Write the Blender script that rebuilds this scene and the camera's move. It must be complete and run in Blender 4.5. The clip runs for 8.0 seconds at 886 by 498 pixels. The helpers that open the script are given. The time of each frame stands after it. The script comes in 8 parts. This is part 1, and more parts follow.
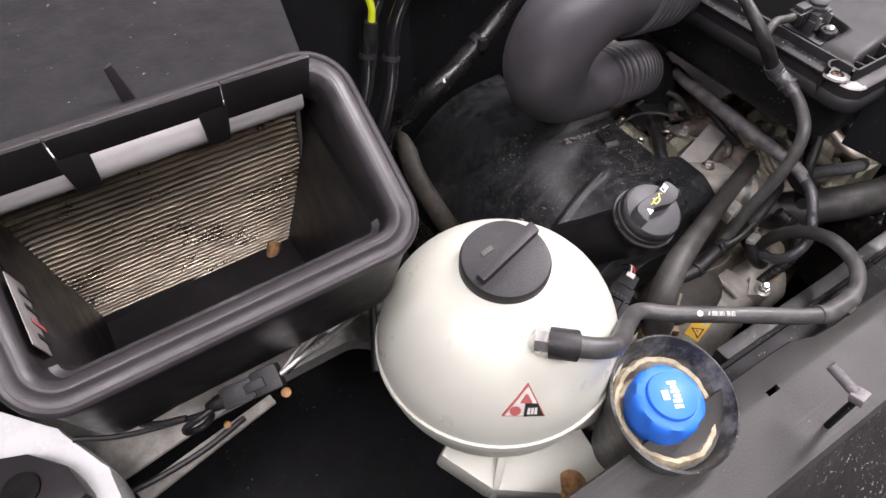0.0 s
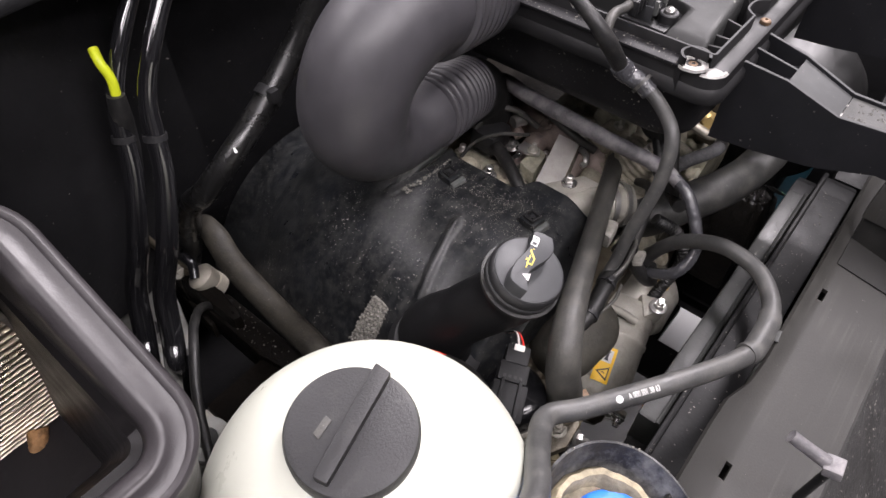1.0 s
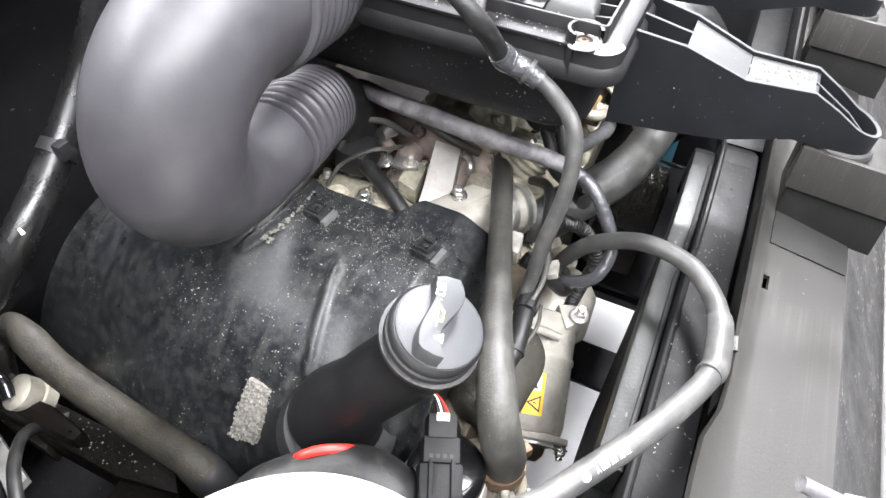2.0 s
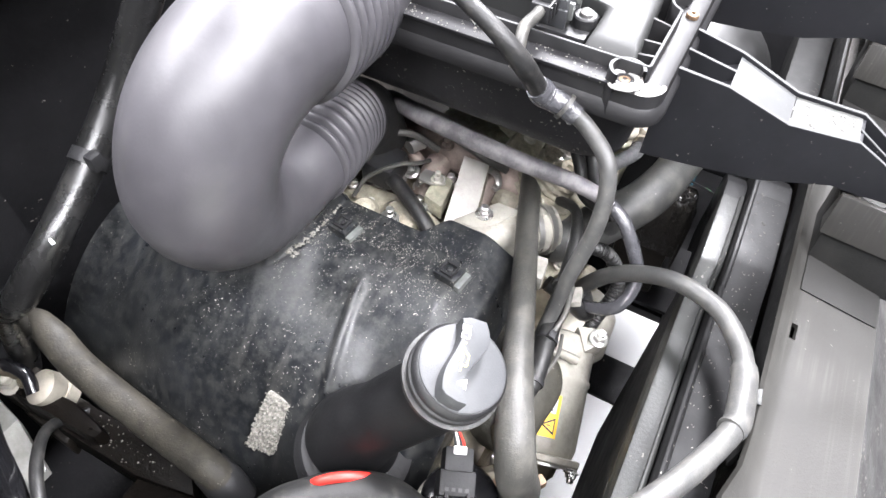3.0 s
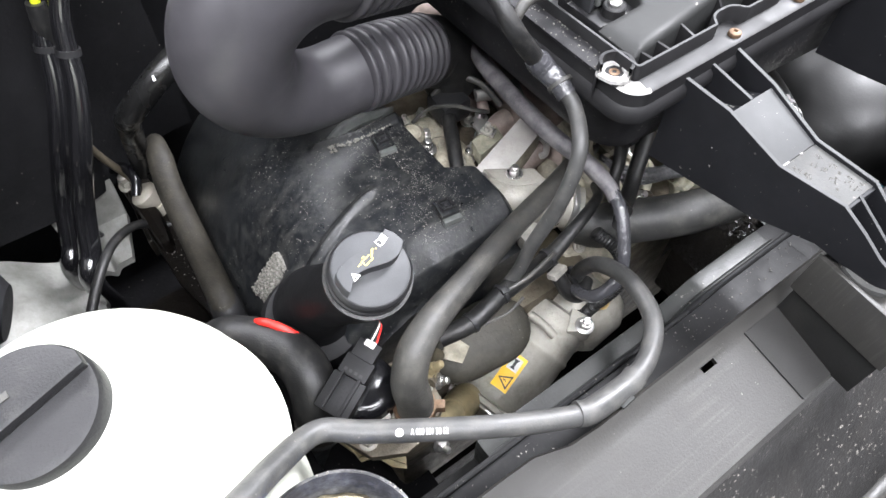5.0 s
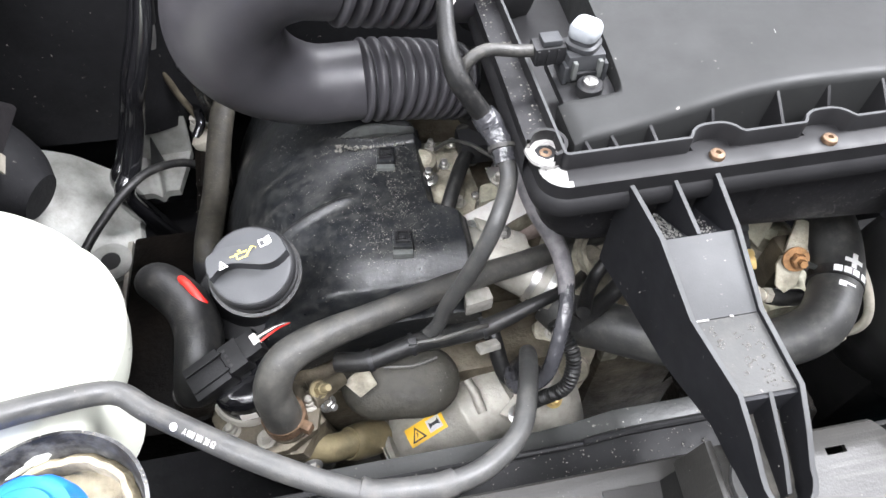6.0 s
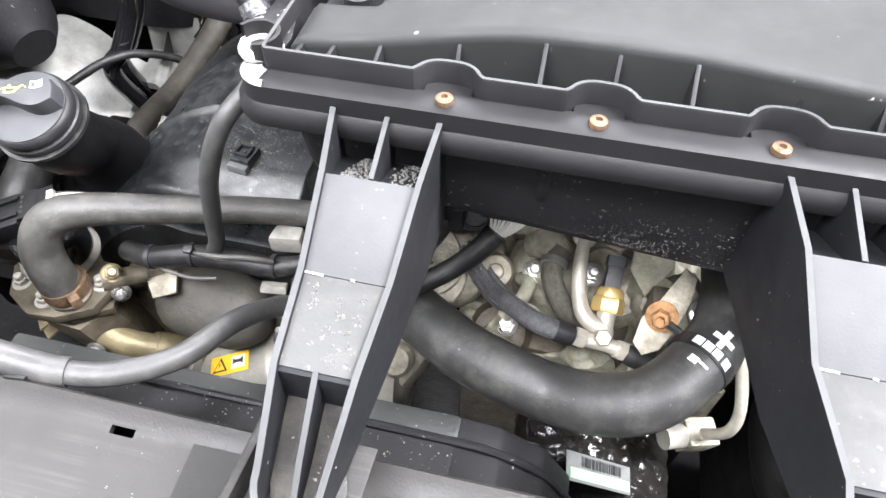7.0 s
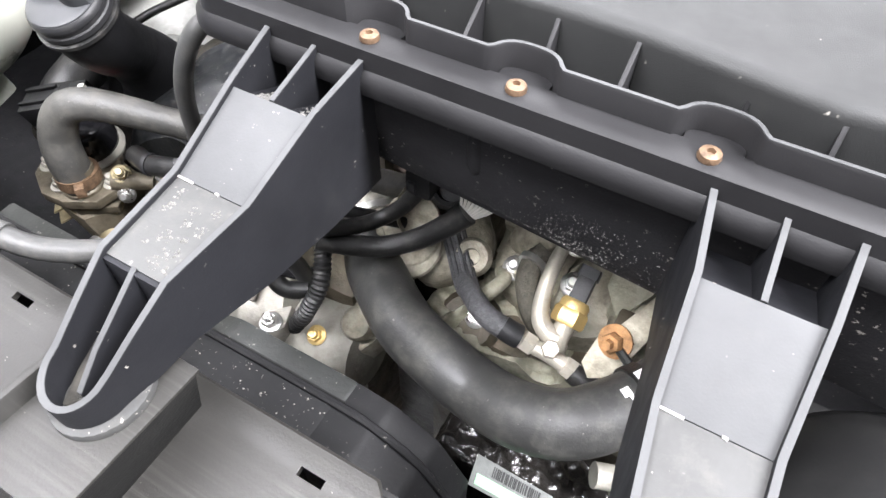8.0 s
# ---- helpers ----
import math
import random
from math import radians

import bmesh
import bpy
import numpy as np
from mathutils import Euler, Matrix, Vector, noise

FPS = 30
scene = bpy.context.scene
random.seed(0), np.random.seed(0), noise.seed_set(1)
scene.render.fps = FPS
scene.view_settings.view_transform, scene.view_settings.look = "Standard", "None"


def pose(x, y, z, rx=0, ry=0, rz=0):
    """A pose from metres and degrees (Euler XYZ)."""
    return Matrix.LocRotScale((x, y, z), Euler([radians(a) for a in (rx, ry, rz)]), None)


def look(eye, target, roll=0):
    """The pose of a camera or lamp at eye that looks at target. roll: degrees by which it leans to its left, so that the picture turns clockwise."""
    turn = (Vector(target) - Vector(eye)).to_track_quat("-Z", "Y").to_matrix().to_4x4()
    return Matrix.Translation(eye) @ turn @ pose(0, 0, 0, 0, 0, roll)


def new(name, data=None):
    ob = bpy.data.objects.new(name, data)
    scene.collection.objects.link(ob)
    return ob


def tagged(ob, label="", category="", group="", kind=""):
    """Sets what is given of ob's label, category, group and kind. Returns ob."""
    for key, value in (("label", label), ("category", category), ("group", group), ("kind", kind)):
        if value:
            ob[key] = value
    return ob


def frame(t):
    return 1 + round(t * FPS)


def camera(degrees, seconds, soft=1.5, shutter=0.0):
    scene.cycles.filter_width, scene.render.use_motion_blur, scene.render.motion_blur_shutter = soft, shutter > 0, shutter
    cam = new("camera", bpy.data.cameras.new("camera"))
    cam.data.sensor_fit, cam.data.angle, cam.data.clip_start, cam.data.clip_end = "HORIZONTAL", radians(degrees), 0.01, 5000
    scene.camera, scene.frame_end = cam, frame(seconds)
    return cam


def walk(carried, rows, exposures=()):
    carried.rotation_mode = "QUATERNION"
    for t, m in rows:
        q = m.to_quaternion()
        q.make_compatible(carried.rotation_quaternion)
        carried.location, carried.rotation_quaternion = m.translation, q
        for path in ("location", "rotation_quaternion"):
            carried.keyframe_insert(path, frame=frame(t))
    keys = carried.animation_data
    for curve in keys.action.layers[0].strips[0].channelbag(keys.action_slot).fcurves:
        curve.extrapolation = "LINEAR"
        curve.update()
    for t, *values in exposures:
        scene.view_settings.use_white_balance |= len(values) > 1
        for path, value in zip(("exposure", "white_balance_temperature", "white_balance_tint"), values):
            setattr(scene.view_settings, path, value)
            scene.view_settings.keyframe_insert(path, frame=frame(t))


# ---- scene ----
cam = camera(69.4, 8.0)
PATH = [
    (0, (0.006, 0.054, 1.508), (0.694, 1.127, -0.032), 0.1),
    (0.5, (0.054, 0.078, 1.488), (0.804, 1.123, -0.044), -0.1),
    (1, (0.129, 0.157, 1.438), (1.13, 0.987, -0.081), 0.1),
    (1.5, (0.169, 0.185, 1.39), (1.332, 0.772, -0.127), 1.1),
    (1.7, (0.187, 0.197, 1.376), (1.379, 0.719, -0.143), 1.3),
    (2.8, (0.239, 0.237, 1.389), (1.417, 0.799, -0.126), 3.3),
    (3, (0.235, 0.237, 1.399), (1.358, 0.778, -0.165), 3.3),
    (3.5, (0.228, 0.236, 1.412), (1.201, 0.713, -0.269), 3.4),
    (4, (0.235, 0.224, 1.429), (1.175, 0.727, -0.263), 3.4),
    (4.2, (0.245, 0.211, 1.428), (1.146, 0.771, -0.267), 3.0),
    (5.3, (0.344, 0.042, 1.436), (0.902, 1.058, -0.194), 0.6),
    (5.5, (0.38, 0.038, 1.431), (0.852, 1.1, -0.197), 0.6),
    (6, (0.494, 0.024, 1.422), (0.715, 1.193, -0.186), 0.2),
    (6.5, (0.628, 0.013, 1.397), (0.61, 1.227, -0.193), 0.3),
    (7, (0.767, 0.022, 1.342), (0.505, 1.232, -0.229), 0.5),
    (7.5, (0.85, 0.06, 1.311), (0.417, 1.225, -0.257), 1.0),
    (8, (0.872, 0.057, 1.311), (0.27, 1.148, -0.253), 0.9),
]
walk(cam, [(t, look(eye, target, roll)) for t, eye, target, roll in PATH],
     [(0.0, -0.68, 6800, 20), (1.0, -0.58, 6800, 18), (1.6, 0.52, 6600, 9), (2.8, 1.25, 6500, 11), (3.5, 1.16, 6500, 11), (4.2, 1.04, 6450, 10), (5.4, 0.18, 6400, 10), (6.0, 0.34, 6400, 10), (6.5, 0.72, 6400, 11), (7.0, 0.86, 6450, 11), (8.0, 0.78, 6500, 11)])


# ---- light ----
world = bpy.data.worlds.new("world")
scene.world = world
world.use_nodes = True
world.node_tree.nodes["Background"].inputs["Color"].default_value = (0.9, 0.95, 1.0, 1)
world.node_tree.nodes["Background"].inputs["Strength"].default_value = 0.11


def lamp(name, at, target, size, power, tint=(0.955, 0.955, 1.0)):
    data = bpy.data.lights.new(name, "AREA")
    data.shape, data.size, data.size_y = "RECTANGLE", size[0], size[1]
    data.energy, data.color = power, tint
    ob = new(name, data)
    ob.matrix_world = look(at, target)
    return tagged(ob, kind="structure")


lamp("ceiling_lamp", (0.4, -2.4, 3.8), (0.45, -2.0, 0), (3.6, 0.5), 95)
lamp("ceiling_lamp", (0.0, -1.1, 3.8), (0.05, -0.9, 0), (3.0, 0.7), 210)
lamp("ceiling_lamp", (0.5, 2.7, 3.8), (0.5, 2.4, 0), (3.6, 0.9), 270)
lamp("ceiling_lamp", (3.2, 0.45, 3.8), (2.6, 0.4, 0), (0.6, 3.0), 600)
lamp("ceiling_lamp", (-2.4, 0.1, 3.8), (-2.1, 0.1, 0), (0.8, 3.0), 95)


# ---- materials ----
def mat(name, base, rough=0.5, metal=0.0, vary=0.25, scale=18.0, bump=0.15, fine=350.0, dust=0.0,
        dust_colour=(0.30, 0.27, 0.23), dust_scale=30.0, specks=0.0, speck_scale=220.0, coat=0.0, settle=False, streak=0.0, streak_scale=(150.0, 9.0, 9.0), gloss=0.5):
    """A surface with broad and fine variation, soft dust patches and dirt specks, in metres."""
    m = bpy.data.materials.new(name)
    m.use_nodes = True
    nt = m.node_tree
    bs = nt.nodes["Principled BSDF"]
    co = nt.nodes.new("ShaderNodeTexCoord").outputs["Object"]

    def noise_node(s, detail=5.0, r=0.6):
        n = nt.nodes.new("ShaderNodeTexNoise")
        n.inputs["Scale"].default_value, n.inputs["Detail"].default_value, n.inputs["Roughness"].default_value = s, detail, r
        nt.links.new(co, n.inputs["Vector"])
        return n.outputs["Fac"]

    def ramp(src, lo, hi, a=(0, 0, 0, 1), b=(1, 1, 1, 1)):
        n = nt.nodes.new("ShaderNodeValToRGB")
        n.color_ramp.elements[0].position, n.color_ramp.elements[1].position = lo, hi
        n.color_ramp.elements[0].color, n.color_ramp.elements[1].color = a, b
        nt.links.new(src, n.inputs["Fac"])
        return n.outputs["Color"]

    def mix(fac, a, b):
        n = nt.nodes.new("ShaderNodeMix")
        n.data_type = "RGBA"
        for sock, v in ((n.inputs[0], fac), (n.inputs[6], a), (n.inputs[7], b)):
            if isinstance(v, (tuple, float)):
                sock.default_value = v
            else:
                nt.links.new(v, sock)
        return n.outputs[2]

    def times(p, q):
        n = nt.nodes.new("ShaderNodeMath")
        n.operation = "MULTIPLY"
        nt.links.new(p, n.inputs[0])
        nt.links.new(q, n.inputs[1])
        return n.outputs[0]

    lo = tuple(max(0.0, c * (1 - vary)) for c in base) + (1,)
    hi = tuple(min(1.0, c * (1 + vary)) for c in base) + (1,)
    colour = ramp(noise_node(scale), 0.3, 0.7, lo, hi)
    r_value = ramp(noise_node(scale * 2.3), 0.3, 0.7, (max(0.03, rough - 0.09),) * 3 + (1,), (min(1, rough + 0.09),) * 3 + (1,))
    if dust:
        f = ramp(noise_node(dust_scale, 9.0, 0.72), 0.62 - 0.35 * dust, 0.86 - 0.2 * dust, (0, 0, 0, 1), (min(1, dust + 0.15),) * 3 + (1,))
        if settle:
            up = nt.nodes.new("ShaderNodeSeparateXYZ")
            nt.links.new(nt.nodes.new("ShaderNodeNewGeometry").outputs["Normal"], up.inputs[0])
            f = times(f, ramp(up.outputs["Z"], 0.80, 0.985, (0.12, 0.12, 0.12, 1)))
        colour = mix(f, colour, dust_colour + (1,))
        r_value = mix(f, r_value, (0.85, 0.85, 0.85, 1))
    if specks:
        g = ramp(noise_node(speck_scale, 3.0, 0.55), 0.74 - 0.16 * specks, 0.77 - 0.14 * specks)
        h = ramp(noise_node(14.0, 4.0, 0.6), 0.42, 0.62)
        colour = mix(times(g, h), colour, (0.32, 0.30, 0.27, 1))
    if streak:
        mp = nt.nodes.new("ShaderNodeMapping")
        mp.inputs["Scale"].default_value = streak_scale
        nt.links.new(co, mp.inputs["Vector"])
        n = nt.nodes.new("ShaderNodeTexNoise")
        n.inputs["Scale"].default_value, n.inputs["Detail"].default_value = 1.0, 4.0
        nt.links.new(mp.outputs[0], n.inputs["Vector"])
        colour = mix(times(ramp(n.outputs["Fac"], 0.5, 0.75, (0, 0, 0, 1), (streak,) * 3 + (1,)), ramp(noise_node(7.0, 4.0), 0.45, 0.6)), colour, (0.24, 0.23, 0.21, 1))
    nt.links.new(colour, bs.inputs["Base Color"])
    nt.links.new(r_value, bs.inputs["Roughness"])
    bs.inputs["Metallic"].default_value = metal
    bs.inputs["Specular IOR Level"].default_value = gloss
    bs.inputs["Coat Weight"].default_value = coat
    b = nt.nodes.new("ShaderNodeBump")
    b.inputs["Strength"].default_value, b.inputs["Distance"].default_value = bump, 0.002
    nt.links.new(noise_node(fine, 4.0), b.inputs["Height"])
    nt.links.new(b.outputs["Normal"], bs.inputs["Normal"])
    return m


M_BAND = mat("smooth_black_tank_plastic", (0.009, 0.009, 0.0095), 0.55, vary=0.25, bump=0.1, dust=0.2, dust_colour=(0.035, 0.035, 0.033), dust_scale=30, specks=0.35, speck_scale=330, gloss=0.2)
M_HOSE = mat("black_moulded_plastic", (0.047, 0.045, 0.050), 0.46, vary=0.2, bump=0.05, fine=500, dust=0.25, dust_colour=(0.10, 0.094, 0.096), dust_scale=16, gloss=0.55)
M_RUBBER = mat("black_rubber", (0.012, 0.012, 0.012), 0.42, vary=0.3, bump=0.2, fine=600, dust=0.34, dust_colour=(0.095, 0.088, 0.078), dust_scale=80, gloss=0.42)
M_OLDRUBBER = mat("dusty_rubber", (0.042, 0.041, 0.038), 0.46, vary=0.3, bump=0.25, fine=500, dust=0.45, dust_colour=(0.125, 0.118, 0.10), dust_scale=70, specks=0.3, speck_scale=480)
M_GREYHOSE = mat("satin_grey_black_hose", (0.048, 0.048, 0.047), 0.42, vary=0.25, bump=0.15, fine=600, dust=0.45, dust_colour=(0.115, 0.11, 0.098), dust_scale=90, specks=0.15, speck_scale=480)
M_TAPE = mat("shiny_crumpled_tape", (0.05, 0.05, 0.055), 0.16, vary=0.3, bump=1.0, fine=130, gloss=0.8)
M_CLIPEDGE = mat("worn_grey_clip_plastic", (0.10, 0.105, 0.10), 0.5, vary=0.3, scale=120, bump=0.2, dust=0.3, dust_colour=(0.05, 0.05, 0.048), dust_scale=120)
# pedestal sides, coloured darker than their tops to stand for shade
M_PEDESTAL = mat("dusty_shaded_pedestal_plastic", (0.0085, 0.0085, 0.008), 0.6, vary=0.3, scale=14, bump=0.2, dust=0.35, dust_colour=(0.026, 0.025, 0.022), dust_scale=26, gloss=0.2)
# colour of the strips that stand in for shade on the panel
M_STRIP = mat("panel_shade_strip", (0.0125, 0.0122, 0.0115), 0.55, vary=0.25, scale=10, bump=0.15, fine=600, dust=0.3, dust_colour=(0.026, 0.025, 0.022), dust_scale=24, gloss=0.3)
M_FOOTDIRT = mat("dust_filled_pocket", (0.035, 0.033, 0.029), 0.7, vary=0.4, scale=60, bump=0.4, fine=300, dust=0.5, dust_colour=(0.10, 0.092, 0.075), dust_scale=60, specks=0.4)
M_SPATTER = mat("black_plastic_with_road_spatter", (0.013, 0.0125, 0.012), 0.5, vary=0.3, bump=0.2, dust=0.3, dust_colour=(0.04, 0.037, 0.033), dust_scale=24, specks=0.75, speck_scale=260, gloss=0.3)
M_GLOSSCAP = mat("satin_black_lamp_cap", (0.009, 0.009, 0.009), 0.42, vary=0.25, bump=0.08, dust=0.2, dust_colour=(0.025, 0.024, 0.022), dust_scale=18, gloss=0.35)
M_GLOSS = mat("glossy_black_paint", (0.007, 0.007, 0.008), 0.17, vary=0.2, bump=0.05)
M_COVER = mat("dirty_engine_cover_plastic", (0.0085, 0.0095, 0.0112), 0.34, vary=0.35, bump=0.16, fine=260, dust=0.50, dust_colour=(0.055, 0.056, 0.051), dust_scale=110, specks=0.5, speck_scale=420, streak=0.12, streak_scale=(14.0, 90.0, 14.0), gloss=0.42)
M_BOX = mat("grey_black_box_plastic", (0.0135, 0.0132, 0.014), 0.52, vary=0.15, bump=0.08, fine=900, dust=0.08, dust_colour=(0.08, 0.075, 0.07), dust_scale=20, gloss=0.32)
M_LID = mat("matte_grey_lid_plastic", (0.022, 0.0225, 0.0222), 0.58, vary=0.12, bump=0.14, fine=1400, dust=0.12, dust_colour=(0.055, 0.055, 0.05), dust_scale=24, specks=0.12, speck_scale=90, gloss=0.34)
M_BOXLOW = mat("black_box_plastic", (0.0155, 0.0152, 0.0165), 0.52, vary=0.2, bump=0.12, fine=700, specks=0.55, speck_scale=300, gloss=0.25)
# same plastic as the bracket tops, coloured darker for the shaded sides
M_BRACKET = mat("shaded_bracket_plastic", (0.0125, 0.0128, 0.0148), 0.55, vary=0.15, bump=0.05, fine=800, dust=0.12, dust_colour=(0.05, 0.049, 0.046), dust_scale=28, specks=0.2, speck_scale=260, gloss=0.22)
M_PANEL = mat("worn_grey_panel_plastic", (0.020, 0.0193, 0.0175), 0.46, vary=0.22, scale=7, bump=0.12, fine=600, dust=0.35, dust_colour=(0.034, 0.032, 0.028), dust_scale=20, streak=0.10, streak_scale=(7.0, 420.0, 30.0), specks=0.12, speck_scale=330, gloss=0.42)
M_FRAME = mat("black_frame_plastic", (0.0075, 0.0075, 0.0075), 0.58, vary=0.25, bump=0.15, dust=0.25, dust_colour=(0.035, 0.035, 0.033), dust_scale=32, specks=0.3, speck_scale=330, gloss=0.18)
M_GREYFRAME = mat("grey_green_frame", (0.0145, 0.0155, 0.0145), 0.46, vary=0.35, dust=0.4, dust_colour=(0.032, 0.031, 0.027), dust_scale=34, specks=0.45, speck_scale=260, gloss=0.42)
M_TANK = mat("milky_white_plastic", (0.525, 0.536, 0.468), 0.34, vary=0.05, scale=12, bump=0.04, fine=200, dust=0.12, dust_colour=(0.46, 0.40, 0.28), dust_scale=9)
M_DUCT = mat("black_duct_plastic", (0.019, 0.0175, 0.0185), 0.4, vary=0.25, bump=0.12, fine=420, dust=0.12, dust_colour=(0.12, 0.11, 0.11), dust_scale=22, gloss=0.35)
M_SEAL = mat("grey_rubber_seal", (0.028, 0.025, 0.027), 0.42, vary=0.2, bump=0.1, fine=500, dust=0.15, dust_colour=(0.13, 0.12, 0.12), dust_scale=60)
M_ALU = mat("cast_aluminium", (0.33, 0.315, 0.275), 0.5, 0.2, vary=0.25, scale=24, bump=0.35, fine=240, dust=0.36, dust_colour=(0.10, 0.09, 0.07), dust_scale=50)
M_DARKALU = mat("dirty_aluminium", (0.115, 0.098, 0.070), 0.46, 0.35, vary=0.5, scale=28, bump=0.5, fine=200, dust=0.5, dust_colour=(0.030, 0.022, 0.013), dust_scale=55)
M_IRON = mat("oily_cast_iron", (0.014, 0.012, 0.010), 0.42, 0.2, vary=0.5, scale=30, bump=0.5, fine=160, dust=0.2, dust_colour=(0.05, 0.04, 0.03), dust_scale=40, gloss=0.25)
M_STEEL = mat("zinc_plated_steel", (0.55, 0.54, 0.52), 0.32, 0.9, vary=0.25, bump=0.1, dust=0.15, dust_colour=(0.3, 0.25, 0.18))
M_BRASS = mat("brass", (0.66, 0.48, 0.20), 0.38, 0.65, vary=0.25, bump=0.15, dust=0.2, dust_colour=(0.20, 0.14, 0.07), dust_scale=80)
M_RUST = mat("rusty_steel", (0.33, 0.175, 0.075), 0.75, 0.2, vary=0.5, scale=160, bump=0.6, fine=400, dust=0.3, dust_colour=(0.36, 0.28, 0.2), dust_scale=140)
M_COPPER = mat("corroded_copper_steel", (0.15, 0.095, 0.058), 0.5, 0.4, vary=0.5, scale=200, bump=0.4, dust=0.3, dust_colour=(0.12, 0.07, 0.04), dust_scale=120)
M_HEAT = mat("warm_brown_manifold", (0.25, 0.20, 0.175), 0.6, 0.25, vary=0.4, scale=40, bump=0.4, fine=180, dust=0.45, dust_colour=(0.08, 0.058, 0.048), dust_scale=50)
M_WHITE = mat("white_body_paint", (0.78, 0.79, 0.78), 0.28, vary=0.05, bump=0.03, coat=0.3, dust=0.12, dust_colour=(0.35, 0.32, 0.27), dust_scale=14)
M_WING = mat("dusty_white_inner_wing", (0.29, 0.29, 0.27), 0.5, vary=0.35, scale=10, bump=0.2, dust=0.5, dust_colour=(0.06, 0.053, 0.043), dust_scale=22)
M_CAP = mat("black_cap_plastic", (0.017, 0.017, 0.018), 0.45, vary=0.2, bump=0.2, fine=700, dust=0.18, dust_colour=(0.10, 0.095, 0.085), dust_scale=60, gloss=0.4)
M_OILCAP = mat("dark_grey_cap_plastic", (0.035, 0.0365, 0.039), 0.54, vary=0.16, bump=0.12, fine=900, dust=0.14, dust_colour=(0.09, 0.09, 0.09), dust_scale=120)
M_BLUE = mat("blue_plastic", (0.013, 0.15, 0.66), 0.52, vary=0.08, bump=0.08, fine=500)
M_FOAM = mat("dirty_beige_foam", (0.42, 0.36, 0.24), 0.9, vary=0.4, scale=60, bump=0.6, fine=300)
M_PRINT = mat("white_print", (0.75, 0.75, 0.73), 0.6, vary=0.1, bump=0.0)
M_YELLOWP = mat("pale_yellow_print", (0.74, 0.60, 0.10), 0.6, vary=0.1, bump=0.0)
M_LABEL = mat("yellow_label", (0.85, 0.50, 0.02), 0.5, vary=0.06, bump=0.03)
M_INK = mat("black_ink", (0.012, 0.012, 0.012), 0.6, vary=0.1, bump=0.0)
M_REDINK = mat("red_ink", (0.40, 0.10, 0.09), 0.6, vary=0.15, bump=0.0)
M_RED = mat("red_clip_plastic", (0.62, 0.025, 0.018), 0.4, vary=0.1, bump=0.05)
M_YELLOW = mat("yellow_cable", (0.55, 0.62, 0.02), 0.45, vary=0.1, bump=0.05)
M_PAPER = mat("soiled_white_paper", (0.62, 0.60, 0.56), 0.7, vary=0.15, scale=40, bump=0.1)
M_SENSORCAP = mat("dull_grey_sensor_plastic", (0.30, 0.315, 0.33), 0.5, vary=0.2, scale=120, bump=0.12, dust=0.25, dust_colour=(0.12, 0.12, 0.115), dust_scale=120)
M_GREEN = mat("pale_green_paper", (0.25, 0.52, 0.28), 0.7, vary=0.15, scale=40, bump=0.1)
M_FIN = mat("evaporator_fin_metal", (0.42, 0.37, 0.29), 0.32, 0.85, vary=0.5, scale=9, bump=0.15, fine=420, dust=0.2, dust_colour=(0.09, 0.07, 0.05), dust_scale=9)
M_FINDARK = mat("evaporator_core", (0.012, 0.010, 0.009), 0.7, 0.1, vary=0.4)
M_TEAL = mat("teal_surface", (0.004, 0.05, 0.075), 0.5, vary=0.2, dust=0.2, dust_colour=(0.03, 0.04, 0.045))
M_SCUFF = mat("white_scuffed_plastic", (0.36, 0.35, 0.335), 0.6, vary=0.35, scale=200, bump=0.3, dust=0.36, dust_colour=(0.07, 0.07, 0.068), dust_scale=150)
M_FLOOR = mat("grey_workshop_floor", (0.30, 0.30, 0.30), 0.6, vary=0.12, scale=1.5, bump=0.1, fine=60)
M_WALL = mat("grey_workshop_wall", (0.08, 0.08, 0.083), 0.8, vary=0.05, scale=1.0, bump=0.05)
M_BULK = mat("black_bulkhead_mat", (0.006, 0.006, 0.007), 0.75, vary=0.3, bump=0.3, fine=200, dust=0.1, dust_colour=(0.05, 0.05, 0.05), specks=0.2, speck_scale=180, gloss=0.3)
M_FOIL = mat("crinkled_tar_foil", (0.012, 0.011, 0.010), 0.18, vary=0.4, scale=60, bump=0.9, fine=90)
M_BRAID = mat("grey_braided_sleeve", (0.085, 0.085, 0.088), 0.55, vary=0.4, scale=300, bump=0.7, fine=700)
M_CAST = mat("oxidised_cast_aluminium", (0.32, 0.295, 0.23), 0.5, 0.12, vary=0.5, scale=30, bump=0.6, fine=220, dust=0.6, dust_colour=(0.045, 0.036, 0.022), dust_scale=55)
M_ZINC = mat("pale_zinc_casting", (0.44, 0.41, 0.345), 0.42, 0.4, vary=0.2, scale=60, bump=0.25, fine=300, dust=0.3, dust_colour=(0.20, 0.15, 0.09), dust_scale=90)
M_GREASE = mat("brown_grease", (0.0040, 0.0031, 0.0024), 0.5, vary=0.5, scale=40, bump=0.6, fine=140, dust=0.08, dust_colour=(0.012, 0.010, 0.008), dust_scale=60, gloss=0.12)
M_DUSTPIPE = mat("dust_coated_pipe", (0.024, 0.022, 0.018), 0.55, vary=0.35, scale=60, bump=0.3, fine=400, dust=0.5, dust_colour=(0.070, 0.062, 0.046), dust_scale=70, gloss=0.3, specks=0.3, speck_scale=480)
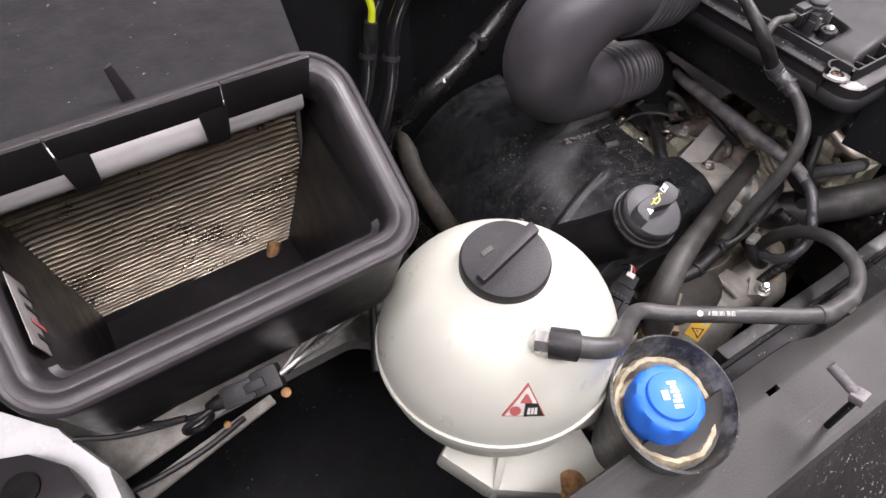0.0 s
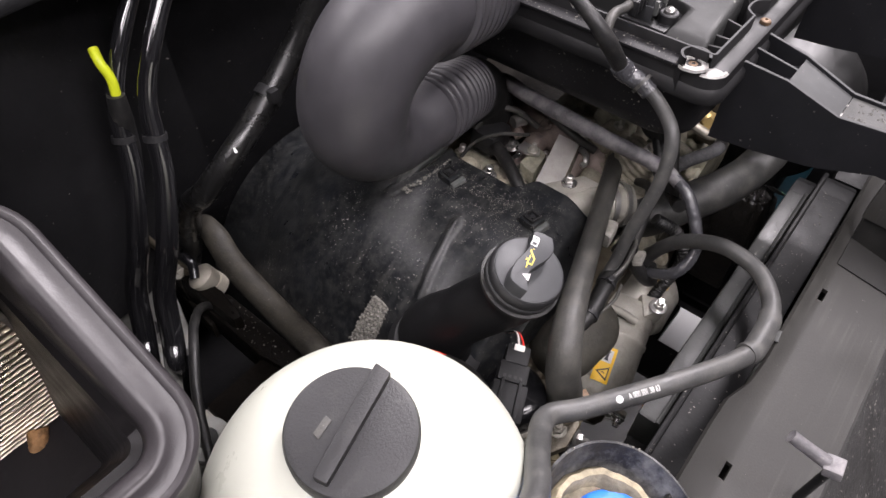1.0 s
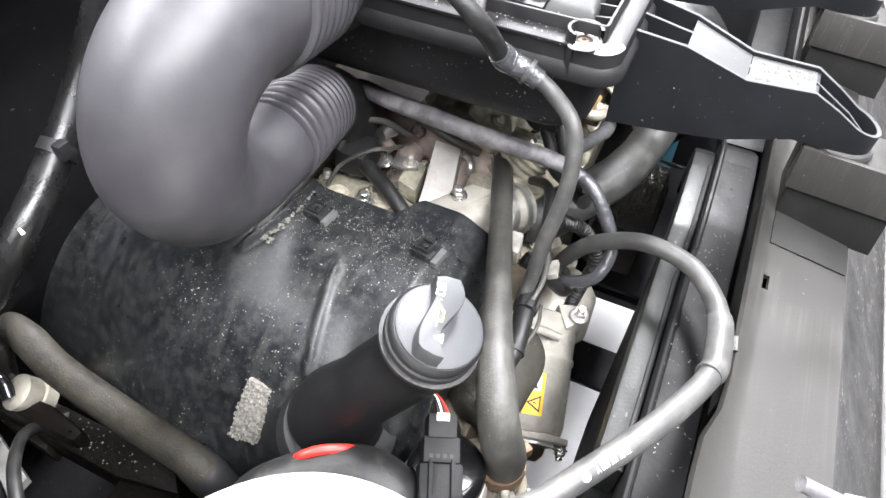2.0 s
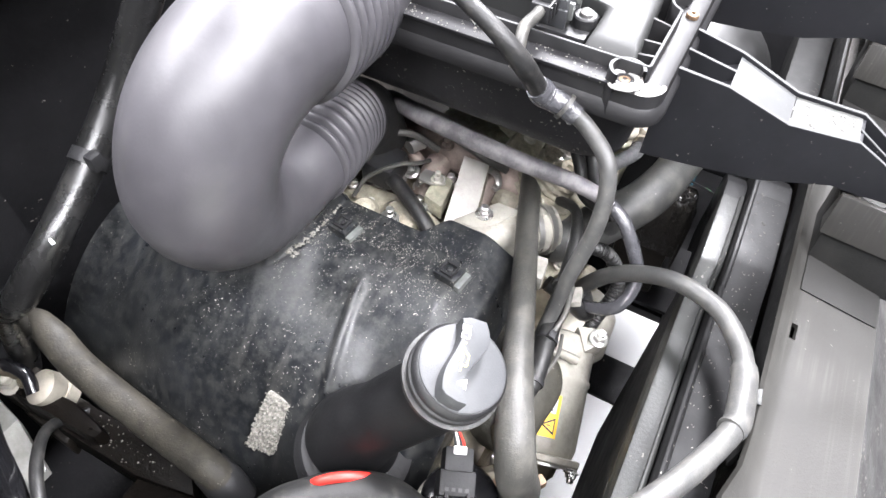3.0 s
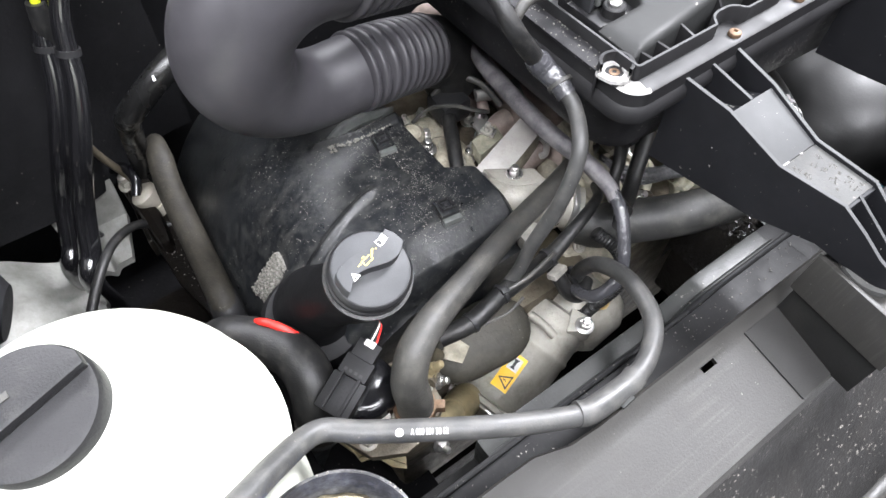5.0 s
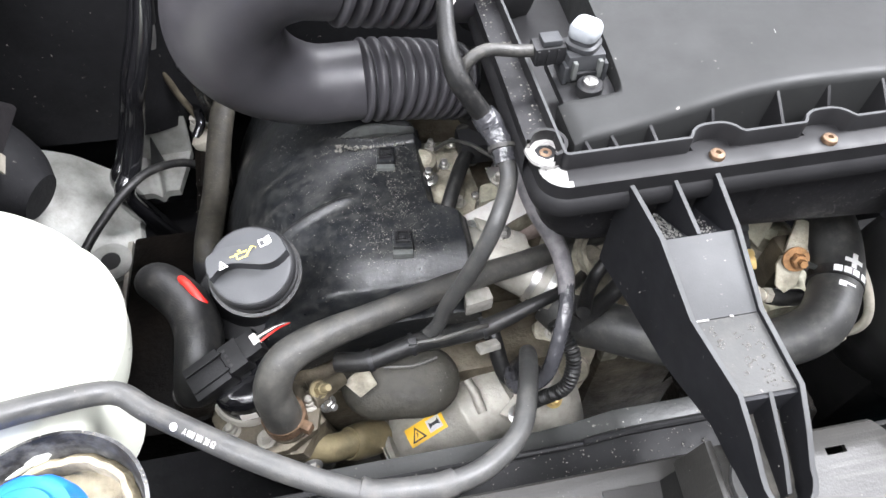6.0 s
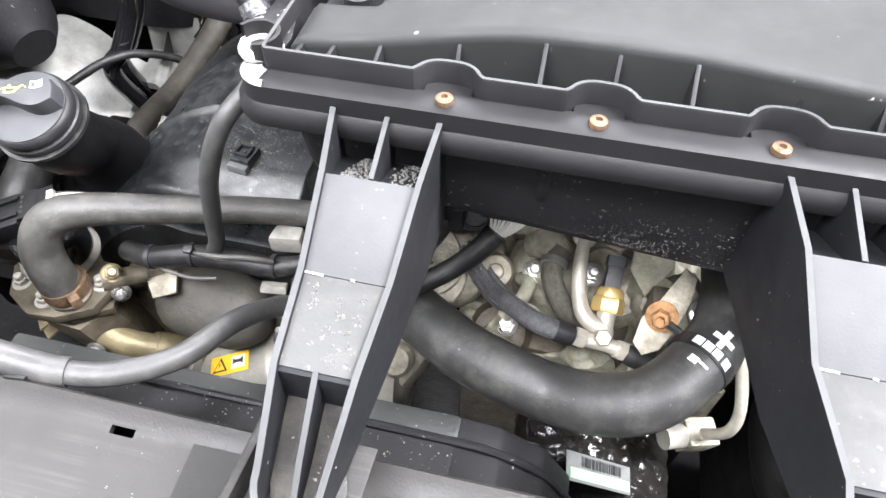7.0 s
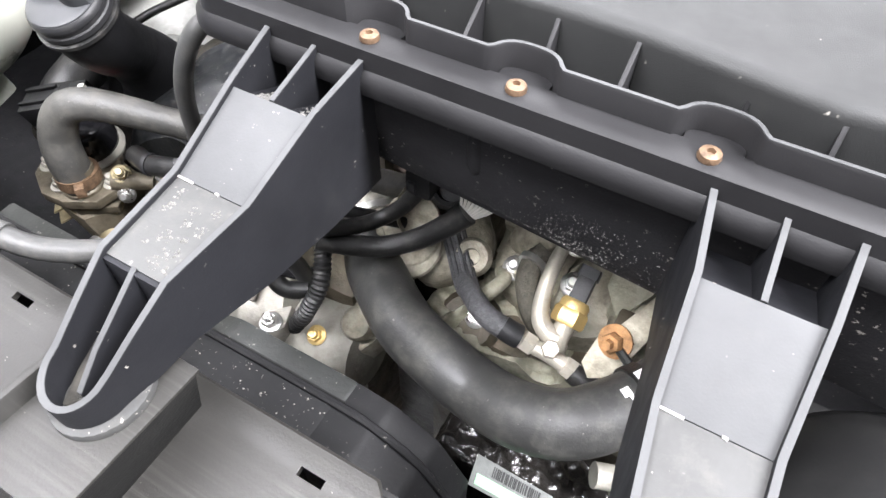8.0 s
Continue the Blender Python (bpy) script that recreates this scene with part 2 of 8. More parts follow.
M_CLIP = mat("dirty_white_clip_plastic", (0.25, 0.24, 0.215), 0.5, vary=0.3, scale=90, bump=0.1, dust=0.3, dust_colour=(0.10, 0.09, 0.07), dust_scale=120)
M_CRUMB = mat("pale_dirt_crumbs", (0.165, 0.158, 0.14), 0.85, vary=0.6, scale=300, bump=0.2)
M_FLECK = mat("dull_mud_fleck", (0.115, 0.112, 0.104), 0.7, vary=0.5, scale=260, bump=0.2)
M_DULLTANK = mat("dull_white_plastic", (0.48, 0.47, 0.46), 0.5, vary=0.12, scale=14, bump=0.1, dust=0.25, dust_colour=(0.22, 0.19, 0.15), dust_scale=20)
M_OLIVE = mat("yellow_chromated_steel", (0.27, 0.225, 0.13), 0.45, 0.4, vary=0.3, scale=40, bump=0.2, dust=0.3, dust_colour=(0.05, 0.04, 0.025), dust_scale=60)
M_CHARGE = mat("dusty_black_charge_rubber", (0.030, 0.030, 0.029), 0.47, vary=0.3, bump=0.15, fine=500, dust=0.42, dust_colour=(0.125, 0.122, 0.105), dust_scale=60, specks=0.18, speck_scale=420)
M_NECK = mat("black_filler_neck", (0.0045, 0.0045, 0.005), 0.55, vary=0.3, bump=0.15, dust=0.12, dust_colour=(0.025, 0.023, 0.021), dust_scale=60, gloss=0.25)
M_GREYDUST = mat("grey_dust_coated_pipe", (0.11, 0.105, 0.11), 0.5, vary=0.35, scale=60, bump=0.3, fine=400, dust=0.55, dust_colour=(0.26, 0.245, 0.24), dust_scale=60, specks=0.3, speck_scale=420)
M_SHEET = mat("dusty_grey_sheet_metal", (0.26, 0.25, 0.225), 0.6, vary=0.35, scale=22, bump=0.3, fine=300, dust=0.55, dust_colour=(0.045, 0.04, 0.034), dust_scale=38)
# bracket tops: the side plastic coloured paler as lit from above, plus scuffs
M_PLATE = mat("scuffed_lit_bracket_plastic", (0.056, 0.0563, 0.055), 0.64, vary=0.25, bump=0.12, fine=500, dust=0.36, dust_colour=(0.11, 0.106, 0.096), dust_scale=75, specks=0.5, speck_scale=300, gloss=0.25)
M_BRACKETTOP = mat("lit_top_plastic", (0.062, 0.063, 0.064), 0.66, vary=0.14, bump=0.06, fine=800, dust=0.16, dust_colour=(0.09, 0.088, 0.082), dust_scale=40, specks=0.2, speck_scale=260, gloss=0.25)
M_PIPE = mat("glossy_black_lacquer", (0.008, 0.008, 0.009), 0.13, vary=0.2, bump=0.06, fine=300, coat=1.0, gloss=0.9)
M_HEATER = mat("shiny_black_rubber", (0.010, 0.010, 0.010), 0.27, vary=0.3, bump=0.15, fine=500, dust=0.2, dust_colour=(0.06, 0.056, 0.05), dust_scale=60, gloss=0.6)
M_CUP = mat("black_cup_plastic_with_residue", (0.016, 0.016, 0.017), 0.42, vary=0.25, bump=0.12, fine=300, dust=0.44, dust_colour=(0.36, 0.36, 0.35), dust_scale=34)
M_SOILED = mat("grimy_paper", (0.20, 0.19, 0.18), 0.7, vary=0.3, scale=60, bump=0.1, dust=0.3, dust_colour=(0.10, 0.08, 0.07), dust_scale=50)
M_WOVEN = mat("brown_woven_hose", (0.085, 0.078, 0.060), 0.6, vary=0.4, scale=260, bump=0.7, fine=800, dust=0.4, dust_colour=(0.03, 0.026, 0.02), dust_scale=60)
M_PALEPLATE = mat("bare_pale_metal_plate", (0.36, 0.345, 0.32), 0.5, 0.2, vary=0.18, scale=40, bump=0.15, fine=300, dust=0.25, dust_colour=(0.16, 0.14, 0.10), dust_scale=70)
M_OVAL = mat("dusty_dark_casting", (0.050, 0.047, 0.038), 0.6, 0.1, vary=0.35, scale=40, bump=0.4, fine=240, dust=0.45, dust_colour=(0.085, 0.078, 0.06), dust_scale=45, specks=0.25, speck_scale=480)
M_OLDCAST = mat("grimy_olive_casting", (0.36, 0.345, 0.265), 0.52, 0.15, vary=0.45, scale=30, bump=0.6, fine=160, dust=0.58, dust_colour=(0.055, 0.048, 0.03), dust_scale=42, streak=0.3, streak_scale=(60.0, 12.0, 12.0))


# ---- mesh helpers ----
def part(name, bm, material, parent=None, label="", smooth=38):
    """Links a bmesh as one mesh object, under a thing or a part."""
    bmesh.ops.recalc_face_normals(bm, faces=bm.faces)
    limit = radians(smooth)
    for f in bm.faces:
        f.smooth = True
    for e in bm.edges:
        e.smooth = len(e.link_faces) == 2 and e.calc_face_angle(3.2) < limit
    me = bpy.data.meshes.new(name)
    bm.to_mesh(me)
    bm.free()
    me.materials.append(material)
    ob = new(name, me)
    if parent is not None:
        ob.parent = parent
        ob.matrix_parent_inverse = base_of(parent).inverted()
    if label:
        ob["label"] = label
    return ob


def base_of(ob):
    """The world pose of a thing or part before it is evaluated."""
    m = ob.matrix_basis.copy()
    return m if ob.parent is None else base_of(ob.parent) @ ob.matrix_parent_inverse @ m


def thing(name, at, label, category, group="", kind=""):
    """An Empty at a thing's base, that parents its parts."""
    ob = new(name)
    ob.empty_display_size = 0.02
    ob.location = at
    return tagged(ob, label, category, group, kind)


def box(x0, x1, y0, y1, z0, z1, bevel=0.002, m=None, bm=None):
    bm = bm or bmesh.new()
    tmp = bmesh.new()
    bmesh.ops.create_cube(tmp, size=1)
    for v in tmp.verts:
        v.co = Vector((x0 + (v.co.x + 0.5) * (x1 - x0), y0 + (v.co.y + 0.5) * (y1 - y0), z0 + (v.co.z + 0.5) * (z1 - z0)))
    if bevel:
        bmesh.ops.bevel(tmp, geom=tmp.edges[:], offset=bevel, segments=2, affect="EDGES", profile=0.6)
    if m:
        bmesh.ops.transform(tmp, matrix=m, verts=tmp.verts)
    return join(bm, tmp)


def join(bm, other):
    me = bpy.data.meshes.new("tmp")
    other.to_mesh(me)
    other.free()
    bm.from_mesh(me)
    bpy.data.meshes.remove(me)
    return bm


def curve(pts, sub=8):
    """Points on a smooth line through pts, as (point, parameter)."""
    pts = [Vector(p) for p in pts]
    ext = [pts[0] * 2 - pts[1]] + pts + [pts[-1] * 2 - pts[-2]]
    out = []
    for i in range(1, len(ext) - 2):
        a, b, c, d = ext[i - 1:i + 3]
        for k in range(sub):
            t = k / sub
            out.append((0.5 * (2 * b + (c - a) * t + (2 * a - 5 * b + 4 * c - d) * t * t + (3 * b - a - 3 * c + d) * t ** 3), i - 1 + t))
    out.append((pts[-1], len(pts) - 1))
    return out


def tube(pts, r, seg=16, sub=8, ripple=None, flat=None, bm=None, cap=True):
    """A tube along a smooth line. r: one radius or one a point. ripple: function of the length along it, added to the radius."""
    bm = bm or bmesh.new()
    line = curve(pts, sub)
    rs = r if isinstance(r, (list, tuple)) else [r] * len(pts)
    n = len(line)
    up, length, rings = None, 0.0, []
    for i, (p, t) in enumerate(line):
        way = (line[min(i + 1, n - 1)][0] - line[max(i - 1, 0)][0]).normalized()
        if up is None:
            up = way.orthogonal().normalized()
        up = (up - way * up.dot(way)).normalized()
        side = way.cross(up)
        if i:
            length += (p - line[i - 1][0]).length
        k = min(int(t), len(rs) - 2)
        rad = rs[k] + (rs[k + 1] - rs[k]) * (t - k)
        if ripple:
            rad += ripple(length)
        rings.append([bm.verts.new(p + rad * (up * math.cos(a) + side * math.sin(a))) for a in (2 * math.pi * j / seg for j in range(seg))])
    for a, b in zip(rings, rings[1:]):
        for j in range(seg):
            bm.faces.new((a[j], a[(j + 1) % seg], b[(j + 1) % seg], b[j]))
    if cap:
        bm.faces.new(rings[0][::-1])
        bm.faces.new(rings[-1])
    return bm


def axis(at, way):
    """A pose at a place whose z runs along way."""
    return Matrix.Translation(at) @ Vector(way).to_track_quat("Z", "Y").to_matrix().to_4x4()


def lathe(prof, m=None, seg=32, bm=None, wobble=None):
    """A turned body: (radius, height) from bottom to top about the z of m."""
    bm = bm or bmesh.new()
    m = m or Matrix()
    rings = []
    for r, z in prof:
        if r < 1e-6:
            rings.append([bm.verts.new(m @ Vector((0, 0, z)))])
        else:
            rings.append([bm.verts.new(m @ Vector((r * (wobble(a, z) if wobble else 1) * math.cos(a), r * (wobble(a, z) if wobble else 1) * math.sin(a), z))) for a in (2 * math.pi * j / seg for j in range(seg))])
    for a, b in zip(rings, rings[1:]):
        for j in range(seg):
            k = (j + 1) % seg
            if len(a) == 1 and len(b) == 1:
                continue
            if len(a) == 1:
                bm.faces.new((a[0], b[k], b[j]))
            elif len(b) == 1:
                bm.faces.new((a[j], a[k], b[0]))
            else:
                bm.faces.new((a[j], a[k], b[k], b[j]))
    for ring, flip in ((rings[0], True), (rings[-1], False)):
        if len(ring) > 2:
            bm.faces.new(ring[::-1] if flip else ring)
    return bm


def slab(pts, way, bevel=0.0, bm=None):
    """A flat outline (places in space) pushed along way into a solid."""
    tmp = bmesh.new()
    a = [tmp.verts.new(Vector(p)) for p in pts]
    b = [tmp.verts.new(Vector(p) + Vector(way)) for p in pts]
    tmp.faces.new(a[::-1])
    tmp.faces.new(b)
    for i in range(len(a)):
        j = (i + 1) % len(a)
        tmp.faces.new((a[i], a[j], b[j], b[i]))
    bmesh.ops.recalc_face_normals(tmp, faces=tmp.faces)
    if bevel:
        bmesh.ops.bevel(tmp, geom=tmp.edges[:], offset=bevel, segments=2, affect="EDGES", profile=0.6)
    return join(bm or bmesh.new(), tmp)


def rounded(x0, x1, y0, y1, r, n=6):
    """A rounded rectangle: places and outward normals in a plane."""
    out = []
    for cx, cy, a0 in ((x1 - r, y0 + r, -90), (x1 - r, y1 - r, 0), (x0 + r, y1 - r, 90), (x0 + r, y0 + r, 180)):
        for k in range(n + 1):
            a = radians(a0 + 90 * k / n)
            out.append((Vector((cx + r * math.cos(a), cy + r * math.sin(a))), Vector((math.cos(a), math.sin(a)))))
    return out


def ring(loop, prof, m=None, bm=None, close=True):
    """A profile of (outward, up) swept round a loop; close joins the profile's end to its start."""
    bm = bm or bmesh.new()
    m = m or Matrix()
    rows = [[bm.verts.new(m @ Vector((*(p + n * o), h))) for o, h in prof] for p, n in loop]
    count = len(prof)
    for i in range(len(rows)):
        a, b = rows[i], rows[(i + 1) % len(rows)]
        for j in range(count if close else count - 1):
            k = (j + 1) % count
            bm.faces.new((a[j], b[j], b[k], a[k]))
    return bm


def sheet(f, nu, nv, skirt=None, bm=None):
    """A surface from f(u, v); skirt: how far its edge hangs down."""
    bm = bm or bmesh.new()
    g = [[bm.verts.new(f(i / nu, j / nv)) for j in range(nv + 1)] for i in range(nu + 1)]
    for i in range(nu):
        for j in range(nv):
            bm.faces.new((g[i][j], g[i + 1][j], g[i + 1][j + 1], g[i][j + 1]))
    if skirt:
        rim = [g[i][0] for i in range(nu)] + [g[nu][j] for j in range(nv)] + [g[i][nv] for i in range(nu, 0, -1)] + [g[0][j] for j in range(nv, 0, -1)]
        low = [bm.verts.new(v.co - Vector((0, 0, skirt))) for v in rim]
        for i in range(len(rim)):
            j = (i + 1) % len(rim)
            bm.faces.new((rim[i], low[i], low[j], rim[j]))
    return bm


def nut(at, way, r=0.007, h=0.006, stud=0.004, bm=None):
    """A hexagon nut on a round flange, with its stud."""
    m = axis(at, way)
    bm = lathe([(r * 1.45, 0), (r * 1.45, h * 0.18), (r * 1.2, h * 0.32), (0, h * 0.32)], m, 18, bm)
    lathe([(r, h * 0.2), (r, h * 0.88), (r * 0.88, h), (0, h)], m, 6, bm)
    return lathe([(stud, h * 0.9), (stud, h * 1.7), (stud * 0.7, h * 1.85), (0, h * 1.85)], m, 10, bm)


def smooth01(t):
    t = min(1.0, max(0.0, t))
    return t * t * (3 - 2 * t)


def crumbs(name, parent, place, count, size, seed, label="", material=None):
    """Small flattened grains strewn over a surface: place(rng) gives a point and its normal, or None."""
    rng = random.Random(seed)
    verts, faces = [], []
    for _ in range(count):
        spot = place(rng)
        if spot is None:
            continue
        p, n = spot
        s = size * rng.uniform(0.35, 1.0) ** 2 * 1.6
        m = axis(p, n) @ pose(0, 0, 0, 0, 0, rng.uniform(0, 360))
        k = len(verts)
        verts += [m @ Vector(v) for v in ((s, 0, 0), (0, s * rng.uniform(0.5, 1), 0), (-s * rng.uniform(0.6, 1), 0, 0), (0, -s * 0.8, 0), (s * 0.1, 0, s * 0.7))]
        faces += [(k, k + 1, k + 4), (k + 1, k + 2, k + 4), (k + 2, k + 3, k + 4), (k + 3, k, k + 4)]
    me = bpy.data.meshes.new(name)
    me.from_pydata([tuple(v) for v in verts], [], faces)
    me.materials.append(material or M_CRUMB)
    ob = new(name, me)
    ob.parent = parent
    ob.matrix_parent_inverse = base_of(parent).inverted()
    ob["kind"] = "stuff"
    if label:
        ob["label"] = label
    return ob


# ---- the workshop and the engine bay ----
part("floor", box(-4, 5, -5, 4, -0.1, 0, 0), M_FLOOR)["kind"] = "structure"
part("ceiling", box(-4, 5, -5, 4, 4.0, 4.1, 0), M_WALL)["kind"] = "structure"
for wall_name, dims in (("wall_west", (-4.1, -4, -5, 4)), ("wall_east", (5, 5.1, -5, 4)), ("wall_south", (-4.1, 5.1, -5.1, -5)), ("wall_north", (-4.1, 5.1, 4, 4.1))):
    part(wall_name, box(*dims, 0, 4.0, 0), M_WALL)["kind"] = "structure"

# bulkhead at the back of the bay, scuttle above it
bay = thing("engine_bay", (0.45, 0.9, 0.0), "black engine bay bulkhead and side panels of a white van", "vehicle body", kind="structure")
part("bulkhead", box(-0.42, 1.42, 0.86, 0.90, 0.25, 1.24, 0.006), M_BULK, bay)
part("scuttle_panel", slab([(-0.42, 0.48, 1.195), (0.15, 0.48, 1.195), (0.19, 0.66, 1.20), (1.42, 0.72, 1.20), (1.42, 0.90, 1.25), (-0.42, 0.90, 1.25)], (0, 0, 0.012), 0.003), M_BULK, bay)
part("side_panel", box(-0.42, -0.40, -0.02, 0.86, 0.25, 1.18, 0.006), M_BULK, bay)
part("side_panel", box(1.40, 1.42, -0.02, 0.86, 0.25, 1.18, 0.006), M_BULK, bay)
part("lower_crossmember", box(-0.40, 1.40, 0.30, 0.42, 0.32, 0.40, 0.01), M_IRON, bay)
part("scuttle_tab", slab([(0.014, 0.508, 1.205), (0.025, 0.508, 1.205), (0.018, 0.512, 1.240), (0.012, 0.512, 1.238)], (0, 0.004, 0), 0.0008), M_DUCT, bay)


def inner_wing():
    ob = thing("inner_wing", (0.1, 0.7, 0.55), "dusty white painted sheet-metal inner wing with a pressed groove", "inner wing", kind="structure")

    def shelf(u, v):
        x, y = -0.32 + u * 0.525, 0.49 + v * 0.195
        z = 0.79 + 0.05 * smooth01((v - 0.19) / 0.6) - 0.06 * smooth01((u - 0.86) / 0.14) + 0.010 * math.sin(u * 26) * smooth01((v - 0.2) / 0.3)
        return Vector((x, y, z))

    def f(u, v):
        x = 0.200 + u * (0.056 + 0.024 * v)
        y = 0.646 + 0.050 * min(v / 0.8, 1.0) + 0.010 * max(0.0, (v - 0.8) / 0.2)
        z = 0.786 + 0.020 * min(v / 0.8, 1.0) + 0.052 * max(0.0, (v - 0.8) / 0.2)
        d = 0.010 * math.exp(-((u - 0.55 + 0.3 * v) / 0.10) ** 2)
        return Vector((x, y, z - d))

    part("wing_shelf", sheet(shelf, 60, 24, 0.02), M_WING, ob)
    part("wing_sheet", sheet(f, 60, 30, 0.01), M_WING, ob)
    part("mount_tab", lathe([(0.024, -0.006), (0.024, 0.004), (0.014, 0.004), (0.0115, 0.0048), (0.0115, 0.001), (0, 0.001)], axis((0.19, 0.525, 0.803), (0.1, -0.2, 1)), 24), M_WING, ob)
    part("mount_hole", lathe([(0.0110, 0), (0.0110, 0.0026), (0, 0.0026)], axis((0.19, 0.525, 0.8045), (0.1, -0.2, 1)), 20), M_INK, ob)
    # dark triangle laid over the sheet stands in for the groove's shade
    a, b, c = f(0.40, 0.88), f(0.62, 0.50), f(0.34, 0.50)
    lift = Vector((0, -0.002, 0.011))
    part("groove_shade", slab([a + lift, b + lift, c + lift], (0, 0.004, -0.002)), M_INK, ob, "dark triangle standing in for shade in the groove")


inner_wing()


# ---- front panel and radiator frame ----
def front_panel():
    ob = thing("front_panel", (0.5, 0.09, 0.95), "worn grey plastic radiator cover panel with small slots", "panel")
    slots = [(-0.227, -0.213), (-0.027, -0.013), (0.173, 0.187), (0.373, 0.387), (0.565, 0.579), (0.764, 0.778), (0.965, 0.979)]

    def top(x, y):
        line = ((-0.04, 0.866), (0.047, 0.977), (0.060, 1.0045), (0.092, 1.0085), (0.119, 1.0125), (0.130, 1.0195))
        for (a, p), (b, q) in zip(line, line[1:]):
            if a <= y <= b:
                return Vector((x, y, p + (q - p) * (y - a) / (b - a)))

    xs = sorted({-0.30, 1.30, *(v for s in slots for v in s), *(k * 0.025 for k in range(-11, 52) if not any(a - 0.004 < k * 0.025 < b + 0.004 for a, b in slots))})
    ys = [0.0565, 0.060, 0.075, 0.092, 0.1145, 0.1190, 0.126, 0.129]
    bm = bmesh.new()
    g = {}
    for i, x in enumerate(xs):
        for j, y in enumerate(ys):
            notch = -0.010 * smooth01((0.462 - x) / 0.045) * smooth01((y - 0.1185) / 0.010) + 0.024 * smooth01((x - 0.80) / 0.03) * smooth01((y - 0.085) / 0.03)
            g[i, j] = bm.verts.new(top(x, y) + Vector((0, -notch, -0.4 * notch)))
    holes = {(round(a, 4), round(b, 4)) for a, b in slots}
    for i in range(len(xs) - 1):
        for j in range(len(ys) - 1):
            if (round(xs[i], 4), round(xs[i + 1], 4)) in holes and j == 4:
                continue
            bm.faces.new((g[i, j], g[i + 1, j], g[i + 1, j + 1], g[i, j + 1]))
    shell = part("panel_sheet", bm, M_PANEL, ob)
    mod = shell.modifiers.new("thickness", "SOLIDIFY")
    mod.thickness, mod.offset = 0.004, -1
    part("panel_edge", box(0.47, 1.30, 0.1255, 0.1288, 0.975, 1.0155, 0.001), M_FRAME, ob)
    part("front_face", sheet(lambda u, v: top(-0.30 + 1.6 * u, -0.03 + 0.0868 * v) - Vector((0, 0, 0.0015)), 60, 14), M_SPATTER, ob, "black front face spattered with pale road dirt")
    part("front_lip", tube([(-0.3, -0.030, 0.875), (0.2, -0.030, 0.875), (0.6, -0.030, 0.875), (1.3, -0.030, 0.875)], 0.012, 12), M_PANEL, ob)
    for o in (0.0, 0.223):
        part("pedestal", slab([(x + o, y, 1.0575) for x, y in ((0.664, 0.119), (0.716, 0.119), (0.713, 0.046), (0.657, 0.046))], (-0.016, 0, -0.053), 0.001), M_PEDESTAL, ob, "mount pedestal with sides coloured dark for shade")
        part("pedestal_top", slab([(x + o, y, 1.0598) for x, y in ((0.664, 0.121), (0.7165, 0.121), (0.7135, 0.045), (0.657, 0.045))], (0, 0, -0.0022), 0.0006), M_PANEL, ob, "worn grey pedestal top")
        # thin dark strip laid where shade darkens the panel beside the pedestal
        part("shade_strip", slab([top(x + o, y) + Vector((0, 0, 0.0012)) for x, y in ((0.613, 0.1185), (0.6535, 0.1185), (0.6475, 0.0615), (0.611, 0.0615))], (0, 0, -0.001)), M_STRIP, ob, "dark strip standing in for shade on the panel")
        lip = slab([(0.6535 + o, 0.122, 1.036), (0.6625 + o, 0.122, 1.0685), (0.6665 + o, 0.122, 1.0685), (0.670 + o, 0.122, 1.058), (0.672 + o, 0.122, 1.036)], (-0.007, -0.078, 0), 0.0012)
        part("pedestal_lip", lip, M_PANEL, ob, "raised worn grey lip beside the mount")
    # small rod held over the panel by a post
    stub = part("stub_post", tube([(0.3965, 0.0720, 1.003), (0.3965, 0.0718, 1.030), (0.3965, 0.0715, 1.0575)], 0.0030, 10), M_FRAME, ob)
    part("stub_rod", tube([(0.3945, 0.100, 1.0665), (0.3955, 0.089, 1.0630), (0.3965, 0.076, 1.0595)], [0.0042, 0.0042, 0.0046], 14), M_GREYDUST, stub, "worn grey rod")
    part("stub_head", box(-0.0062, 0.0062, -0.0055, 0.0055, -0.004, 0.0045, 0.0014, pose(0.3965, 0.0715, 1.0585, -14, 0, 4)), M_GREYDUST, stub)


front_panel()


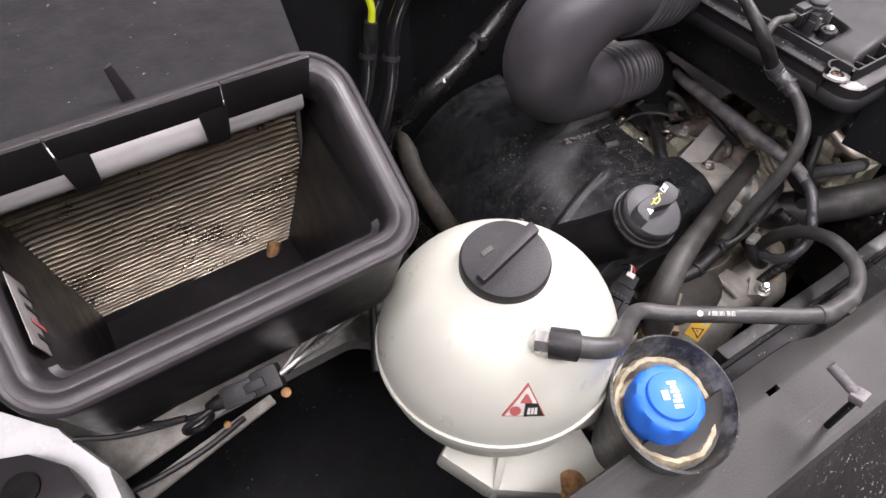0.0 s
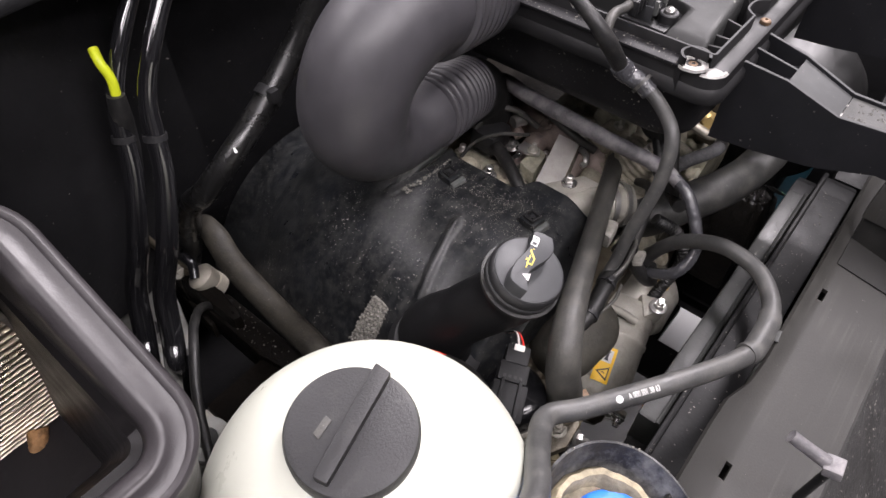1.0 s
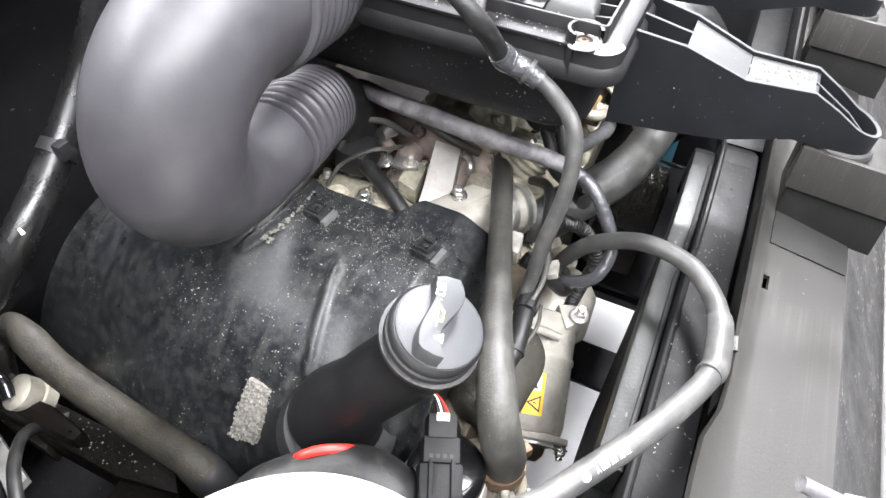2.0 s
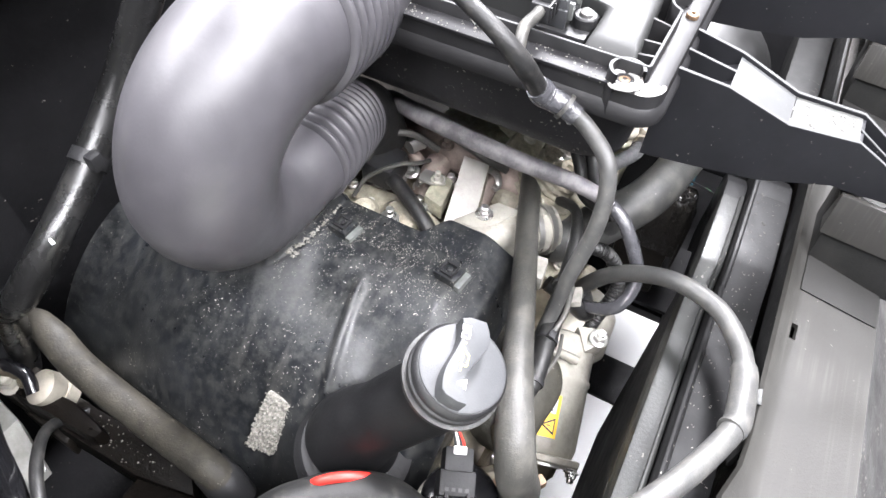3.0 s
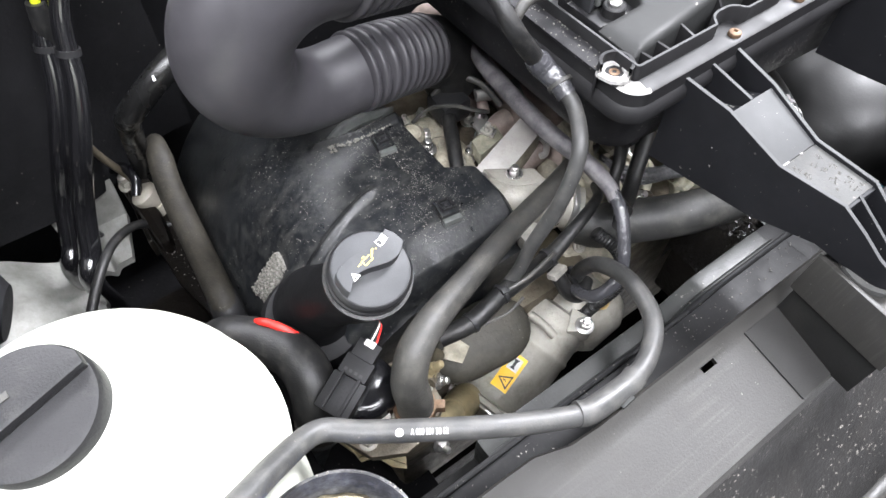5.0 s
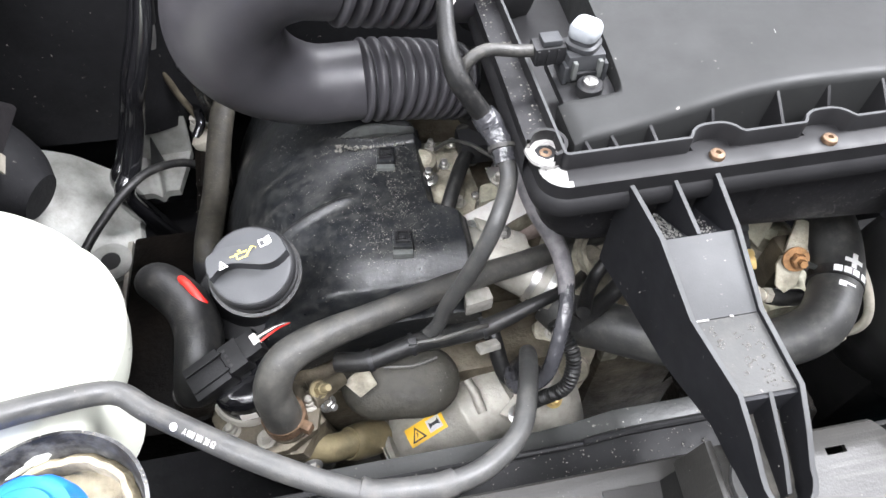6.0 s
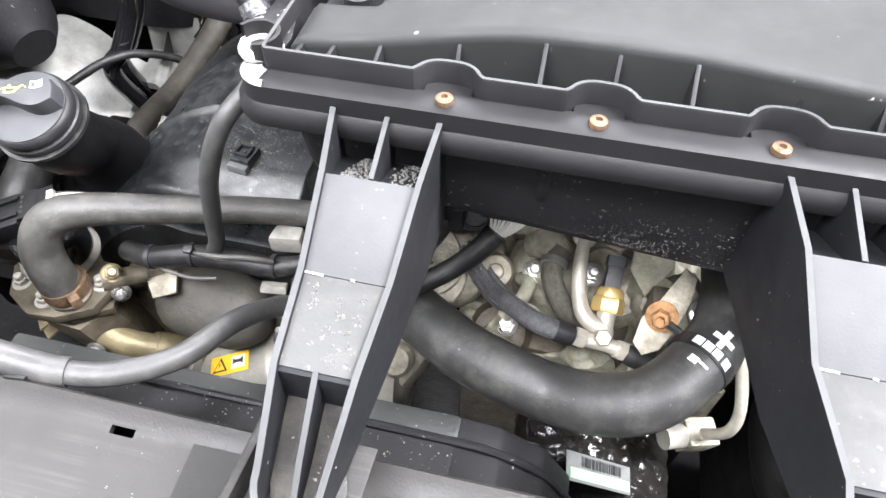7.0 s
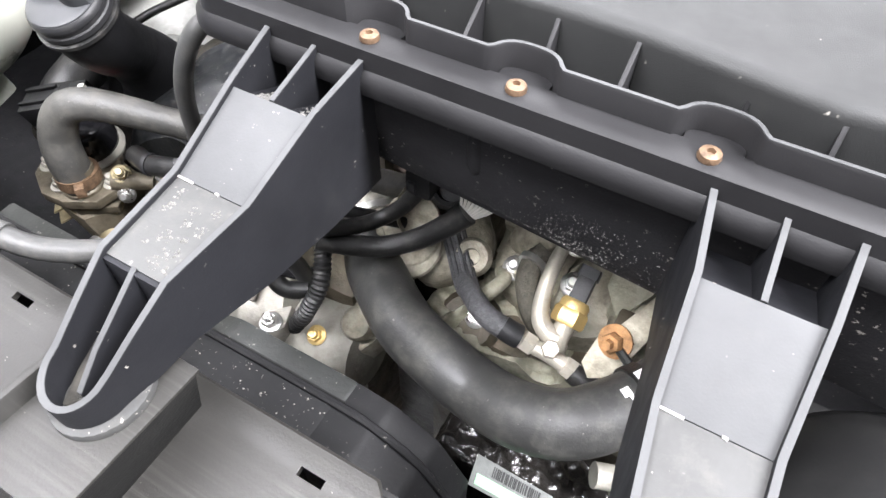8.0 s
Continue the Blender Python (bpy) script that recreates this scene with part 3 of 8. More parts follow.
def radiator():
    ob = thing("radiator", (0.5, 0.15, 0.42), "black radiator with grey plastic top frame behind the panel", "radiator")
    part("core", box(-0.25, 1.25, 0.055, 0.105, 0.42, 0.95, 0.004), M_IRON, ob)
    def rail(name, x0, y0, y1, low, high, deep, material):
        line = [(x0, low), (0.600, low), (0.625, low + 0.3 * (high - low)), (0.655, high), (0.745, high), (0.770, high - 0.004), (0.800, high - 0.022), (0.822, high - 0.060)]
        tail = [(line[4][0] - 0.004, line[4][1] - 0.0004)] + line[5:]
        for piece, stuff in ((line[:5], material), (tail, M_BAND)):
            part(name, slab([(x, y0, z) for x, z in piece] + [(x, y0, z - deep) for x, z in piece[::-1]], (0, y1 - y0, 0), 0.0035), stuff, ob)
        return line

    line = rail("top_tank", 0.355, 0.1305, 0.1665, 0.968, 0.976, 0.06, M_BAND)
    part("tank_lip", tube([(x, 0.1640, z + 0.0006) for x, z in line], 0.0026, 8, 3), M_BAND, ob)
    line = rail("grey_rail", 0.42, 0.167, 0.1875, 0.945, 0.962, 0.05, M_GREYFRAME)
    part("rail_lip", tube([(x, 0.1700, z + 0.001) for x, z in line[:5]], 0.0022, 8, 3), M_GREYFRAME, ob)
    part("top_tank_end", box(0.872, 1.25, 0.112, 0.158, 0.84, 0.905, 0.008), M_FRAME, ob)
    crumbs("dirt_grains", ob, lambda rng: (Vector((rng.uniform(0.50, 0.745), rng.uniform(0.140, 0.165), 0.9768)), Vector((0, 0, 1))), 160, 0.0006, 15)
    part("fan_shroud", box(0.30, 0.69, 0.158, 0.1860, 0.50, 0.905, 0.004), M_FRAME, ob)
    part("fan_shroud", box(0.692, 1.20, 0.142, 0.156, 0.45, 0.84, 0.004), M_FRAME, ob)


radiator()


# ---- air filter box ----
def swept_wall(rows, t, side):
    """An upright wall along rows of (x, y, top, foot), t thick towards side."""
    bm, rings = bmesh.new(), []
    for i, (x, y, hi, lo) in enumerate(rows):
        a, b = rows[max(i - 1, 0)], rows[min(i + 1, len(rows) - 1)]
        w = Vector((b[0] - a[0], b[1] - a[1])).normalized()
        n = Vector((-w.y, w.x)) * side * t
        rings.append([bm.verts.new(p) for p in ((x, y, lo), (x, y, hi), (x + n.x, y + n.y, hi), (x + n.x, y + n.y, lo))])
    for a, b in zip(rings, rings[1:]):
        for j in range(4):
            k = (j + 1) % 4
            bm.faces.new((a[j], a[k], b[k], b[j]))
    bm.faces.new(rings[0])
    bm.faces.new(rings[-1][::-1])
    return bm


def bracket_arm(ob, dx):
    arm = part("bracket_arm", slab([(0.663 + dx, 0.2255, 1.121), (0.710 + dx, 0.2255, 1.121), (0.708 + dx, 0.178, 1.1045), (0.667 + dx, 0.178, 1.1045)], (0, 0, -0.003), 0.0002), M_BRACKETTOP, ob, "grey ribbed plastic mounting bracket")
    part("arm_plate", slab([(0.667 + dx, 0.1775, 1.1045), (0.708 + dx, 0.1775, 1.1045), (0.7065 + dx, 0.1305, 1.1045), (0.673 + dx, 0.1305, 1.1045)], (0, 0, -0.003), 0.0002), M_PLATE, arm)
    # side ribs running into one rounded foot
    left = [(0.6545, 0.268, 1.131, 1.048), (0.6615, 0.2255, 1.1235, 1.048), (0.6655, 0.178, 1.107, 1.053), (0.6715, 0.1305, 1.107, 1.066), (0.6735, 0.110, 1.096, 1.064), (0.6745, 0.094, 1.086, 1.063)]
    right = [(0.7055, 0.094, 1.086, 1.063), (0.7075, 0.110, 1.096, 1.064), (0.7095, 0.1305, 1.107, 1.066), (0.7105, 0.178, 1.107, 1.053), (0.7125, 0.2255, 1.1235, 1.048), (0.7145, 0.268, 1.131, 1.048)]
    bend = [(0.690 - 0.0155 * math.cos(radians(a)), 0.092 - 0.018 * math.sin(radians(a)), 1.085 - 0.0065 * math.sin(radians(a)), 1.063) for a in range(12, 170, 12)]
    rows = [(x + dx, y, hi, lo) for x, y, hi, lo in left + bend + right]
    # light from above is coloured in: dark ribs, pale tops and edges
    part("side_rib", swept_wall(rows, 0.0030, 1), M_BRACKET, arm, "bracket side rib coloured dark for shade")
    part("rib_edge", swept_wall([(x, y, hi + 0.0006, hi) for x, y, hi, lo in rows], 0.0029, 1), M_BRACKETTOP, arm, "worn rib edge coloured paler as lit from above")
    for line in ([(0.684, 0.268, 1.130, 1.06), (0.686, 0.2255, 1.1215, 1.075)], [(0.6895, 0.1305, 1.105, 1.067), (0.6905, 0.100, 1.0865, 1.067), (0.6908, 0.0855, 1.0745, 1.067)]):
        rows = [(x + dx, y, hi, lo) for x, y, hi, lo in line]
        part("mid_rib", swept_wall(rows, 0.0026, 1), M_BRACKET, arm)
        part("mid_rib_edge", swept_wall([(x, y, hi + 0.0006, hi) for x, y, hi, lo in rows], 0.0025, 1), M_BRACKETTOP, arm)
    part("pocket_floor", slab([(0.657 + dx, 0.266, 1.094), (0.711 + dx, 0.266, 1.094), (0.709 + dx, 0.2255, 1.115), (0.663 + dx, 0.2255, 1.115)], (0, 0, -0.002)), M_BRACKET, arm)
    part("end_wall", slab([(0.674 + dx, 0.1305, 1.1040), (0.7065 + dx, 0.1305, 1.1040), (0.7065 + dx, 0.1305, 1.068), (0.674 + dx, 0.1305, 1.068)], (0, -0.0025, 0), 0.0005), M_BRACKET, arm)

    def pocket_dirt(rng):
        y = 0.232 + 0.033 * rng.random()
        w = (0.265 - y) / 0.033
        x = rng.uniform(0.6655 + 0.004 * (1 - w), 0.6835) if rng.random() < 0.68 else rng.gauss(0.698, 0.002 + 0.003 * w)
        return Vector((x + dx, y, 1.0940 + 0.021 * (0.266 - y) / 0.0405 + 0.0003)), Vector((rng.uniform(-0.3, 0.3), 0.2, 1))

    spots = random.Random(41 + int(dx * 100))
    spots = [(spots.uniform(0.673, 0.703), 0.133 + 0.042 * spots.random(), spots.uniform(0.0006, 0.0020)) for _ in range(15)]

    def spatter(rng):
        x, y, r = rng.choice(spots)
        x, y = rng.gauss(x, r), rng.gauss(y, r)
        return (Vector((x + dx, y, 1.1046)), Vector((0, 0, 1))) if 0.6745 < x < 0.704 and 0.1325 < y < 0.1755 else None

    if dx == 0:
        crumbs("dirt_grains", arm, pocket_dirt, 760, 0.0008, 11, "gritty dirt", M_FLECK)
        crumbs("dust_flecks", arm, spatter, 220, 0.0007, 12, "dull mud flecks", M_FLECK)
    crumbs("side_flecks", arm, lambda rng: (lambda w: (Vector((0.6598 + 0.004 * w + dx, 0.2255 - 0.0475 * w, rng.uniform(1.066, 1.10))), Vector((-1, 0, 0))))(rng.random()), 14, 0.0005, 14, "", M_FLECK)
    for u, v in ((0.6685, 0.6775), (0.6905, 0.6925)):
        part("worn_edge", slab([(u + dx, 0.1782, 1.1052), (v + dx, 0.1780, 1.1052), (v + dx, 0.1768, 1.1052), (u + dx, 0.1771, 1.1052)], (0, 0, -0.001)), M_SCUFF, arm, "white worn bend edge")
    part("foot_floor", slab([(0.675 + dx, 0.1295, 1.082), (0.705 + dx, 0.1295, 1.082), (0.7035 + dx, 0.096, 1.068), (0.697 + dx, 0.080, 1.066), (0.683 + dx, 0.080, 1.066), (0.6765 + dx, 0.096, 1.068)], (0, 0, -0.004), 0.0004), M_FOOTDIRT, arm, "dusty foot pocket floor")
    collar = [(0.690 + dx + 0.0205 * math.cos(radians(a)), 0.0935 + 0.0225 * math.sin(radians(a))) for a in range(0, 360, 12)]
    part("foot_flange", slab([(x, y, 1.0645) for x, y in collar], (0, 0, -0.0065), 0.0018), M_PLATE, arm, "grey flared foot flange")
    part("rubber_mount", lathe([(0.0185, 0), (0.0195, 0.002), (0.0195, 0.0075)], Matrix.Translation((0.690 + dx, 0.0935, 1.0505)), 28), M_FRAME, arm, "black rubber mount")


def air_filter_box():
    ob = thing("air_filter_box", (0.82, 0.42, 0.95), "grey-black plastic air filter box with ribbed screwed lid", "air filter")
    X1, Y1 = 1.06, 0.63
    low = bmesh.new()
    stations = [((0.612, X1 - 0.014, 0.274, Y1 - 0.014), 1.122, 0.030), ((0.617, X1 - 0.018, 0.2785, Y1 - 0.018), 1.066, 0.030), ((0.619, X1 - 0.02, 0.2805, Y1 - 0.02), 1.056, 0.030), ((0.626, X1 - 0.03, 0.287, Y1 - 0.03), 1.048, 0.03), ((0.66, X1 - 0.07, 0.32, Y1 - 0.07), 1.044, 0.03)]
    rows = [[low.verts.new((p.x, p.y, z - (0.13 * max(0.0, p.x - 0.73) if z < 1.06 else 0))) for p, n in rounded(*d, r)] for d, z, r in stations]
    for a, b in zip(rows, rows[1:]):
        for j in range(len(a)):
            k = (j + 1) % len(a)
            low.faces.new((a[j], a[k], b[k], b[j]))
    low.faces.new(rows[-1])
    part("lower_body", low, M_BOXLOW, ob, "black lower housing speckled with dirt")
    part("body_rib", tube([(0.768, 0.279, 1.118), (0.768, 0.282, 1.075), (0.768, 0.286, 1.062)], [0.006, 0.006, 0.002], 10), M_BOXLOW, ob)
    loop = rounded(0.597, X1, 0.258, Y1, 0.022, 8)
    part("rim", ring(loop, [(-0.018, 1.120), (-0.004, 1.112), (-0.001, 1.113), (0.0, 1.117), (-0.001, 1.123), (-0.004, 1.126), (-0.005, 1.136), (-0.008, 1.1375), (-0.0195, 1.1375)]), M_BOX, ob, "grey-black rolled lid rim")
    # thin upright wall on the ledge, bowed back round each screw
    def wall_y(x):
        bow = 0.0
        for s in (0.7132, 0.789, 0.873, 0.958):
            k = abs(x - s) / 0.0165
            if k < 1:
                bow = max(bow, 0.0098 * (1 - k ** 3) ** 0.75)
        return 0.2775 + bow

    path = [Vector((x, wall_y(x))) for x in [0.622 + 0.0021 * k for k in range(200)]]
    path += [p - n * 0.0195 for p, n in loop if p.y > 0.30 or p.x > 1.05]
    start = [p - n * 0.0195 for p, n in loop if p.y < 0.30 and p.x < 0.622]
    path = start + path if (start[0] - path[-1]).length < (start[-1] - path[-1]).length else start[::-1] + path
    sides = []
    for i, p in enumerate(path):
        t = (path[(i + 1) % len(path)] - path[i - 1]).normalized()
        sides.append((p, Vector((t.y, -t.x))))
    part("rim_wall", ring(sides, [(0.0014, 1.117), (0.0014, 1.1485), (0.0008, 1.1495), (-0.0008, 1.1495), (-0.0014, 1.1485), (-0.0014, 1.117)]), M_BOX, ob)
    # worn edge line; its highlight is coloured in with the paler top plastic
    part("rim_edge", ring(sides, [(0.0009, 1.1494), (0.0009, 1.1499), (-0.0009, 1.1499), (-0.0009, 1.1494)]), M_BRACKETTOP, ob, "worn wall edge with its highlight coloured in")
    # channel floor
    part("lid_floor", box(0.615, X1 - 0.02, 0.277, Y1 - 0.02, 1.112, 1.119, 0.001), M_BOX, ob)

    def front(x):
        line = ((0.60, 0.2872), (0.69, 0.2930), (0.74, 0.2962), (0.785, 0.2978), (0.83, 0.2965), (0.873, 0.2905), (0.91, 0.2855), (0.96, 0.2915), (1.10, 0.2880))
        for (a, p), (b, q) in zip(line, line[1:]):
            if a <= x <= b:
                return p + (q - p) * (x - a) / (b - a)

    def back(x):
        return 0.326 + (Y1 - 0.03 - 0.326) * smooth01((x - 0.664) / 0.020) ** 1.6

    def crown(x, y):
        return 1.1500 + 0.0155 * smooth01((x - 0.63) / 0.13) + 0.006 * smooth01((y - front(x)) / 0.20)

    # raised lid: a crowned top with rounded edges and upright sides
    fillet = [(0.0, None), (0.0, 0.0062), (0.0006, 0.0038), (0.0018, 0.0018), (0.0040, 0.0005), (0.0070, 0.0)]
    xs = [0.6265] + [0.6265 + 0.0375 * k / 8 for k in range(1, 9)] + [0.664 + 0.020 * k / 26 for k in range(1, 27)] + [0.684 + (X1 - 0.018 - 0.684) * k / 46 for k in range(1, 47)]
    dome = bmesh.new()
    columns = []
    for i, x in enumerate(xs):
        y0, y1 = front(x), back(x)
        sink = (0.0062, 0.0018, 0.0005)[i] if i < 3 else (0.0062 if i == len(xs) - 1 else 0.0)
        inner = [y0 + 0.0070 + (y1 - y0 - 0.0140) * k / 14 for k in range(1, 14)]
        col = [(y0 + o, d) for o, d in fillet] + [(y, 0.0) for y in inner] + [(y1 - o, d) for o, d in fillet[::-1]]
        columns.append([dome.verts.new((x, y, 1.117 if d is None else crown(x, y) - max(d, sink))) for y, d in col])
    foot = [[dome.verts.new((c[0].co.x, v.co.y, 1.117)) for v in c] for c in (columns[0], columns[-1])]
    for a, b in zip([foot[0]] + columns, columns + [foot[1]]):
        for j in range(len(a) - 1):
            dome.faces.new((a[j], b[j], b[j + 1], a[j + 1]))
    part("lid_dome", dome, M_LID, ob, "matte grey raised lid")
    rng = random.Random(44)
    for k in range(5):
        x, y = rng.uniform(0.72, 0.98), rng.uniform(0.34, 0.52)
        d = Vector((0.25 + 0.2 * rng.random(), 1, 0)).normalized() * rng.uniform(0.004, 0.011)
        part("scratch", slab([(x, y, crown(x, y) + 0.0003), (x + 0.0006, y, crown(x, y) + 0.0003), (x + d.x + 0.0004, y + d.y, crown(x, y + d.y) + 0.0003), (x + d.x, y + d.y, crown(x, y + d.y) + 0.0003)], (0, 0, -0.0006)), M_SCUFF, ob)
    for x in (0.632, 0.649, 0.674, 0.7145, 0.757, 0.793, 0.829, 0.877, 0.911, 0.95, 0.99):
        part("lid_rib", slab([(x, wall_y(x) + 0.001, 1.117), (x, front(x) + 0.002, 1.117), (x, front(x) + 0.002, crown(x, front(x)) - 0.004), (x, wall_y(x) + 0.001, 1.1475)], (0.0022, 0, 0), 0.0004), M_BOX, ob)
    for x, y in ((0.6085, 0.290), (0.7132, 0.2705), (0.789, 0.2705), (0.873, 0.2705), (0.958, 0.2705)):
        boss = bmesh.new()
        if y > 0.28:
            arc = [radians(a) for a in range(-80, 171, 20)]
            pts = [(x + 0.0125 * math.cos(a), y + 0.0125 * math.sin(a)) for a in arc]
            pin = [(x + 0.0102 * math.cos(a), y + 0.0102 * math.sin(a)) for a in arc]
            rows = [[boss.verts.new((px, py, z)) for px, py in q] for q, z in ((pts, 1.117), (pts, 1.1495), (pin, 1.1495), (pin, 1.134))]
            for a, b in zip(rows, rows[1:]):
                for j in range(len(a) - 1):
                    boss.faces.new((a[j], a[j + 1], b[j + 1], b[j]))
        else:
            box(x - 0.0125, x + 0.0125, y + 0.004, y + 0.0165, 1.118, 1.1372, 0.001, None, boss)
        part("screw_boss", boss, M_BOX, ob)
        part("screw", lathe([(0.0046, 0), (0.0050, 0.002), (0.0045, 0.0040), (0.003, 0.0048), (0.0018, 0.0048), (0.0016, 0.0028), (0, 0.0028)], Matrix.Translation((x, y, 1.1362)), 14), M_COPPER, ob, "corroded copper-coloured lid screw")
    part("corner_plate", slab([(0.599, 0.30, 1.138), (0.606, 0.282, 1.138), (0.620, 0.282, 1.138), (0.622, 0.30, 1.138), (0.618, 0.318, 1.138), (0.618, 0.60, 1.138), (0.600, 0.60, 1.138)], (0, 0, 0.0025), 0.0006), M_BOXLOW, ob, "dirty flat rim strip with white specks")
    def scuffed(name, keep, prof, label):
        bm = bmesh.new()
        rows = [[bm.verts.new((*(p + n * o), h)) for o, h in prof] for p, n in loop if keep(p)]
        for a, b in zip(rows, rows[1:]):
            for j in range(len(prof) - 1):
                bm.faces.new((a[j], b[j], b[j + 1], a[j + 1]))
        part(name, bm, M_SCUFF, ob, label)

    scuffed("scuffed_lip", lambda p: p.x < 0.65 and p.y < 0.30, ((-0.0046, 1.1363), (-0.0062, 1.1379), (-0.0080, 1.1381)), "white scuffed rim lip")
    scuffed("scuffed_corner", lambda p: p.x < 0.616 and p.y < 0.279, ((-0.0082, 1.1381), (-0.012, 1.1383), (-0.0165, 1.1381)), "white scuffed rim corner")
    part("scuffed_boss", lathe([(0.0125, 0), (0.0120, 0.0024), (0.0068, 0.0026), (0.0062, 0)], Matrix.Translation((0.6085, 0.290, 1.1392)), 32, wobble=lambda a, z: 1 + 0.05 * math.sin(3 * a) + 0.03 * math.sin(7 * a + 1)), M_SCUFF, ob, "white scuffed screw boss")

    def band(rng):
        u, k = rng.random(), rng.random() ** 1.3
        x = rng.gauss(0.762, 0.017) if u < 0.42 else rng.gauss(0.826, 0.014) if u < 0.72 else rng.uniform(0.69, 0.92)
        low = 1.050 - 0.13 * max(0.0, x - 0.73)
        if noise.noise(Vector((x * 40, k * 3, 5))) < -0.55 + 0.7 * (k - 0.3):
            return None
        return Vector((x, 0.2796 - 0.0016 * k, low + 0.004 + 0.042 * k)), Vector((0, -1, -0.1))

    crumbs("dirt_grains", ob, band, 3600, 0.00042, 3, "grey road grit", M_FLECK)
    crumbs("dirt_grains", ob, lambda rng: (Vector((rng.uniform(0.600, 0.617), 0.30 + 0.28 * rng.random(), 1.1406)), Vector((0, 0, 1))), 220, 0.0008, 4)
    crumbs("dirt_grains", ob, lambda rng: (Vector((rng.uniform(0.66, 1.0), rng.uniform(0.283, 0.289), 1.1192)), Vector((0, 0, 1))), 200, 0.0009, 8)
    bracket_arm(ob, 0.0)
    bracket_arm(ob, 0.223)
    # outlet collar towards the hose
    part("outlet_collar", lathe([(0.049, 0), (0.049, 0.02), (0.052, 0.022), (0.052, 0.034), (0.040, 0.034)], axis((0.640, 0.508, 1.137), (-1, -0.2, 0.25)), 28), M_BOX, ob)


air_filter_box()


def pressure_sensor():
    ob = thing("pressure_sensor", (0.648, 0.345, 1.14), "small black sensor with pale cap on the air filter box", "sensor")
    part("base", box(0.631, 0.669, 0.328, 0.374, 1.137, 1.144, 0.0015), M_CAP, ob)
    body = part("body", box(0.637, 0.663, 0.346, 0.369, 1.144, 1.165, 0.003), M_OILCAP, ob)
    for x in (0.6415, 0.6585):
        part("clip", box(x - 0.0016, x + 0.0016, 0.3425, 0.3462, 1.149, 1.162, 0.0006), M_CLIPEDGE, body, "pale worn clip")
        part("ear", box(x - 0.0065 if x < 0.65 else x + 0.0035, x - 0.0035 if x < 0.65 else x + 0.0065, 0.345, 0.366, 1.144, 1.158, 0.001), M_OILCAP, body)
    part("clip_bar", box(0.6425, 0.6575, 0.3435, 0.3462, 1.151, 1.1535, 0.0005), M_CAP, body)
    part("collar", lathe([(0.0110, 0), (0.0115, 0.001), (0.0115, 0.004), (0.0095, 0.005), (0.0095, 0.008)], Matrix.Translation((0.650, 0.358, 1.1645)), 28, wobble=lambda a, z: 1 + 0.06 * math.cos(4 * a)), M_OILCAP, ob)
    part("cap", lathe([(0.0098, 0), (0.0104, 0.001), (0.0104, 0.006), (0.0090, 0.0085), (0, 0.009)], Matrix.Translation((0.650, 0.358, 1.1725)), 32, wobble=lambda a, z: 1 + 0.07 * math.cos(4 * a)), M_SENSORCAP, ob, "pale grey sensor cap")
    part("screw_boss", lathe([(0.0088, 0), (0.0088, 0.007), (0.0078, 0.008), (0, 0.008)], Matrix.Translation((0.650, 0.335, 1.144)), 20), M_CAP, ob)
    part("screw", lathe([(0.0050, 0), (0.0050, 0.002), (0.0030, 0.0036), (0, 0.0040)], Matrix.Translation((0.650, 0.335, 1.152)), 12), M_STEEL, ob)
    plug = part("plug", box(0.616, 0.637, 0.352, 0.366, 1.156, 1.169, 0.0015), M_CAP, ob, "grey connector with latch")
    part("plug_latch", box(0.621, 0.634, 0.3535, 0.3645, 1.169, 1.1735, 0.001), M_OILCAP, plug)
    for k in range(3):
        part("plug_rib", box(0.6175 + 0.0065 * k, 0.6190 + 0.0065 * k, 0.3508, 0.3522, 1.157, 1.168, 0.0003), M_CAP, plug)


pressure_sensor()


# ---- intake hose ----
def ripples(pitch, depth):
    return lambda s: depth * (0.5 - 0.5 * math.cos(2 * math.pi * s / pitch)) ** 0.6


def bellows(pitch, depth):
    """Narrow grooves between broad rounded rings."""
    return lambda s: depth * (1 - (0.5 + 0.5 * math.cos(2 * math.pi * s / pitch)) ** 2.2)


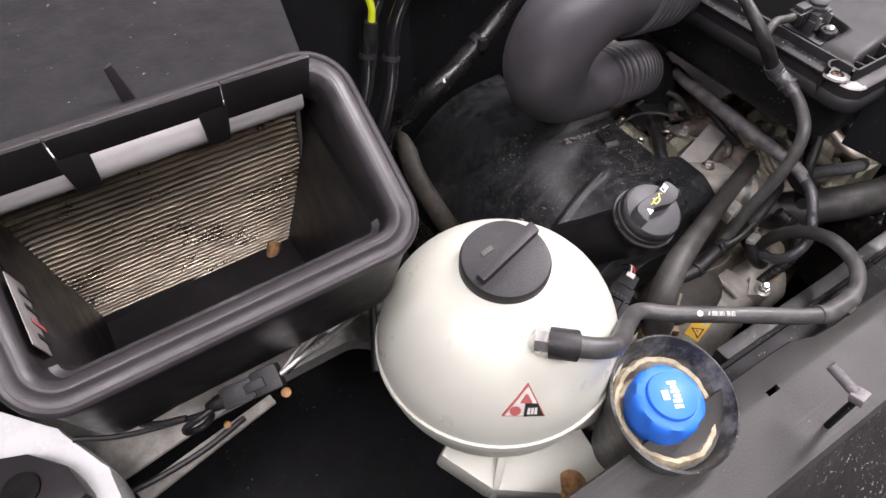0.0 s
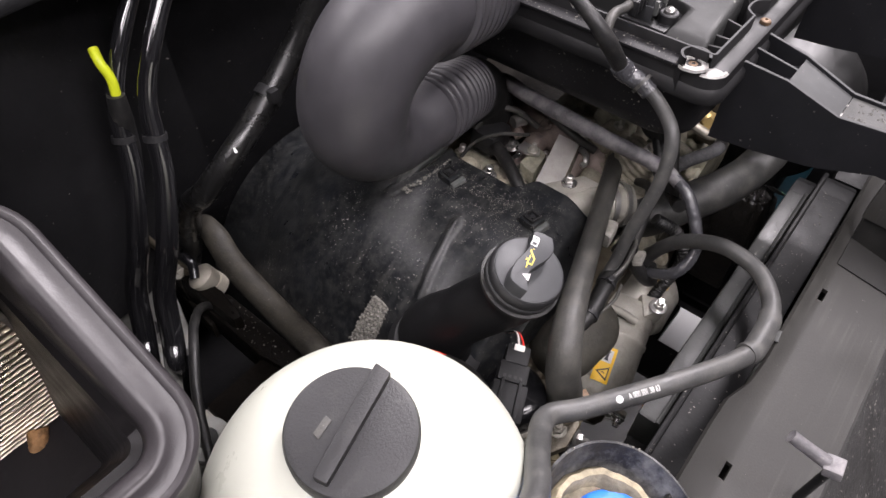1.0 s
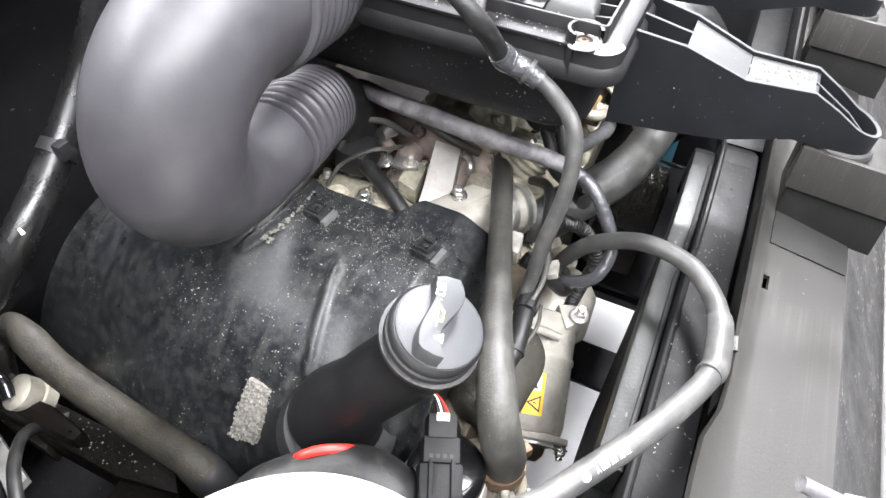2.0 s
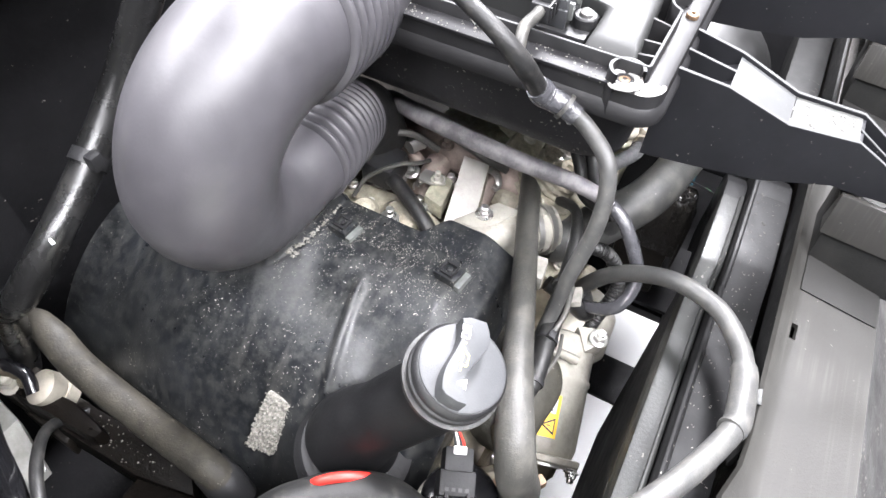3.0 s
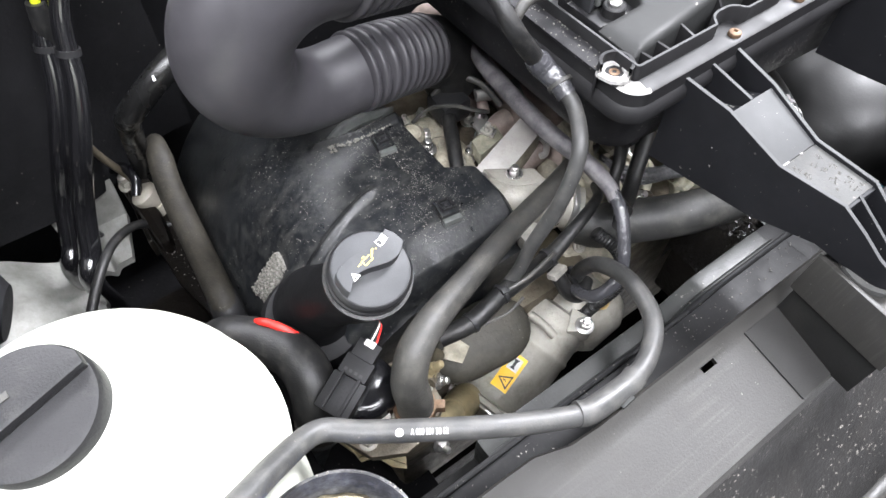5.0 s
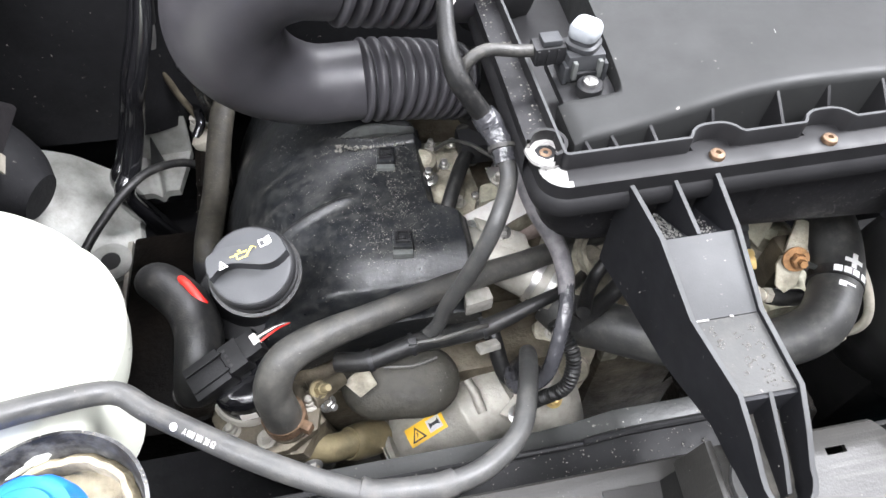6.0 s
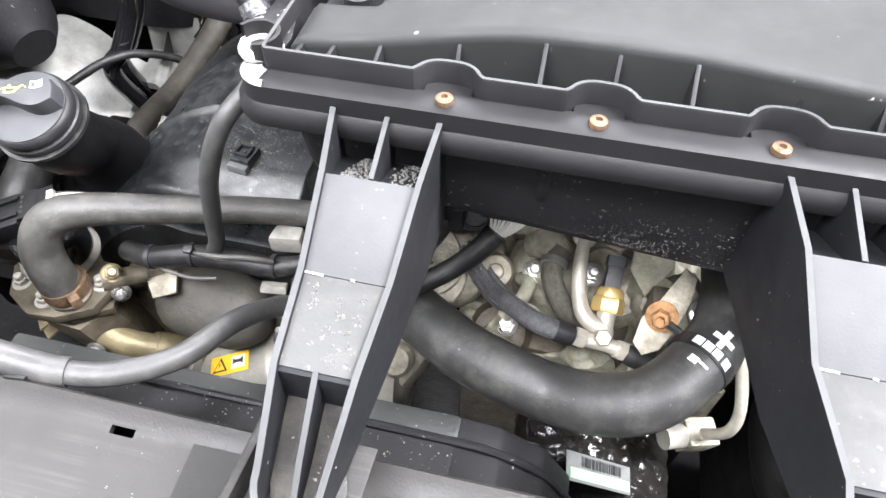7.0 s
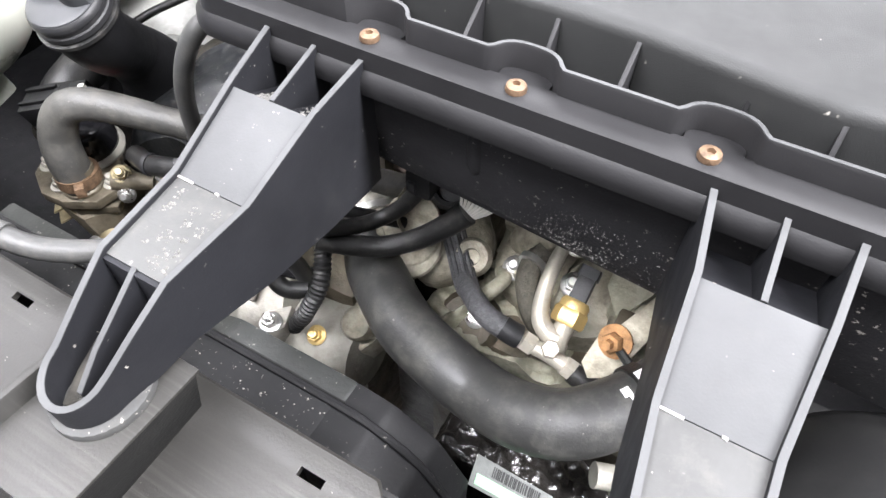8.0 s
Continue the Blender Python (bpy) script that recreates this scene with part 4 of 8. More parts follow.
def intake_hose():
    ob = thing("intake_hose", (0.45, 0.49, 1.0), "large black matte plastic U-bend intake hose with bellows", "hose")
    upper = [(0.612, 0.5023, 1.1425), (0.572, 0.4945, 1.153), (0.533, 0.486, 1.1642), (0.494, 0.4782, 1.1752)]
    pts, rs = [upper[3]], [0.0446]
    for k in range(0, 17):
        a = math.pi * k / 16
        w = (1 - math.cos(a)) / 2
        pts.append((0.4718 + 0.0093 * w - 0.0692 * math.sin(a), 0.4738 + 0.0152 * w, 1.1814 - 0.128 * w))
        rs.append(0.0451 - 0.0005 * max(0, 1 - 2 * w) - 0.0110 * max(0, 2 * w - 1) ** 1.5)
    pts += [(0.494, 0.489, 1.0534), (0.508, 0.4893, 1.0528)]
    rs += [0.0341, 0.0341]
    part("bend", tube(pts, rs, 56, 4), M_HOSE, ob)
    part("upper_bellows", tube(upper[1:], 0.0390, 56, 60, bellows(0.0118, 0.0100)), M_HOSE, ob, "black corrugated bellows")
    part("upper_end", tube(upper[:2], 0.0440, 40, 4), M_HOSE, ob)
    low = [(0.503, 0.4890, 1.0532), (0.53, 0.4937, 1.0474), (0.56, 0.5028, 1.0357), (0.602, 0.5165, 1.0165)]
    part("lower_bellows", tube(low, 0.0300, 48, 70, bellows(0.0108, 0.0070)), M_HOSE, ob, "black corrugated bellows")
    part("lower_end", tube([(0.600, 0.516, 1.0175), (0.614, 0.520, 1.008), (0.630, 0.520, 0.992), (0.642, 0.516, 0.962)], [0.034, 0.036, 0.036, 0.034], 28), M_RUBBER, ob)


intake_hose()


# ---- engine ----
def engine():
    ob = thing("engine", (0.62, 0.48, 0.38), "dirty diesel engine block with cast aluminium front housings", "engine")
    part("block", box(0.38, 0.98, 0.34, 0.70, 0.45, 0.84, 0.02), M_IRON, ob)
    part("head", box(0.46, 0.74, 0.36, 0.64, 0.82, 0.912, 0.012), M_DARKALU, ob)
    part("front_housing", box(0.40, 0.66, 0.285, 0.36, 0.50, 0.86, 0.012), M_DARKALU, ob)
    part("side_housing", box(0.722, 0.938, 0.304, 0.52, 0.50, 0.858, 0.015), M_DARKALU, ob)

    def timing_case(u, v):
        x, y = 0.716 + 0.226 * u, 0.296 + 0.228 * v
        z = 0.862 + 0.012 * noise.noise(Vector((x * 34, y * 34, 1.5))) + 0.004 * noise.noise(Vector((x * 120, y * 120, 4)))
        # cast webs crossing each other, a bolt rim and a round hollow
        for s, p in ((x - 0.6 * y - 0.560, 0.0045), (x + 0.9 * y - 1.115, 0.0040), (x - 0.2 * y - 0.80, 0.0040)):
            z += 0.016 * math.exp(-(s / p) ** 4)
        z -= 0.030 * smooth01((0.024 - math.hypot(x - 0.792, y - 0.322)) / 0.010)
        z += 0.012 * smooth01((0.016 - math.hypot(x - 0.757, y - 0.372)) / 0.004)
        z += 0.010 * smooth01((y - 0.40) / 0.06)
        return Vector((x, y, z))

    part("timing_case", sheet(timing_case, 110, 110, 0.06), M_OLDCAST, ob, "grimy ribbed timing case", smooth=50)
    part("sump", box(0.42, 0.90, 0.36, 0.72, 0.30, 0.46, 0.02), M_IRON, ob)
    for k in range(7):
        part("head_bolt", nut((0.60 + 0.022 * (k % 4), 0.44 + 0.05 * (k // 4) + 0.012 * (k % 3), 0.915), (0, 0, 1), 0.006, 0.006), M_STEEL, ob)


engine()


def engine_cover():
    ob = thing("engine_cover", (0.45, 0.48, 0.85), "dirty black plastic engine cover with pale dust specks", "engine cover")

    def xmax(y):
        return 0.586 - 0.026 * smooth01((y - 0.395) / 0.02) - 0.02 * smooth01((y - 0.52) / 0.02)

    def f(u, v):
        y = 0.315 + 0.40 * v
        x = 0.318 + u * (xmax(y) - 0.318)
        d = max(0.0, 0.50 - x)
        z = 0.967 - 3.0 * d * d - 70 * d ** 4
        z -= 0.05 * smooth01((y - 0.54) / 0.16)
        z -= 0.016 * smooth01((0.365 - y) / 0.04) * smooth01((x - 0.44) / 0.05)
        # raised rib and hollow beside it, towards the filler
        s = 0.412 + (x - 0.40) * 0.21
        z += 0.0045 * math.exp(-((y - s) / 0.0045) ** 2) * smooth01((x - 0.37) / 0.03) * smooth01((0.49 - x) / 0.02)
        z -= 0.006 * smooth01((s - 0.004 - y) / 0.03) * smooth01((0.47 - x) / 0.04)
        z -= 0.016 * math.exp(-((x - 0.362) / 0.022) ** 2 - ((y - 0.456) / 0.020) ** 2)
        # front lip
        z -= 0.030 * smooth01((0.334 - y) / 0.02)
        z -= 0.012 * smooth01((x - xmax(y) + 0.008) / 0.008)
        # rear rim bead
        z += 0.008 * math.exp(-((y - 0.497 - 1.6 * max(0, 0.515 - x) ** 1.6) / 0.0042) ** 2) * smooth01((x - 0.455) / 0.015)
        return Vector((x, y, z))

    part("shell", sheet(f, 170, 230, 0.05), M_COVER, ob)
    for x, y in ((0.5215, 0.473), (0.523, 0.368)):
        m = pose(x, y, 0.966, 0, 0, -8)
        clip = part("clip", box(-0.009, 0.009, -0.010, 0.010, -0.004, 0.0085, 0.0018, m), M_COVER, ob)
        part("clip_frame", ring(rounded(-0.0065, 0.0065, -0.006, 0.007, 0.001, 2), [(0, 0.008), (0, 0.0115), (-0.002, 0.0115), (-0.002, 0.008)], m), M_CAP, clip)
        part("clip_pin", lathe([(0.0025, 0.008), (0.0025, 0.0105), (0.0012, 0.011), (0, 0.011)], m, 10), M_CAP, clip)
        part("clip_step", box(-0.009, 0.009, -0.0155, -0.0098, -0.002, 0.0050, 0.0008, m), M_CLIPEDGE, clip)

    def strewn(rng):
        k = rng.random()
        if k < 0.35:
            x, y = rng.gauss(0.521, 0.018), rng.gauss(0.488, 0.012)
        elif k < 0.55:
            x, y = rng.uniform(0.45, 0.55), rng.gauss(0.500, 0.006)
        elif k < 0.75:
            x, y = rng.gauss(0.525, 0.025), rng.gauss(0.372, 0.02)
        else:
            x, y = rng.uniform(0.40, 0.56), rng.uniform(0.34, 0.55)
        u, v = (x - 0.318) / (xmax(y) - 0.318), (y - 0.315) / 0.40
        if not 0.02 < u < 0.97 or noise.noise(Vector((x * 60, y * 60, 2))) < -0.1:
            return None
        return f(u, v), Vector((0, 0, 1))

    crumbs("dirt_grains", ob, strewn, 1900, 0.00050, 6, "pale gritty dirt")

    def film(rng):
        x, y = rng.gauss(0.525, 0.022), rng.uniform(0.350, 0.490)
        u, v = (x - 0.318) / (xmax(y) - 0.318), (y - 0.315) / 0.40
        if not 0.02 < u < 0.975 or abs(noise.noise(Vector((x * 75, y * 75, 9)))) > 0.10 + 0.10 * rng.random():
            return None
        return f(u, v), Vector((0, 0, 1))

    crumbs("dust_flecks", ob, film, 5600, 0.00038, 26, "fine pale dust rings")

    def leaf(u, v):
        x = 0.466 + 0.088 * u
        w = 0.0075 * math.sin(math.pi * min(1, 0.04 + u * 0.96)) ** 0.6
        return Vector((x, 0.5025 + w * (2 * v - 0.2), 0.975 + 0.0035 * math.sin(math.pi * v) - 14 * max(0, 0.50 - x) ** 2 - 0.0015 * math.sin(9 * u)))

    flap = part("rear_flap", sheet(leaf, 30, 8, 0.004), M_CLIPEDGE, ob, "bent grey edge flap with grit behind it")
    crumbs("dirt_grains", flap, lambda rng: (Vector((0.474 + 0.072 * rng.random(), 0.4995 - 0.010 * rng.random() ** 2, 0.9685)), Vector((0, -0.1, 1))), 260, 0.0016, 17)
    a, b, c, d = Vector((0.380, 0.459, 0.914)), Vector((0.383, 0.436, 0.909)), Vector((0.351, 0.441, 0.862)), Vector((0.347, 0.468, 0.863))
    lug = part("dirty_lug", slab([a, b, c, d], (0.016, 0.002, -0.012), 0.003), M_CRUMB, ob, "lug caked with pale dirt")

    def caked(rng):
        u, v = rng.random(), rng.random()
        return (a * (1 - u) + b * u) * (1 - v) + (d * (1 - u) + c * u) * v, Vector((-0.8, -0.15, 0.6))

    crumbs("dirt_grains", lug, caked, 420, 0.0016, 9)


engine_cover()


def oil_filler():
    ob = thing("oil_filler", (0.385, 0.36, 0.9), "black oil filler neck with dark grey screw cap", "oil filler")
    top = Vector((0.409, 0.301, 1.058))
    n = Vector((0.02, -0.33, 0.94)).normalized()
    side = Vector((0.94, 0.30, 0.10))
    side = (side - n * side.dot(n)).normalized()
    m = Matrix.Translation(top) @ Matrix((side, n.cross(side), n)).transposed().to_4x4()
    part("neck", tube([tuple(top + n * -0.018), tuple(top + n * -0.05), (0.388, 0.350, 0.972), (0.380, 0.372, 0.935), (0.378, 0.376, 0.90)], [0.0295, 0.0275, 0.0265, 0.034, 0.041], 32), M_NECK, ob)
    part("neck_ring", lathe([(0.030, -0.026), (0.0335, -0.0255), (0.0335, -0.0225), (0.030, -0.022)], m, 36), M_RUBBER, ob)
    part("base_ring", lathe([(0.036, 0), (0.046, 0.002), (0.047, 0.008), (0.044, 0.012), (0.045, 0.016), (0.043, 0.019), (0.037, 0.020)], axis((0.374, 0.372, 0.905), (0.1, -0.3, 1)), 36), M_NECK, ob)
    cap = part("cap", lathe([(0.0285, -0.0215), (0.0312, -0.0205), (0.0312, -0.0165), (0.0300, -0.0155), (0.0300, -0.0125), (0.0308, -0.0115), (0.0308, -0.0095), (0.0298, -0.0070), (0.0285, -0.0058), (0, -0.0058)], m, 56), M_CAP, ob, "black screw cap with grey top")
    part("cap_top", lathe([(0.0282, -0.0062), (0.0280, -0.0048), (0.0262, -0.0040), (0, -0.0036)], m, 48), M_OILCAP, cap, "dark grey cap face")

    # the grip: an S-shaped raised half
    def edge(x):
        return -0.0035 - 0.0062 * math.sin(x / 0.0285 * 2.9)

    bm = bmesh.new()
    xs = [-0.0275 + 0.055 * k / 24 for k in range(25)]
    arc = [(0.0278 * math.cos(a), 0.0278 * math.sin(a)) for a in [radians(12 + 156 * k / 24) for k in range(25)]]
    back = [(x, min(math.sqrt(max(0, 0.0278 ** 2 - x * x)), 0.0118 - 0.0035 * math.sin(x / 0.0285 * 2.9))) for x in xs[::-1]]
    pts = [(x, edge(x)) for x in xs if x * x + edge(x) ** 2 < 0.0283 ** 2] + back
    rows = []
    for o, h in ((1.0, -0.006), (1.0, 0.0072), (0.97, 0.0087), (0.9, 0.0090)):
        rows.append([bm.verts.new(m @ Vector((x * o, 0.004 + (y - 0.004) * o, h))) for x, y in pts])
    for a, b in zip(rows, rows[1:]):
        for j in range(len(a)):
            k = (j + 1) % len(a)
            bm.faces.new((a[j], a[k], b[k], b[j]))
    bm.faces.new(rows[-1])
    part("grip", bm, M_OILCAP, cap)

    def flat(pts, material, name, h=0.0092):
        bm = bmesh.new()
        bm.faces.new([bm.verts.new(m @ Vector((x, y, h))) for x, y in pts])
        bm2 = bmesh.ops.extrude_face_region(bm, geom=bm.faces[:])
        bmesh.ops.translate(bm, vec=n * 0.0003, verts=[g for g in bm2["geom"] if isinstance(g, bmesh.types.BMVert)])
        part(name, bm, material, cap)

    def outline(pts, w, material, name, h=0.0092):
        c = Vector((sum(p[0] for p in pts), sum(p[1] for p in pts))) / len(pts)
        bm = bmesh.new()
        for (x0, y0), (x1, y1) in zip(pts, pts[1:] + pts[:1]):
            q = [Vector((x0, y0)), Vector((x1, y1))]
            q += [c + (p - c) * (1 - w / max(0.001, (p - c).length)) for p in q[::-1]]
            bm.faces.new([bm.verts.new(m @ Vector((p.x, p.y, h))) for p in q])
        part(name, bm, material, cap)

    outline([(-0.0190, 0.0008), (-0.0125, 0.0008), (-0.0158, 0.0068)], 0.0016, M_PRINT, "triangle_mark")
    flat([(-0.0161, 0.0022), (-0.0155, 0.0022), (-0.0154, 0.0046), (-0.0162, 0.0046)], M_PRINT, "triangle_sign")
    flat([(-0.0050, 0.0022), (0.0022, 0.0018), (0.0022, 0.0026), (-0.0050, 0.0030)], M_YELLOWP, "can_base")
    flat([(-0.0056, 0.0026), (-0.0048, 0.0026), (-0.0042, 0.0062), (-0.0050, 0.0062)], M_YELLOWP, "can_side")
    flat([(-0.0056, 0.0060), (0.0028, 0.0054), (0.0028, 0.0062), (-0.0056, 0.0068)], M_YELLOWP, "can_top")
    flat([(0.0018, 0.0022), (0.0070, 0.0064), (0.0078, 0.0062), (0.0080, 0.0070), (0.0064, 0.0074), (0.0014, 0.0034)], M_YELLOWP, "can_spout")
    flat([(-0.0018, 0.0064), (-0.0010, 0.0064), (-0.0010, 0.0082), (-0.0030, 0.0084), (-0.0030, 0.0077), (-0.0018, 0.0076)], M_YELLOWP, "can_handle")
    flat([(-0.0092, 0.0058), (-0.0050, 0.0052), (-0.0050, 0.0060), (-0.0092, 0.0066)], M_YELLOWP, "can_grip")
    flat([(0.0088, 0.0048), (0.0094, 0.0048), (0.0094, 0.0058), (0.0088, 0.0058)], M_YELLOWP, "drop_mark")
    outline([(0.0120, 0.0038), (0.0162, 0.0034), (0.0162, 0.0088), (0.0120, 0.0092)], 0.0011, M_PRINT, "book_mark")
    flat([(0.0166, 0.0034), (0.0206, 0.0040), (0.0206, 0.0094), (0.0166, 0.0088)], M_PRINT, "book_page")
    flat([(0.0182, 0.0048), (0.0190, 0.0049), (0.0190, 0.0080), (0.0182, 0.0079)], M_INK, "book_letter", 0.0096)


oil_filler()


# ---- coolant tank ----
def coolant_tank():
    c, R = Vector((0.2085, 0.2820, 1.0248)), 0.1035
    ob = thing("coolant_tank", (0.203, 0.279, 0.90), "milky white ball-shaped coolant expansion tank with black cap", "coolant tank")

    def wob(a, z):
        return 1 + 0.012 * math.cos(2 * a + 0.6)

    prof = [(0, -R * 0.98)] + [(R * math.cos(radians(a)), R * math.sin(radians(a))) for a in range(-75, -3, 6)] + [(R * 1.0, -0.004), (R * 1.02, -0.003), (R * 1.02, 0.003), (R * 1.0, 0.004)]
    prof += [(R * math.cos(radians(a)), R * math.sin(radians(a))) for a in range(5, 71, 5)] + [(0.034, 0.0980), (0.034, 0.106), (0, 0.106)]
    part("shell", lathe(prof, Matrix.Translation(c), 64, wobble=wob), M_TANK, ob)
    part("bulge", lathe([(0.048, -0.06), (0.050, -0.02), (0.046, 0.02), (0.032, 0.045), (0, 0.056)], Matrix.Translation((0.258, 0.240, 1.010)) , 36), M_TANK, ob)
    n = Vector((-0.05, -0.12, 1)).normalized()
    side = Vector((0.965, 0.26, 0.0))
    side = (side - n * side.dot(n)).normalized()
    m = Matrix.Translation((0.2085, 0.2832, 1.120)) @ Matrix((side, n.cross(side), n)).transposed().to_4x4()
    cap = part("cap", lathe([(0.0335, 0), (0.035, 0.001), (0.035, 0.012), (0.0335, 0.0155), (0.030, 0.0165), (0, 0.0162)], m, 48), M_CAP, ob, "black ribbed screw cap")
    part("grip", slab([m @ Vector(p) for p in [(-0.030, -0.004, 0.0155), (0.033, -0.005, 0.0155), (0.0345, 0.005, 0.0155), (-0.030, 0.004, 0.0155)]], n * 0.008, 0.0015), M_CAP, cap)
    part("grip_mark", slab([m @ Vector(p) for p in [(-0.012, 0.012, 0.016), (-0.001, 0.011, 0.016), (0.0, 0.015, 0.016), (-0.011, 0.016, 0.016)]], n * 0.0012, 0.0003), M_OLDRUBBER, cap)
    # warning triangle, wrapped on the shell
    def on(u, v, h):
        d = Vector((0.172, 0.2005, 1.075)) - c
        d.normalize()
        r = Vector((0.83, -0.52, -0.10))
        r = (r - d * r.dot(d)).normalized()
        up = d.cross(r)
        if up.z < 0:
            up = -up
        return c + (d * R * 1.01 + r * u + up * v).normalized() * (R * 1.0135 + h)

    def sticker(pts, material, name, h, parent):
        bm = bmesh.new()
        a = [bm.verts.new(on(u, v, h)) for u, v in pts]
        b = [bm.verts.new(on(u, v, h - 0.002)) for u, v in pts]
        bm.faces.new(a)
        for i in range(len(a)):
            j = (i + 1) % len(a)
            bm.faces.new((a[i], b[i], b[j], a[j]))
        return part(name, bm, material, parent)

    st = sticker([(-0.0165, -0.012), (0.0165, -0.012), (0.0, 0.0165)], M_REDINK, "warning_sticker", 0.0004, ob)
    sticker([(-0.0145, -0.0108), (0.0145, -0.0108), (0.0, 0.0143)], M_PAPER, "sticker_paper", 0.0007, st)
    sticker([(-0.0005, -0.0108), (0.0150, -0.0108), (0.0088, 0.0), (-0.0005, 0.0)], M_INK, "sticker_bar", 0.0010, st)
    sticker([(-0.0045, 0.001), (0.0045, 0.001), (0.0038, 0.0025), (0.0005, 0.008), (-0.001, 0.008)], M_REDINK, "sticker_sign", 0.0010, st)
    for k in range(3):
        sticker([(0.0015 + 0.0028 * k, -0.0085), (0.0035 + 0.0028 * k, -0.0085), (0.0033 + 0.0026 * k, -0.003), (0.0015 + 0.0026 * k, -0.003)], M_PAPER, "sticker_print", 0.0013, st)
    bm = bmesh.new()
    a = [bm.verts.new(on(-0.0075 + 0.0042 * math.cos(q), -0.0058 + 0.0042 * math.sin(q), 0.0010)) for q in [2 * math.pi * k / 14 for k in range(14)]]
    bm.faces.new(a)
    part("sticker_ring", bm, M_REDINK, st)
    # foot bracket
    part("foot", slab([(0.125, 0.245, 0.945), (0.150, 0.195, 0.935), (0.225, 0.145, 0.925), (0.252, 0.150, 0.925), (0.256, 0.205, 0.935), (0.240, 0.300, 0.945)], (0, 0.01, -0.045), 0.006), M_TANK, ob)
    part("foot_rib", slab([(0.150, 0.197, 0.935), (0.156, 0.194, 0.935), (0.180, 0.215, 0.965), (0.174, 0.220, 0.965)], (0, 0.004, -0.07), 0.001), M_TANK, ob)
    part("bolt", lathe([(0.014, 0), (0.014, 0.002), (0.010, 0.003), (0.009, 0.008), (0, 0.009)], axis((0.214, 0.163, 0.926), (-0.1, -0.2, 1)), 16), M_RUST, ob, "rusty fixing bolt")
    # outlet stub with its collar
    part("outlet", tube([(0.192, 0.231, 1.095), (0.197, 0.219, 1.110), (0.204, 0.208, 1.112)], 0.0075, 14), M_TANK, ob)


coolant_tank()


def overflow_hose():
    ob = thing("overflow_hose", (0.42, 0.16, 1.0), "thin black coolant hose with printed white marks", "hose")
    pts = [(0.199, 0.222, 1.106), (0.214, 0.210, 1.104), (0.236, 0.197, 1.098), (0.256, 0.197, 1.088), (0.292, 0.216, 1.062), (0.321, 0.226, 1.043), (0.346, 0.209, 1.040), (0.404, 0.171, 1.039), (0.447, 0.150, 1.029), (0.477, 0.140, 1.022), (0.512, 0.140, 1.014), (0.545, 0.148, 1.007), (0.575, 0.170, 1.001), (0.592, 0.207, 0.990), (0.606, 0.245, 0.955), (0.617, 0.269, 0.908), (0.623, 0.276, 0.874)]
    part("hose", tube(pts, [0.0085, 0.0085, 0.0082, 0.008, 0.0077, 0.0075] + [0.0074] * 11, 18, 8), M_GREYHOSE, ob)
    part("coupling", tube([(0.201, 0.216, 1.111), (0.208, 0.209, 1.112), (0.216, 0.203, 1.111)], 0.0115, 16), M_CAP, ob)
    part("coupling_clip", tube([(0.194, 0.223, 1.110), (0.198, 0.219, 1.1108), (0.202, 0.215, 1.1112)], [0.010, 0.0105, 0.010], 8), M_STEEL, ob)
    part("sleeve", tube([(0.466, 0.1435, 1.0245), (0.477, 0.140, 1.022), (0.512, 0.140, 1.014), (0.524, 0.142, 1.0115)], 0.0088, 18), M_GREYHOSE, ob)
    part("sleeve_tag", box(-0.006, 0.006, -0.001, 0.001, -0.003, 0.003, 0.0004, axis((0.502, 0.1315, 1.0185), (0.1, -1, 0.4))), M_GREYFRAME, ob)
    # printed part number
    text = bpy.data.curves.new("print", "FONT")
    text.body, text.size, text.align_x, text.align_y = "A 000 501 38 62", 0.0057, "CENTER", "CENTER"
    tmp = new("print_source", text)
    me = tmp.to_mesh()
    line = [p for p, t in curve(pts, 8)][6 * 8 - 4:8 * 8]
    reach = [0.0]
    for p, q in zip(line, line[1:]):
        reach.append(reach[-1] + (q - p).length)

    def on_hose(x, y, r):
        k = max(i for i in range(len(line) - 1) if reach[i] <= x)
        d = (line[k + 1] - line[k]).normalized()
        up = Vector((-0.15, -0.45, 0.88))
        up = (up - d * up.dot(d)).normalized()
        return line[k] + d * (x - reach[k]) + (up * math.cos(y / r) + up.cross(d) * math.sin(y / r)) * r

    bm = bmesh.new()
    bm.from_mesh(me)
    for v in bm.verts:
        v.co = on_hose(0.057 + 0.60 * v.co.x, v.co.y, 0.00775)
    tmp.to_mesh_clear()
    bpy.data.objects.remove(tmp)
    part("printed_number", bm, M_PRINT, ob, "white printed part number")
    disc = bmesh.new()
    disc.faces.new([disc.verts.new(on_hose(0.0385 + 0.0026 * math.cos(q), 0.0026 * math.sin(q), 0.00775)) for q in [2 * math.pi * k / 14 for k in range(14)]])
    part("printed_disc", disc, M_PRINT, ob)


overflow_hose()


